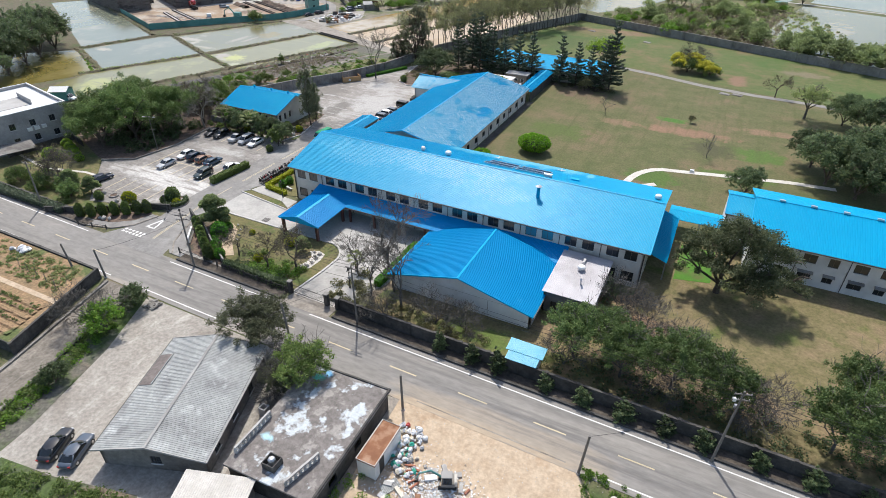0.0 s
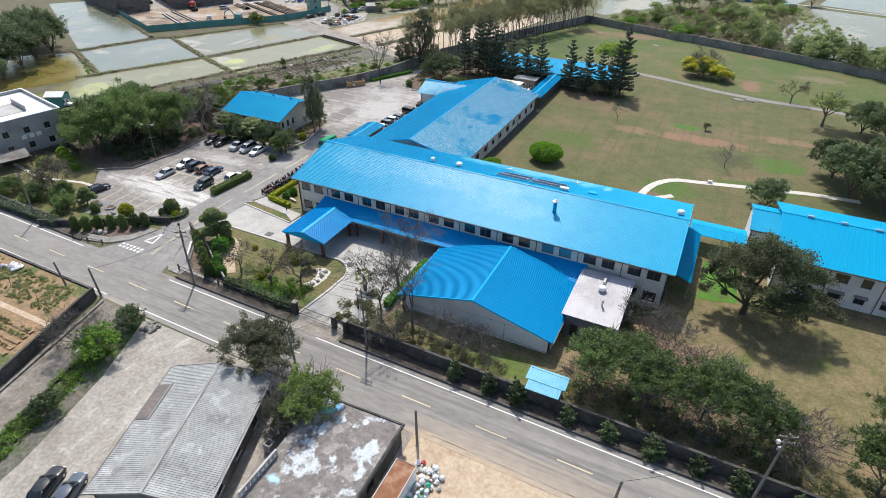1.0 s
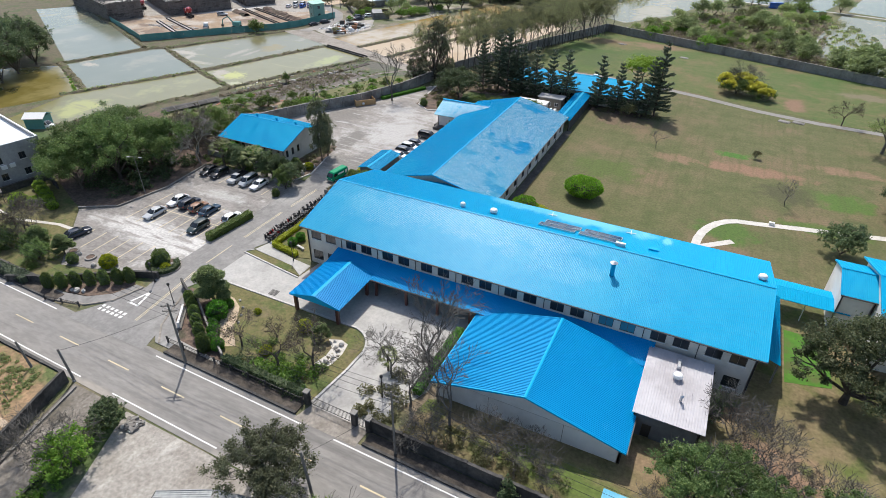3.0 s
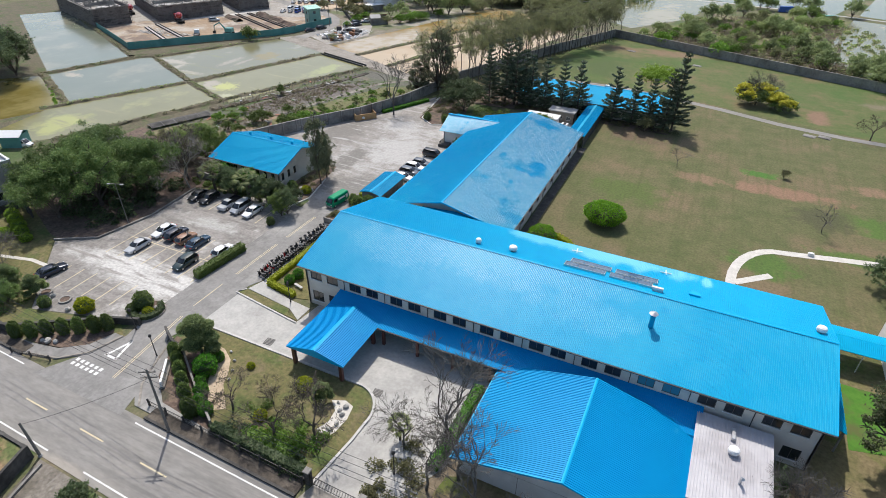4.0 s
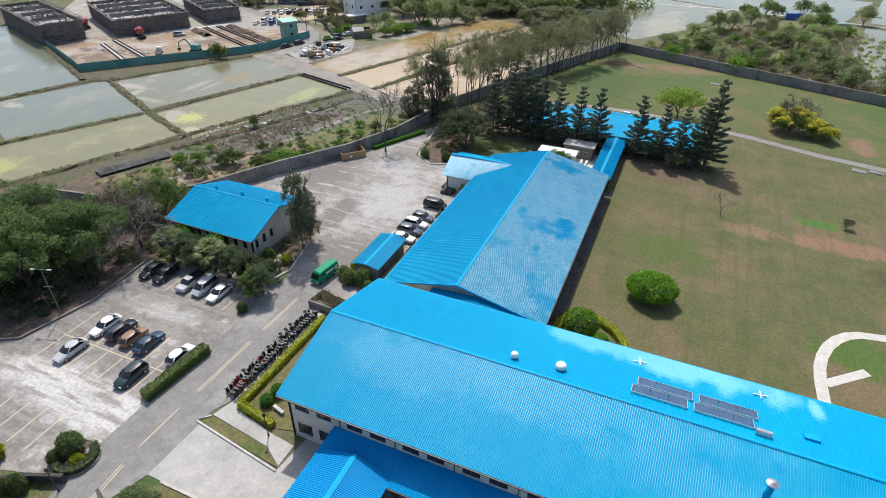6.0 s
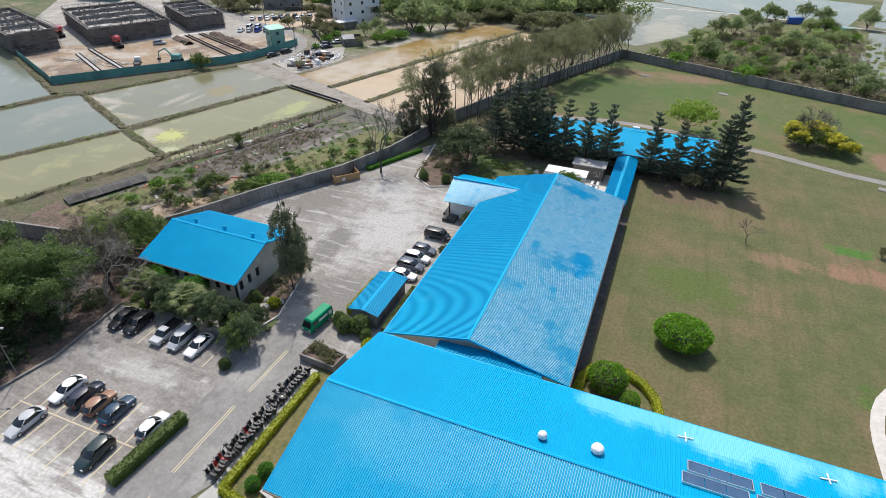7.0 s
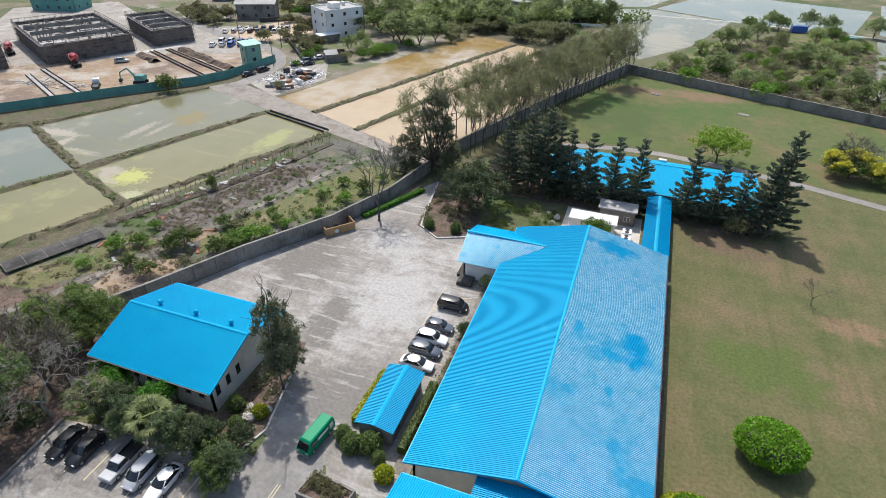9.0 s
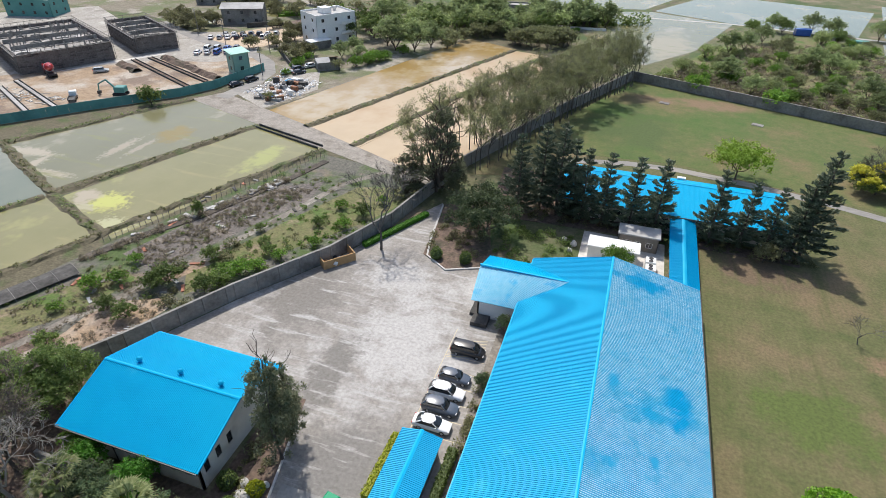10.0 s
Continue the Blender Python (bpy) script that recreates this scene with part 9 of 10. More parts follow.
part("rim", Geo().strip([(-1.15, -2.85), (1.15, -2.85), (1.15, 2.85), (-1.15, 2.85)], 0.1, 2.55, 2.7, True), M_PATH, t)
part("door", Geo().box(1.12, 1.17, -1.9, -1.0, 0.2, 2.3), M_DARKM, t)
for x in (-1.0, 1.0):
    for y in (-2.6, 0, 2.6):
        part("foot", Geo().box(x - 0.12, x + 0.12, y - 0.12, y + 0.12, -0.05, 0.15), M_DARKM, t)
# small excavator
t = thing("mini_excavator", pose(-15.6, 33.6, 0.04, 0, 0, 205), "small grey and teal excavator parked on rubble", "excavator")
for s in (-1, 1):
    part("track", Geo().slab(-1.2, 1.2, s * 0.7 - 0.2, s * 0.7 + 0.2, 0, 0.5, 0.12), M_RUBBER, t)
part("deck", Geo().slab(-1.0, 0.8, -0.85, 0.85, 0.55, 1.15, 0.08), M_GREYW, t)
part("counterweight", Geo().slab(-1.35, -0.9, -0.75, 0.75, 0.6, 1.4, 0.12), M_PATH, t)
cabn = part("cab", Geo().box(-0.6, 0.7, -0.1, 0.85, 1.15, 2.55), M_GLASS, t)
part("cab_roof", Geo().slab(-0.68, 0.78, -0.16, 0.92, 2.55, 2.68), M_CONC, cabn)
part("boom", Geo().tube((0.7, -0.4, 1.0), (2.2, -0.4, 2.3), 0.16, 0.13, 6).tube((2.2, -0.4, 2.3), (3.7, -0.4, 1.7), 0.13, 0.11, 6), M_TEAL, t)
part("stick", Geo().tube((3.7, -0.4, 1.75), (4.1, -0.4, 0.6), 0.11, 0.08, 6), M_TEAL, t)
part("bucket", Geo().box(3.85, 4.35, -0.7, -0.1, 0.1, 0.6), M_DARKM, t)
t.scale = (0.8, 0.8, 0.8)
BAGS = [surface("bag_%s" % n, c, tuple(v * 0.8 for v in c), 3.0, 0.5) for n, c in (("white", (0.74, 0.75, 0.76)), ("cream", (0.6, 0.55, 0.45)), ("teal", (0.04, 0.38, 0.27)), ("blue", (0.08, 0.27, 0.5)), ("red", (0.42, 0.06, 0.05)), ("grey", (0.36, 0.37, 0.39)))]
for i in range(96):
    f = i / 95
    x, y = -22.2 + 1.5 * f + rr.uniform(-1.5, 1.6), 38.4 - 5.6 * f + rr.uniform(-0.8, 0.8)
    s = rr.uniform(0.16, 0.42)
    mat = rr.choice((BAGS[0],) * 7 + (BAGS[1], BAGS[1], BAGS[2], BAGS[5], BAGS[5], BAGS[4] if i % 3 == 0 else BAGS[0], BAGS[3] if i % 3 == 0 else BAGS[0]))
    up_z = 0.04 + 0.5 * max(0, 1 - abs(x + 21.6) / 1.3) * rr.random()
    one("refuse_bag", Geo().dome((0, 0, s * 0.6), s, s * rr.uniform(0.6, 1), s * 0.75, 4, 7, 0.22, i, low=-0.75), mat, mat.name[4:] + " plastic refuse sack on a tipped heap", "refuse bag", "refuse on the heap", pose(x, y, up_z, 0, 0, rr.uniform(0, 360)))
for i in range(36):
    x, y = rr.uniform(-22, -8), rr.uniform(29, 36) - 1.0
    mat = rr.choice((M_TERRA, BAGS[0], BAGS[1], BAGS[5], M_CONC, M_RUST))
    a, b = rr.uniform(0.15, 0.9), rr.uniform(0.12, 0.35)
    one("rubble_piece", Geo().slab(-a, a, -b, b, 0, rr.uniform(0.1, 0.35), 0.03), mat, "broken building debris lying on the sand", "rubble", "rubble pieces", pose(x, y, 0.03, rr.uniform(-8, 8), rr.uniform(-8, 8), rr.uniform(0, 360)))
for i in range(5):
    one("clay_pipe", Geo().tube((-0.6, 0, 0.12), (0.6, 0, 0.12), 0.12, 0.12, 8), M_TERRA, "terracotta drain pipe lying on rubble", "pipe", "clay pipes", pose(-20.2 + 0.4 * i, 33.8 - 0.5 * i, 0.04 + 0.02 * i, 0, 0, 20 + 12 * i))
one("roof_sheet", corrugated((-1, -0.5, 0.1), (1, -0.5, 0.1), (1, 0.7, 0.2), (-1, 0.7, 0.2), 0.2, 0.03), M_GREYROOF, "loose corrugated sheet lying on rubble", "roof sheet", "", pose(-20.8, 30.6, 0.05, 0, 0, 60))
rng_chip = np.random.default_rng(12)
chips = np.stack([rng_chip.normal(-16.0, 2.8, 2600), rng_chip.normal(31.4, 1.7, 2600), rng_chip.uniform(0.05, 0.25, 2600)], 1)
tagged(new("paper_litter", leaf_mesh("paper_litter", chips, rng_chip.uniform(0.05, 0.17, 2600), BAGS[0], rng_chip, 0.7)), "pale litter and scraps over the sand", "litter", kind="stuff")
chips = np.stack([rng_chip.uniform(-25, 2, 300), rng_chip.uniform(33, 41, 300), rng_chip.uniform(0.04, 0.08, 300)], 1)
tagged(new("sand_litter", leaf_mesh("sand_litter", chips, rng_chip.uniform(0.04, 0.11, 300), M_ROCK, rng_chip, 0.8)), "scattered pebbles and scraps on the sand", "litter", kind="stuff")
for i, (x, y, s) in enumerate(((0.8, 39.4, 1.0), (2.4, 38.6, 1.3), (4.0, 38.9, 1.0), (3.2, 37.4, 1.4), (5.4, 37.8, 1.1), (1.4, 37.6, 0.8))):
    one("rubble_piece", Geo().dome((0, 0, 0.2 * s), 0.6 * s, 0.5 * s, 0.35 * s, 3, 7, 0.25, i + 40, low=-0.5), M_TERRA if i % 2 else M_PATH, "lump of broken brickwork beside the road", "rubble", "rubble pieces", pose(x, y, 0.03))
rb = random.Random(77)
for i in range(22):
    a, b = rb.uniform(0.15, 0.7), rb.uniform(0.1, 0.3)
    one("rubble_piece", Geo().slab(-a, a, -b, b, 0, rb.uniform(0.1, 0.3), 0.03), rb.choice((M_GREYW, M_CONC, M_DARKW, M_POLE)), "broken concrete and planks piled at the yard's corner", "rubble", "rubble at the corner", pose(-68.2 + rb.uniform(-1.1, 1.1), 41.0 + rb.uniform(-0.9, 0.7), 0.04 + rb.uniform(0, 0.15), rb.uniform(-10, 10), rb.uniform(-10, 10), rb.uniform(0, 360)))
for i in range(14):
    q = rb.uniform(0.3, 0.55)
    one("refuse_bag", Geo().dome((0, 0, q * 0.5), q * 1.2, q * 0.9, q * 0.6, 4, 7, 0.2, 200 + i, low=-0.75), BAGS[0] if i % 4 else BAGS[5], "white sack heaped beside the plots", "refuse bag", "sacks beside the plots", pose(-97.2 + rb.uniform(-1.4, 1.4), 40.2 + rb.uniform(-0.8, 0.8), 1.73 + 0.2 * (i > 9), 0, 0, rb.uniform(0, 360)))
for i in range(5):
    t = thing("plot_post", pose(-82.6 - 2.6 * i, 36.2 + 0.25 * i, 1.72, rb.uniform(-6, 6), rb.uniform(-6, 6)), "leaning bean pole on the plots", "post", "bean poles")
    part("stake", Geo().tube((0, 0, -0.1), (0, 0, 1.6), 0.05, 0.04, 5), M_POLE, t)
    part("crossbar", Geo().tube((-1.2, 0, 1.4), (1.2, 0.2, 1.5), 0.03, 0.03, 5), M_WOOD, t)
# hole in the workshop roof, its dark inside painted on a flat panel
t = thing("roof_light", pose(-55.8, 34.7, 0, 0, 0, ang), "long dark sunken rooflight in the grey roof", "rooflight")
sl = (4.35 - 3.0) / (5.6 + 0.5)
zz = lambda y: 3.0 + sl * (y + 0.5)
part("pane", Geo().add([(2.6, -0.42, zz(-0.42) + 0.07), (7.8, -0.42, zz(-0.42) + 0.07), (7.8, 1.25, zz(1.25) + 0.07), (2.6, 1.25, zz(1.25) + 0.07), (2.6, -0.42, zz(-0.42) - 0.1), (7.8, -0.42, zz(-0.42) - 0.1), (7.8, 1.25, zz(1.25) - 0.1), (2.6, 1.25, zz(1.25) - 0.1)], [(0, 1, 2, 3), (0, 4, 5, 1), (1, 5, 6, 2), (2, 6, 7, 3), (3, 7, 4, 0)]), M_SCAF, t)
part("frame", Geo().add([(2.5, 1.25, zz(1.25) + 0.16), (7.9, 1.25, zz(1.25) + 0.16), (7.9, 1.35, zz(1.35) + 0.16), (2.5, 1.35, zz(1.35) + 0.16), (2.5, 1.25, zz(1.25)), (7.9, 1.25, zz(1.25)), (7.9, 1.35, zz(1.35)), (2.5, 1.35, zz(1.35))], [(0, 1, 2, 3), (0, 4, 5, 1), (1, 5, 6, 2), (2, 6, 7, 3), (3, 7, 4, 0)]), M_GREYROOF, t)

# ---- office west of the gardens ----
t = thing("concrete_office", pose(-142.4, 61.8, 0, 0, 0, 78), "grey two-storey concrete office with a white flat roof and air coolers", "building")
ops = [(1.0 + 4.2 * i, z, 1.2, 1.4) for i in range(4) for z in (1.6, 5.0)]
for ln, mm, oo in ((18.0, pose(0, 0, 0), ops), (22.0, pose(18, 0, 0, 0, 0, 90), [(3 + 4 * i, z, 1.2, 1.4) for i in range(4) for z in (1.6, 5.0)]), (18.0, pose(18, 22, 0, 0, 0, 180), []), (22.0, pose(0, 22, 0, 0, 0, -90), [])):
    ob = part("wall", holed_wall(ln, 8.6, oo), M_OFFICE, t)
    ob.matrix_local = mm
    for x, z, a, b in oo:
        window(t, mm @ pose(x, 0, z), a, b)
part("roof", Geo().box(0.25, 17.75, 0.25, 21.75, 7.7, 7.9), M_WHITEM, t)
part("coping", Geo().strip([(0.12, 0.12), (17.88, 0.12), (17.88, 21.88), (0.12, 21.88)], 0.4, 8.6, 8.72, True), M_WHITEM, t)
part("roof_frame", Geo().box(4, 13, 6, 14, 7.9, 8.0).box(4, 4.2, 6, 14, 8.0, 9.1).box(12.8, 13, 6, 14, 8.0, 9.1), M_CONC, t)
for i in range(3):
    part("air_cooler", Geo().slab(8.4 + 1.5 * i, 9.4 + 1.5 * i, -0.45, -0.02, 4.0, 4.75), M_WHITEM, t)
t = thing("carport", pose(-139.5, 59.6, 0, 0, 0, 70), "dark lean-to carport roof beside the office", "carport")
part("roof", corrugated((0, -2.2, 2.4), (9, -2.2, 2.4), (9, 2.2, 3.0), (0, 2.2, 3.0), 0.3, 0.03), M_GREYW, t)
for x in (0.3, 8.7):
    part("post", Geo().tube((x, -2.0, 0), (x, -2.0, 2.45), 0.07, 0.07, 8), M_DARKM, t)
    part("post", Geo().tube((x, 2.0, 0), (x, 2.0, 3.0), 0.07, 0.07, 8), M_DARKM, t)
boundary("wall_west_garden", [(-140.0, 64.0), (-136.8, 77.5), (-131, 75.5)], 1.4, "dark garden wall before the office", M_DARKW)
t = thing("field_hut", pose(-167.5, 92.5, 0, 0, 0, 30), "small teal-roofed hut beside the paddy", "hut")
part("wall", Geo().box(0, 4.5, 0, 4.0, 0, 2.8), M_TEAL, t)
part("roof", corrugated((-0.3, -0.3, 2.7), (4.8, -0.3, 2.7), (4.8, 2.0, 3.6), (-0.3, 2.0, 3.6), 0.3, 0.03), M_WHITEM, t)
part("roof", corrugated((4.8, 4.3, 2.7), (-0.3, 4.3, 2.7), (-0.3, 2.0, 3.6), (4.8, 2.0, 3.6), 0.3, 0.03), M_TEAL, t)
car("minivan", P_WHITE, -164.5, 95.4, 20, "white minivan beside the field hut", "", 0.02)

# ---- building site and village beyond the fields ----
patch("site_earth", [(-219, 169.5), (-197, 188.2), (-182.6, 205.4), (-176, 236), (-186, 250), (-232, 246), (-262, 214), (-285, 199)], M_EARTH, "bare orange earth of a building site", "ground", 0.04)
patch("site_apron", [(-258, 200), (-248, 198), (-214, 232), (-196, 236), (-186, 246), (-204, 276), (-250, 262), (-300, 292), (-330, 262), (-290, 214)], M_YARD, "pale concrete apron of the building site", "pavement", 0.05)
patch("village_ground", [(-186, 250), (-176, 236), (-172, 214), (-156, 203), (-148, 222), (-140, 250), (-128, 297), (-160, 330), (-240, 345), (-330, 330), (-330, 292), (-204, 276)], M_VILLAGE, "rough ground among village houses", "ground", 0.026)
patch("village_lot", [(-218, 260.7), (-203.6, 256), (-193, 256.6), (-184.4, 277.7), (-205, 288.6), (-211, 277.2)], M_SAND, "sandy lot with parked cars", "ground", 0.062)
setting("village_road", Geo().strip([(-171.5, 208), (-170.5, 222), (-172.5, 233), (-179, 242.5), (-187, 248.5), (-200, 253.0), (-215, 258.2), (-231, 266), (-252, 277)], 4.6, -0.2, 0.07), M_ROAD, "narrow village road", "road")
setting("wall_village", Geo().strip([(-165.6, 237.5), (-171.0, 243.0), (-181.6, 254.5), (-186.0, 259.5)], 0.4, -0.1, 1.6), M_DARKW, "dark wall beside the village road", "wall")
setting("wall_village_lot", Geo().strip([(-214, 282), (-204.6, 290.6), (-184, 279.5)], 0.4, -0.1, 1.8), M_DARKW, "dark wall behind the sandy lot", "wall")
patch("village_field", [(-250, 283.3), (-242.6, 299.3), (-233.8, 290.2), (-231.5, 283.2)], W_GREEN, "flooded olive field among houses", "field", 0.05)
patch("village_field", [(-240, 308), (-236, 324), (-214, 326), (-210.5, 304), (-222, 303)], W_GREEN, "flat olive field behind the houses", "field", 0.05)
patch("ploughed_field", [(-205, 293.4), (-201.8, 308), (-188.6, 286), (-192.5, 283.8)], M_SOIL, "ploughed brown field", "field", 0.052)
patch("ploughed_field", [(-178, 316), (-167, 314), (-160.6, 291), (-168, 294.4)], M_SOIL, "ploughed brown field behind the white house", "field", 0.052)
patch("house_yard", [(-184.7, 258.8), (-180.8, 270.4), (-174.2, 266.4), (-177.4, 254.6)], M_LOT, "grey concrete yard before the white house", "pavement", 0.06)
patch("junk_yard", [(-169, 212), (-156, 204.5), (-150, 224), (-158, 240), (-166, 232)], M_YARD, "cluttered yard beside the orange field", "ground", 0.066)


def hoarding(path, h, label):
    for (xa, ya), (xb, yb) in zip(path, path[1:]):
        d = math.hypot(xb - xa, yb - ya)
        t = thing("site_hoarding", pose(xa, ya, 0, 0, 0, math.degrees(math.atan2(yb - ya, xb - xa))), label, "fence", "site hoardings")
        n = max(1, round(d / 2.4))
        me = Geo().box(0.02, d / n - 0.02, -0.03, 0.03, 0.05, h).box(0.0, 0.06, -0.06, 0.06, 0, h + 0.05).mesh("panel", M_TEAL)
        for i in range(n):
            ob = part("panel", me, None, t)
            ob.location = (d * i / n, 0, 0)
        part("rail", Geo().box(0, d, 0.03, 0.08, h - 0.3, h - 0.2), M_METAL, t)


hoarding([(-214, 166), (-197, 187.6), (-182.4, 204.8), (-178, 214), (-174.8, 234.5)], 2.5, "teal sheet-metal hoarding round the building site")
hoarding([(-284, 198), (-250, 182), (-219, 168.5), (-214, 166)], 2.2, "teal sheet-metal hoarding beside the paddy")


def site_block(x, y, turn, L, D, h, label, seed):
    """A building shell wrapped in scaffold and dark netting, its upper deck full of props."""
    rnd = random.Random(seed)
    t = thing("scaffolded_block", pose(x, y, 0, 0, 0, turn), label, "building site", "building shells")
    part("netting", Geo().strip([(0, 0), (L, 0), (L, D), (0, D)], 0.2, 0, h, True), M_SCAF, t)
    part("deck", Geo().slab(0.8, L - 0.8, 0.8, D - 0.8, h - 1.2, h - 0.9), M_LOT_N, t)
    g = Geo()
    for i in range(int(L / 2) + 1):
        for y0 in (-0.5, D + 0.5):
            g.tube((i * 2.0, y0, 0), (i * 2.0, y0, h + 1.2), 0.06, 0.06, 4, False)
    for i in range(int(D / 2) + 1):
        for x0 in (-0.5, L + 0.5):
            g.tube((x0, i * 2.0, 0), (x0, i * 2.0, h + 1.2), 0.06, 0.06, 4, False)
    part("scaffold", g, M_POLE, t, kind="stuff")
    g = Geo()
    for z in (2.0, 4.0, h, h + 1.0):
        g.strip([(-0.5, -0.5), (L + 0.5, -0.5), (L + 0.5, D + 0.5), (-0.5, D + 0.5)], 0.1, z, z + 0.1, True)
    part("rail_work", g, M_POLE, t, kind="stuff")
    for z in (h - 0.2,):
        part("walkway", Geo().strip([(-0.5, -0.5), (L + 0.5, -0.5), (L + 0.5, D + 0.5), (-0.5, D + 0.5)], 0.8, z, z + 0.08, True), M_GREYW, t)
    g = Geo()
    for i in range(int(L * D / 6)):
        px, py = rnd.uniform(1.5, L - 1.5), rnd.uniform(1.5, D - 1.5)
        if rnd.random() < 0.5:
            g.box(px - 0.15, px + 0.15, py - 0.15, py + 0.15, h - 0.9, h + rnd.uniform(0.0, 1.4))
        else:
            a = rnd.uniform(0.5, 1.8)
            g.box(px - a, px + a, py - 0.12, py + 0.12, h - 0.9, h - 0.6)
    part("propping", g, M_GREYW, t, kind="stuff")
    for i in range(3):
        part("upstand_wall", Geo().box(1.0, L - 1.0, D * (i + 1) / 4 - 0.12, D * (i + 1) / 4 + 0.12, h - 0.9, h + 0.3), M_GREYW, t)
    return t


site_block(-240.0, 203.4, 62.5, 27.0, 42.0, 6.0, "half-built block wrapped in dark scaffold netting", 1)
site_block(-225.0, 235.0, 60.0, 13.6, 32.0, 5.6, "smaller half-built block in scaffold netting", 2)
site_block(-252.6, 182.9, 70.0, 13.8, 48.0, 7.0, "half-built block beside the pond in scaffold netting", 3)
for i, ((xa, ya), (xb, yb)) in enumerate((((-221.3, 228.6), (-186.2, 212.0)), ((-218.1, 232.6), (-184.3, 218.0)), ((-235.7, 192.6), (-210.8, 180.2)), ((-236.5, 198.5), (-206.6, 185.3)))):
    L = math.hypot(xb - xa, yb - ya)
    t = thing("footing_trench", pose(xa, ya, 0.05, 0, 0, math.degrees(math.atan2(yb - ya, xb - xa))), "long footing strip between dark timber forms", "foundation", "foundation strips")
    part("strip", Geo().slab(0, L, -0.45, 0.45, -0.1, 0.25), M_CONC if i > 1 else M_SOIL, t)
    part("formwork", Geo().box(0, L, -0.75, -0.6, -0.1, 0.5), M_DARKW, t)
    part("formwork", Geo().box(0, L, 0.6, 0.75, -0.1, 0.5), M_DARKW, t)
for i, (x, y, L, a) in enumerate(((-214, 234.5, 34, -22), (-222, 224, 14, -25))):
    g = Geo()
    rz = random.Random(i)
    n = int(L / 1.6)
    vs = []
    for k in range(n + 1):
        vs += [(k * 1.6, o + rz.uniform(-0.4, 0.4), z * rz.uniform(0.6, 1.2)) for o, z in ((-1.8, -0.1), (-0.6, 1.1), (0.6, 1.2), (1.8, -0.1))]
    g.add(vs, [(4 * k + q, 4 * k + 4 + q, 4 * k + 5 + q, 4 * k + 1 + q) for k in range(n) for q in range(3)])
    one("earth_bank", g, M_SOIL, "long heap of dug brown earth on the site", "earth bank", "earth banks", pose(x, y, 0.05, 0, 0, a))
setting("site_strip", Geo().prism([(-234, 209.6), (-231.5, 212.4), (-216, 239), (-219.5, 239)], -0.1, 0.075), M_PATH, "pale concrete haul strip across the site", "pavement")
rq = random.Random(8)
for i in range(70):
    one("timber_plank", Geo().slab(-rq.uniform(0.6, 1.6), rq.uniform(0.6, 1.6), -0.15, 0.15, 0, 0.12, 0.02), rq.choice((M_CONC, M_PATH, M_GREYW)), "loose plank lying on the site", "plank", "loose planks", pose(-222 + rq.uniform(-12, 12), 189.5 + rq.uniform(-3.5, 3.5), 0.06, 0, 0, rq.uniform(0, 180)))
# mixers, digger, lorry
for x, y, turn in ((-232.0, 206.5, 150), (-263.5, 208.5, 150)):
    t = thing("mixer_lorry", pose(x, y, 0.05, 0, 0, turn), "red concrete mixer lorry on the site", "lorry", "mixer lorries")
    part("chassis", Geo().slab(-4, 3.4, -1.1, 1.1, 0.7, 1.2), M_DARKM, t)
    cb = part("cab", Geo().slab(2.0, 3.9, -1.15, 1.15, 0.9, 2.9, 0.2), P_RED, t)
    part("windscreen", Geo().box(3.86, 3.93, -0.95, 0.95, 1.9, 2.6), M_CARGLASS, cb)
    part("drum", Geo().tube((1.5, 0, 2.2), (-0.8, 0, 2.7), 0.7, 1.35, 12).tube((-0.8, 0, 2.7), (-3.6, 0, 3.3), 1.35, 0.5, 12), P_RED, t)
    part("drum_band", Geo().tube((-0.2, 0, 2.57), (-0.9, 0, 2.72), 1.34, 1.38, 12), M_WHITEM, t)
    for dx in (-3.0, -1.7, 2.6):
        for sy in (-1, 1):
            part("tyre", Geo().tube((dx, sy * 0.95 - 0.2, 0.5), (dx, sy * 0.95 + 0.2, 0.5), 0.5, 0.5, 12), M_RUBBER, t)
t = thing("excavator", pose(-199.0, 200.0, 0.05, 0, 0, 200), "teal excavator behind the hoarding", "excavator")
for s in (-1, 1):
    part("track", Geo().slab(-1.8, 1.8, s * 1.0 - 0.3, s * 1.0 + 0.3, 0, 0.8, 0.2), M_RUBBER, t)
part("cab", Geo().slab(-1.6, 1.2, -1.2, 1.2, 0.9, 2.4, 0.2), M_TEAL, t)
part("boom", Geo().tube((1.0, 0, 1.6), (3.2, 0, 4.2), 0.3, 0.22, 6).tube((3.2, 0, 4.2), (5.6, 0, 3.0), 0.22, 0.18, 6).tube((5.6, 0, 3.0), (5.9, 0, 1.0), 0.18, 0.14, 6), M_TEAL, t)
part("bucket", Geo().box(5.5, 6.3, -0.5, 0.5, 0.3, 1.1), M_DARKM, t)
t = thing("flatbed_lorry", pose(-207.6, 191.8, 0.05, 0, 0, 130), "small white flatbed lorry on the site", "lorry")
part("cab", Geo().slab(1.0, 2.6, -0.9, 0.9, 0.5, 2.1, 0.15), P_WHITE, t)
part("windscreen", Geo().box(2.57, 2.63, -0.75, 0.75, 1.3, 1.9), M_CARGLASS, t)
part("bed", Geo().box(-2.6, 0.9, -0.95, 0.95, 0.7, 0.85).box(-2.6, 0.9, -0.95, -0.87, 0.85, 1.2).box(-2.6, 0.9, 0.87, 0.95, 0.85, 1.2), M_DARKM, t)
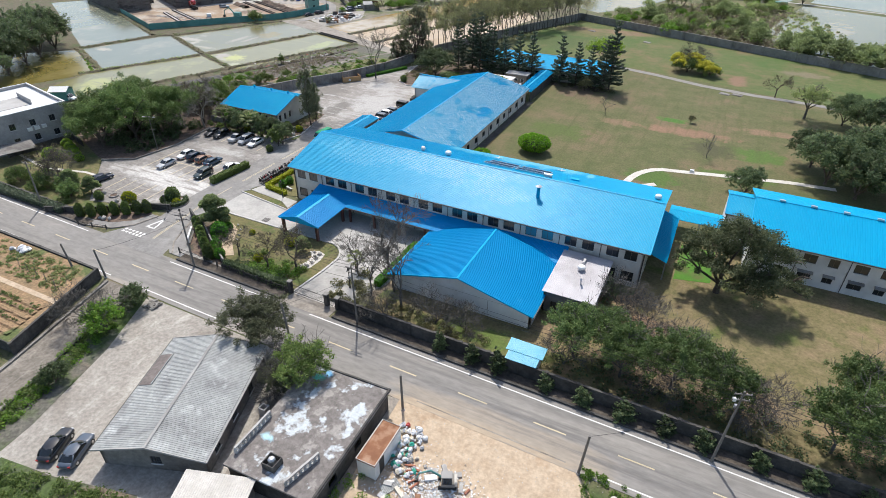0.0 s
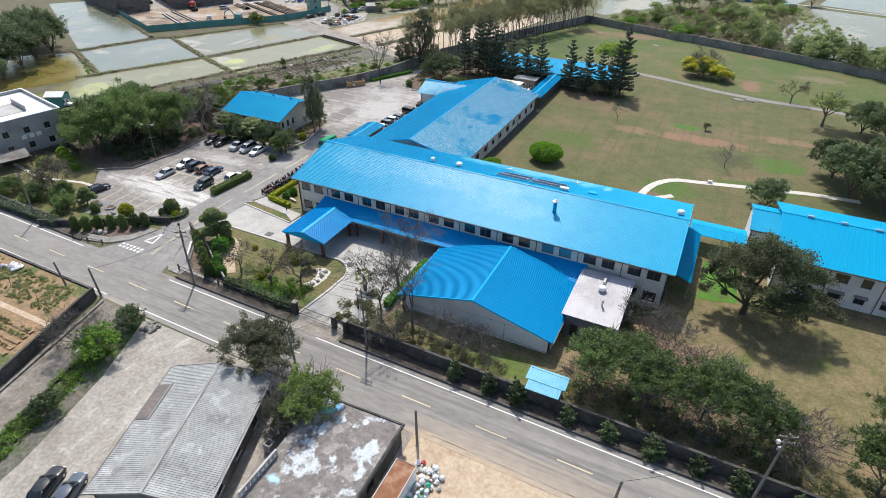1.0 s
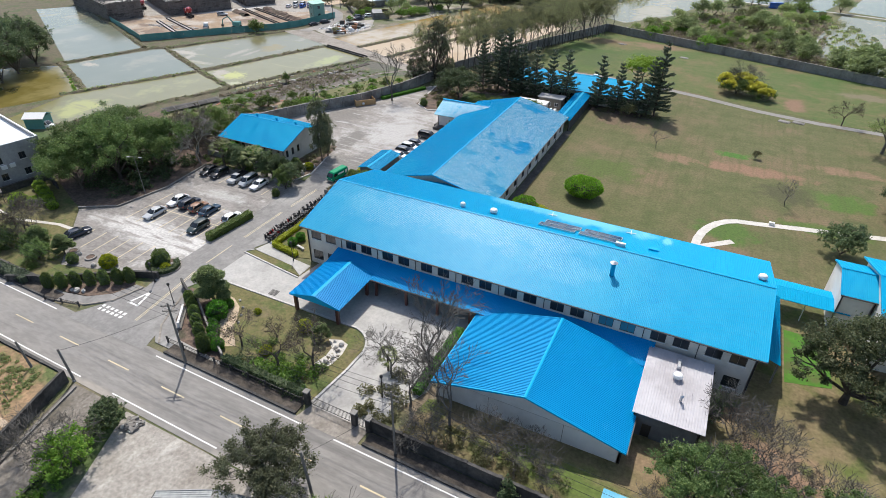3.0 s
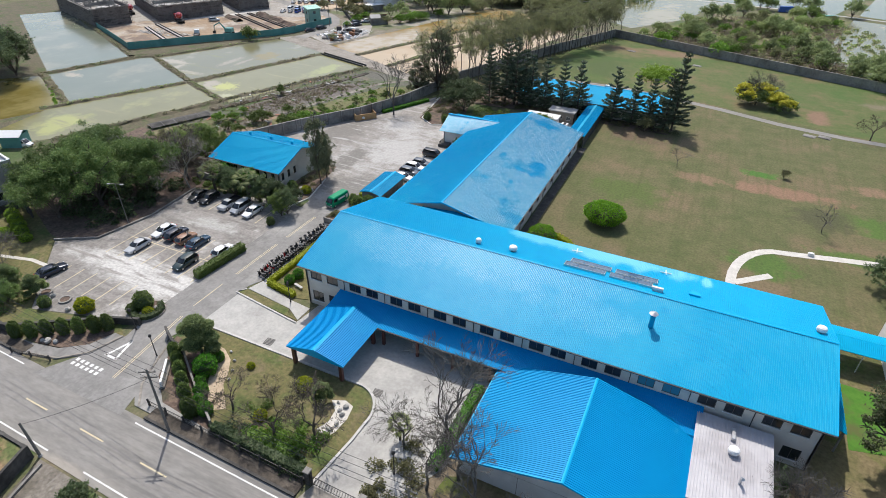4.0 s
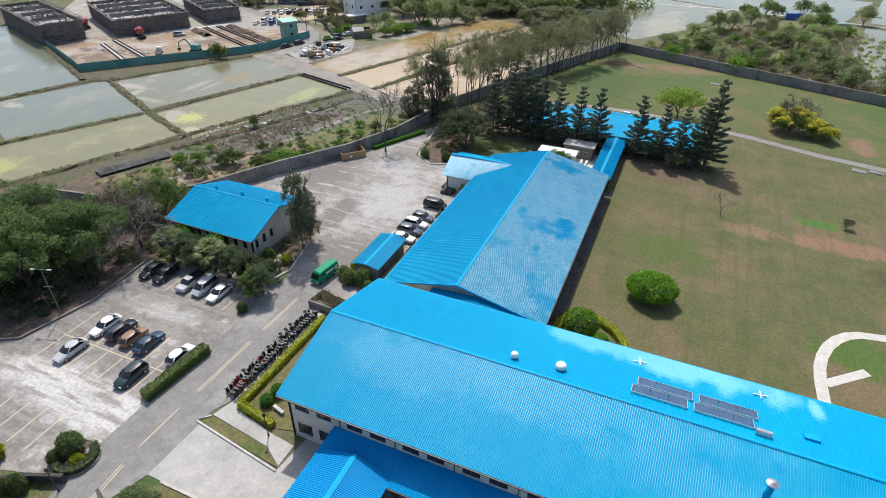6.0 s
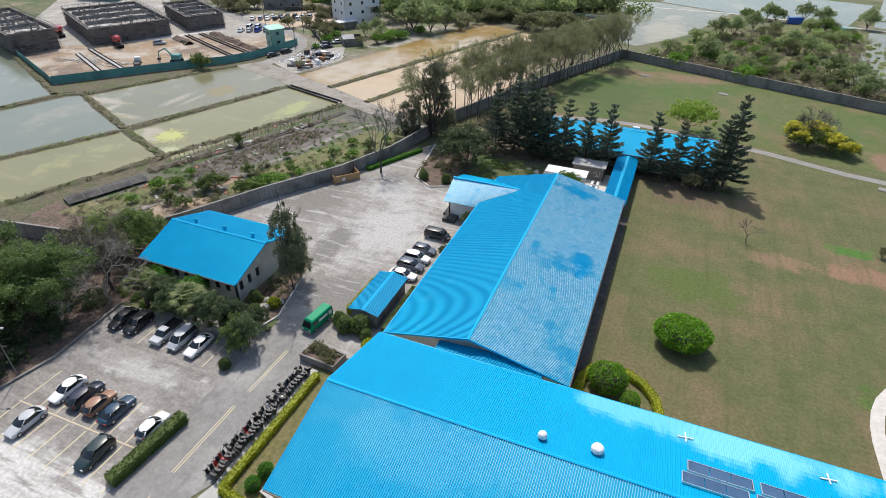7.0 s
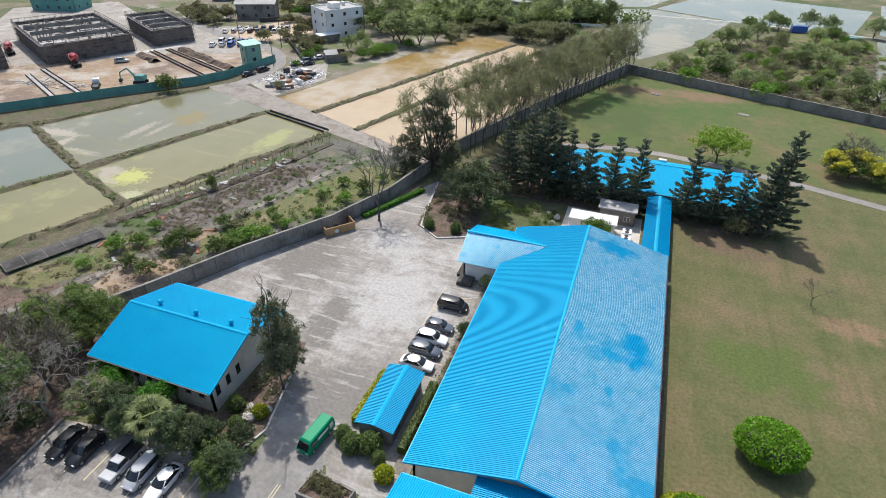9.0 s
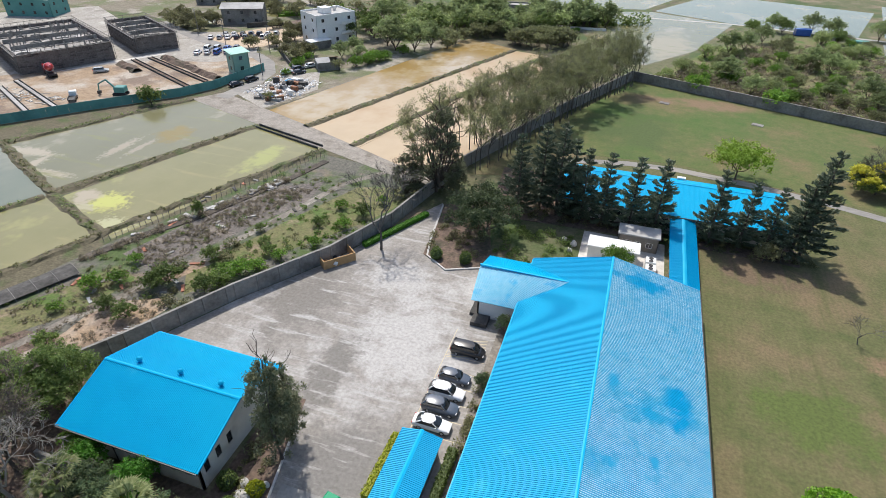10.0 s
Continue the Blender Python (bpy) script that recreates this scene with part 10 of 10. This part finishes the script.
for dx in (-1.8, 1.8):
    for sy in (-1, 1):
        part("tyre", Geo().tube((dx, sy * 0.8 - 0.12, 0.38), (dx, sy * 0.8 + 0.12, 0.38), 0.38, 0.38, 10), M_RUBBER, t)
far_spots = [("suv", P_SILVER, -220.6, 214.5, 40)]
cols = (P_WHITE, P_SILVER, P_WHITE, P_NAVY, P_GREY, P_BLACK)
for i in range(14):
    far_spots.append((rq.choice(("sedan", "suv", "hatchback")), cols[i % 6], -216 + (i % 7) * 2.9 + 2 * (i // 7), 262 + (i % 7) * 1.3 + 6.2 * (i // 7), 115))
for i in range(8):
    far_spots.append((rq.choice(("sedan", "suv", "minivan")), (P_WHITE, P_SILVER, P_BLUE, P_GREY)[i % 4], -207 + (i % 4) * 3.0, 243 + (i % 4) * 1.4 + 5.6 * (i // 4), 110))
far_spots += [("sedan", P_WHITE, -166.6, 234.6, 60), ("suv", P_NAVY, -164.8, 238.6, 60), ("sedan", P_BLACK, -163.0, 235.6, 60), ("sedan", P_WHITE, -163.0, 243.5, 60), ("suv", P_BLACK, -172.4, 224.0, 70), ("sedan", P_BLACK, -174.0, 218.4, 60)]
for s, c, x, y, a in far_spots:
    car(s, c, x, y, a + rq.uniform(-5, 5), c.name.replace("_car_paint", "").replace("_truck_paint", "").replace("_", " ") + " car parked on village ground", "cars in the village", 0.066 if y > 250 else (0.05 if x < -185 else 0.07))


def block_house(name, x, y, turn, L, D, h, storeys, wall, roof, label, win=(1.1, 1.2), group="village houses"):
    """A plain house with storeys of windows, a flat roof and a parapet."""
    t = thing(name, pose(x, y, 0.05, 0, 0, turn), label, "house", group)
    sh = h / storeys
    for ln, mm in ((L, pose(0, 0, 0)), (D, pose(L, 0, 0, 0, 0, 90)), (L, pose(L, D, 0, 0, 0, 180)), (D, pose(0, D, 0, 0, 0, -90))):
        n = max(1, int(ln / 4.6))
        oo = [(ln * (i + 0.5) / n - win[0] / 2, k * sh + 1.0, win[0], win[1]) for i in range(n) for k in range(storeys)]
        ob = part("wall", holed_wall(ln, h, oo), wall, t)
        ob.matrix_local = mm
        for xx, z, a, b in oo:
            window(t, mm @ pose(xx, 0, z), a, b, sill=False)
    part("roof", Geo().box(0.25, L - 0.25, 0.25, D - 0.25, h - 0.6, h - 0.45), roof, t)
    part("coping", Geo().strip([(0.12, 0.12), (L - 0.12, 0.12), (L - 0.12, D - 0.12), (0.12, D - 0.12)], 0.34, h, h + 0.1, True), wall, t)
    return t


wh = block_house("white_house", -173.4, 267.0, 57, 16.0, 12.0, 10.4, 3, M_WHITEM, M_CONC, "three-storey white house with dark windows and balconies")
for k in range(2):
    part("balcony", Geo().box(9.5, 15.5, -1.2, 0.0, 3.3 + 3.45 * k, 3.45 + 3.45 * k).box(9.5, 15.5, -1.2, -1.1, 3.45 + 3.45 * k, 4.3 + 3.45 * k), M_WHITEM, wh)
part("stair_hut", Geo().slab(5, 8.5, 4, 8, 9.9, 11.9), M_WHITEM, wh)
for dx in (10, 12):
    part("roof_tank", Geo().tube((dx, 8, 9.95), (dx, 8, 11.4), 0.7, 0.7, 12), M_METAL, wh)
t = thing("annex_shed", pose(-173.0, 261.5, 0.05, 0, 0, 57), "low white-roofed shed beside the white house", "shed", "village houses")
part("wall", Geo().box(0, 8, 0, 4, 0, 2.6), M_GREYW, t)
part("roof", Geo().slab(-0.3, 8.3, -0.3, 4.3, 2.6, 2.8), M_WHITEM, t)
t = thing("ruined_house", pose(-158.6, 240.0, 0.03, 0, 0, 40), "small ruined house with a broken rusty and white roof", "house", "village houses")
part("wall", Geo().strip([(0, 0), (7, 0), (7, 5), (0, 5)], 0.3, 0, 2.6, True), M_GREYW, t)
part("roof", corrugated((-0.2, -0.3, 2.6), (4.2, -0.3, 2.6), (4.2, 2.5, 3.6), (-0.2, 2.5, 3.6), 0.3, 0.03), M_CONC, t)
part("roof", corrugated((7.3, 5.3, 2.6), (2.5, 5.3, 2.6), (2.5, 2.5, 3.5), (7.3, 2.5, 3.5), 0.3, 0.03), M_RUST, t)
one("tarpaulin", Geo().dome((0, 0, 0.1), 2.4, 1.5, 0.7, 4, 10, 0.2, 5, low=-0.3), surface("blue_tarpaulin", (0.02, 0.30, 0.62), (0.04, 0.36, 0.68), 0.8, 0.5), "crumpled blue tarpaulin over scrap", "tarpaulin", "", pose(-160.6, 227.3, 0.1, 0, 0, 40))
lit = np.random.default_rng(31)
chips = np.stack([lit.uniform(-168, -152, 900), lit.uniform(213, 231, 900), lit.uniform(0.08, 0.35, 900)], 1)
tagged(new("yard_litter", leaf_mesh("yard_litter", chips, lit.uniform(0.15, 0.5, 900), BAGS[0], lit, 0.7)), "white scraps and sheeting strewn over the yard", "litter", kind="stuff")
block_house("site_office", -180.6, 227.2, 60, 5.2, 4.6, 6.2, 2, surface("pale_green_cladding", (0.22, 0.36, 0.30), (0.26, 0.40, 0.34), 0.5, 0.7), M_TEAL, "two-storey pale green site office cabin")
t = thing("site_office_roof", pose(-180.6, 227.2, 6.25, 0, 0, 60), "mint green sheet roof on the site office", "roof")
part("sheet", corrugated((-0.5, -0.5, 0.1), (5.7, -0.5, 0.1), (5.7, 5.1, 0.6), (-0.5, 5.1, 0.6), 0.3, 0.03), surface("mint_sheet", (0.30, 0.55, 0.45), (0.35, 0.6, 0.5), 0.5, 0.5), t)
block_house("grey_house", -226.0, 283.0, 25, 16.0, 11.0, 6.0, 2, M_GREYW, M_WHITEM, "grey two-storey house with a pale roof")
t = thing("grey_house_roof", pose(-226.0, 283.0, 6.1, 0, 0, 25), "pale grey sheet roof on the grey house", "roof")
part("sheet", corrugated((-0.6, -0.6, 0.05), (16.6, -0.6, 0.05), (16.6, 5.5, 1.4), (-0.6, 5.5, 1.4), 0.4, 0.03), M_CONC, t)
part("sheet", corrugated((16.6, 11.6, 0.05), (-0.6, 11.6, 0.05), (-0.6, 5.5, 1.4), (16.6, 5.5, 1.4), 0.4, 0.03), M_CONC, t)
block_house("low_house", -262.0, 312.0, 20, 22.0, 10.0, 4.0, 1, M_GREYW, M_CONC, "long low grey house among scrub")
block_house("low_house", -250.0, 330.0, 20, 18.0, 10.0, 6.0, 2, M_WALLW, M_WHITEM, "white village house among scrub")
block_house("low_house", -122.0, 336.0, 10, 12.0, 7.0, 6.4, 2, M_GREYW, M_CONC, "grey village house behind the trees")
block_house("low_house", -300.0, 318.0, 15, 24.0, 10.0, 6.5, 2, M_WALLW, M_CONC, "white village house far off")
block_house("low_house", -318.0, 262.0, 15, 20.0, 12.0, 6.5, 2, M_TEAL, M_GREYROOF, "teal-walled shed far off")
for x, y, turn, mat, lab in ((-0.6, 356.5, 10, P_BLUE, "blue steel container beside the far field"), (16.6, 342.4, 5, M_TEAL, "teal steel container beside the far field"), (-191.0, 243.0, 30, M_WHITEM, "white cargo box beside the site office")):
    t = thing("storage_container", pose(x, y, 0.03, 0, 0, turn), lab, "container", "storage containers")
    part("body", Geo().slab(-3, 3, -1.2, 1.2, 0.1, 2.6), mat, t)
    part("skid", Geo().box(-2.8, 2.8, -1.0, -0.8, -0.05, 0.1).box(-2.8, 2.8, 0.8, 1.0, -0.05, 0.1), M_DARKM, t)
for i in range(34):
    one("scrap_item", Geo().slab(-rq.uniform(0.4, 1.4), rq.uniform(0.4, 1.4), -rq.uniform(0.3, 0.9), rq.uniform(0.3, 0.9), 0, rq.uniform(0.3, 1.6)), rq.choice((M_CONC, M_GREYW, M_WHITEM, M_DARKW, M_RUST, P_BLUE if i % 9 == 0 else M_CONC)), "scrap and sheeting heaped in a yard", "scrap", "scrap in the yard", pose(rq.uniform(-166, -155), rq.uniform(211, 228), 0.07, 0, 0, rq.uniform(0, 180)))
# fence posts and planks along the allotments, channel by the track
for i in range(46):
    f = i / 45
    x, y = -144.0 + 18.4 * f, 138.4 + 44.6 * f
    t = thing("fence_post", pose(x, y, 0.02, rq.uniform(-5, 5), rq.uniform(-5, 5)), "thin leaning wire-fence post beside the paddy", "post", "paddy fence posts")
    part("stake", Geo().tube((0, 0, -0.2), (0, 0, 1.5), 0.05, 0.04, 5), M_POLE, t)
    part("wire", Geo().tube((0, 0, 1.2), (0.41, 0.99, 1.2), 0.015, 0.015, 3).tube((0, 0, 0.7), (0.41, 0.99, 0.7), 0.015, 0.015, 3), M_POLE, t)
setting("channel", Geo().strip([(-150.2, 192.6), (-129.2, 186.4)], 0.25, -0.1, 0.5).strip([(-149.8, 194.0), (-128.6, 187.8)], 0.25, -0.1, 0.5), M_DARKW, "dark concrete irrigation channel", "channel")
footpath([(-139, 107), (-135.2, 114.6), (-132.7, 121.3), (-129.9, 127.3), (-128.8, 131.7), (-125.3, 140.4), (-122.5, 148.7), (-119.6, 158), (-115.6, 172.3), (-108.6, 181.6)], 1.5, "worn grey path through the allotments", M_TRACK, 0.045)
setting("ditch_bank", Geo().strip([(-143.2, 134.0), (-139.2, 142.8), (-134.2, 151.5), (-127.0, 170.5), (-124.0, 181)], 1.7, -0.1, 0.16), M_DARKSOIL, "dark bank of earth and debris below the paddy fence", "bank")
scrub("dead_stalks", 150, [(-138, 137), (-130, 135), (-119.5, 168), (-126.5, 166)], 520, 0.45, L_REED, "grey-brown dead stalks on the fallow plot", 24, 0.12, 1.1)
scrub("dead_stalks", 151, [(-146, 112), (-124, 117), (-121, 128), (-137, 134)], 220, 0.5, L_REED, "dry stalks and litter on bare earth", 22, 0.13, 0.8)
scrub("bank_brush", 152, [(-144, 133), (-142, 132), (-125.5, 170), (-127.5, 171)], 90, 0.7, L_REED, "dry brush along the paddy fence", 60, 0.14, 1.1)
for k in range(16):
    f = rq.random()
    one("loose_board", Geo().slab(-rq.uniform(0.5, 1.3), rq.uniform(0.5, 1.3), -0.4, 0.4, 0, 0.2, 0.03), rq.choice((M_CONC, M_GREYW, M_KERB)), "pale slab lying on the ditch bank", "board", "slabs on the bank", pose(-141.0 + 13.6 * f + rq.uniform(-0.6, 0.6), 140.0 + 30 * f, 0.15, rq.uniform(-6, 6), rq.uniform(-6, 6), rq.uniform(0, 180)))
for i in range(30):
    one("loose_board", Geo().slab(-rq.uniform(0.5, 1.2), rq.uniform(0.5, 1.2), -0.25, 0.25, 0, 0.15, 0.02), rq.choice((M_CONC, M_GREYW, M_GREYW, M_DARKW, M_TERRA)), "weathered board lying in the allotments", "board", "allotment boards", pose(-142 + 20 * rq.random() + rq.uniform(-2, 6), 122 + 46 * rq.random(), 0.03, 0, 0, rq.uniform(0, 180)))
footpath([(-60, 366), (-27, 367.5), (30, 357.5), (90, 340)], 2.0, "pale field road between far paddies", M_DRIVE, 0.06)
footpath([(-60, 382), (-40, 440)], 1.4, "pale dike between far paddies", M_DIKE, 0.05)
place(leafy_tree("bank_tree", 96, 7.0, 4.5, L_MID, 2400, 0.34, 0.2, "leafy tree on the field bank", low=0.1), [(-185.5, 196.5, 0, 0.72), (-152, 292, 0, 1.1), (-140, 300, 50, 1.2), (-160, 286, 100, 1.3), (-130, 306, 150, 1.1), (-168, 296, 10, 1.2), (-146, 312, 60, 1.3), (-118, 314, 20, 1.2), (-8, 357, 0, 0.9), (-100, 318, 100, 1.2), (-180, 300, 10, 1.2), (-20, 352, 40, 0.8), (10, 346, 30, 0.8), (-128, 322, 0, 1.2)], "trees on the field banks")
far_cypress = leafy_tree("far_cypress", 100, 5.0, 1.5, L_DARK, 700, 0.3, 0.12, "dark trimmed tree before the far paddy", low=0.05)
place(far_cypress, [(-94.4 + 2.6 * i, 335.4 + 0.3 * i, 30 * i, 1.25 if i < 2 else 0.95) for i in range(6)], "row of trimmed trees")
setting("wall_far_field", Geo().strip([(-96, 331.6), (-77, 333.0)], 0.5, -0.1, 0.9), M_WHITEM, "low white wall before the far paddy", "wall")
for k in range(3):
    hedge("green_netting", [(-219 + 2.6 * k, 312 - 3.6 * k), (-211 + 2.6 * k, 318.5 - 3.6 * k)], 1.6, 0.9, L_BRIGHT, "bright green netted vegetable bed in the village", 160 + k, 6, 0.3)
hedge("green_netting", [(-95, 316), (-88, 330)], 2.0, 1.0, L_BRIGHT, "bright green netted vegetable bed", 97, 6, 0.3)

t = thing("net_shelter", pose(-147.6, 116.6, 0, 0, 0, 67), "low dark net shelter on pale posts beside the paddy", "shelter")
part("net", Geo().add([(0, -1.9, 0.5), (15, -1.9, 0.5), (15, 0, 0.8), (0, 0, 0.8), (0, 1.9, 0.5), (15, 1.9, 0.5)], [(0, 1, 2, 3), (3, 2, 5, 4)]), M_DARKW, t)
for k in range(6):
    part("hoop", Geo().pipe([(k * 3, -1.9, 0), (k * 3, -1.9, 0.52), (k * 3, 0, 0.83), (k * 3, 1.9, 0.52), (k * 3, 1.9, 0)], 0.04, 5), M_GREYW, t)
for k in range(16):
    one("fence_plank", Geo().slab(-1.1, 1.1, -0.12, 0.12, 0, 0.08, 0.02), M_CONC, "weathered plank stacked along the boundary wall", "plank", "planks by the wall", pose(-125.0 + 0.16 * k + rq.uniform(-0.2, 0.2), 115.6 + 0.5 * k, 0.03 + 0.02 * (k % 3), 0, 0, 10 + rq.uniform(-14, 14)))
patch("dug_earth", [(-133.4, 112.5), (-131.2, 118.6), (-131.4, 123.6), (-129.2, 126.6), (-124.2, 129.2), (-121.4, 127.6), (-122.6, 122.6), (-125, 117.6), (-128, 112)], M_EARTH, "patch of bare orange earth", "ground", 0.038)
patch("dug_earth", [(-128.6, 131.2), (-125.6, 133), (-122.6, 139.4), (-124.4, 139.8)], M_EARTH, "strip of bare orange earth beside the path", "ground", 0.039)
place(leafy_tree("field_bush", 98, 2.4, 1.5, L_MID, 1300, 0.14, 0.06, "round green bush in the allotments", low=0.05, category="bush"), [(-125.6, 123.9, 0, 1.2), (-123.4, 140.4, 50, 1.1), (-134.8, 151.6, 90, 0.8, 1.4), (-125.6, 132.6, 10, 1.6), (-127.2, 130.8, 60, 1.2), (-119.0, 132.8, 120, 1.3), (-117.6, 134.6, 0, 1.2), (-115.4, 145.0, 30, 0.9), (-129.6, 124.6, 80, 1.0), (-131.0, 115.6, 20, 1.1), (-106, 162, 80, 1.2), (-121.0, 150.8, 15, 0.7), (-117.8, 147.6, 45, 0.7), (-112.4, 156.0, 75, 0.8)], "allotment bushes")
place(leafy_tree("lime_field_bush", 99, 1.9, 1.4, L_BRIGHT, 900, 0.15, 0.05, "bright green low bush in the allotments", low=0.05, category="bush"), [(-135.6, 127.6, 0, 1.3), (-133.0, 130.2, 40, 1.1), (-116.4, 138.2, 90, 1.4), (-118.4, 136.0, 10, 1.2), (-114.8, 140.4, 60, 1.0), (-113.0, 144.2, 120, 0.9), (-109.6, 150.0, 0, 0.9), (-134.4, 135.4, 30, 0.9), (-136.2, 121.6, 80, 0.8), (-107.6, 157.0, 20, 1.0), (-111.2, 163.0, 55, 0.9), (-104.4, 167.4, 15, 0.9)], "lime allotment bushes")
for k, (x, y, h) in enumerate(((-185.0, 253.4, 9.5), (-172.6, 230.0, 9.0), (-204.0, 254.6, 9.5), (-163.8, 279.0, 9.0), (-224.4, 265.6, 9.5))):
    utility_pole(x, y, h, (0, 0), "dark utility pole in the village", 1, 0.16, 30 * k)
place(leafy_tree("village_tree", 155, 6.5, 3.6, L_OLIVE, 2200, 0.26, 0.18, "dusty olive tree among village houses", low=0.08, twigs=1), scattered([(-248, 272), (-224, 270), (-226, 282), (-246, 284)], 14, 0.6, 1.0) + scattered([(-214, 284), (-204, 292), (-188, 284), (-186, 279)], 9, 0.5, 0.8) + scattered([(-196, 254), (-186, 258), (-181, 272), (-186, 274)], 8, 0.5, 0.8) + scattered([(-180, 250), (-168, 246), (-166, 258), (-176, 256)], 8, 0.5, 0.85) + scattered([(-240, 300), (-205, 300), (-200, 335), (-245, 335)], 16, 0.7, 1.2), "village trees")
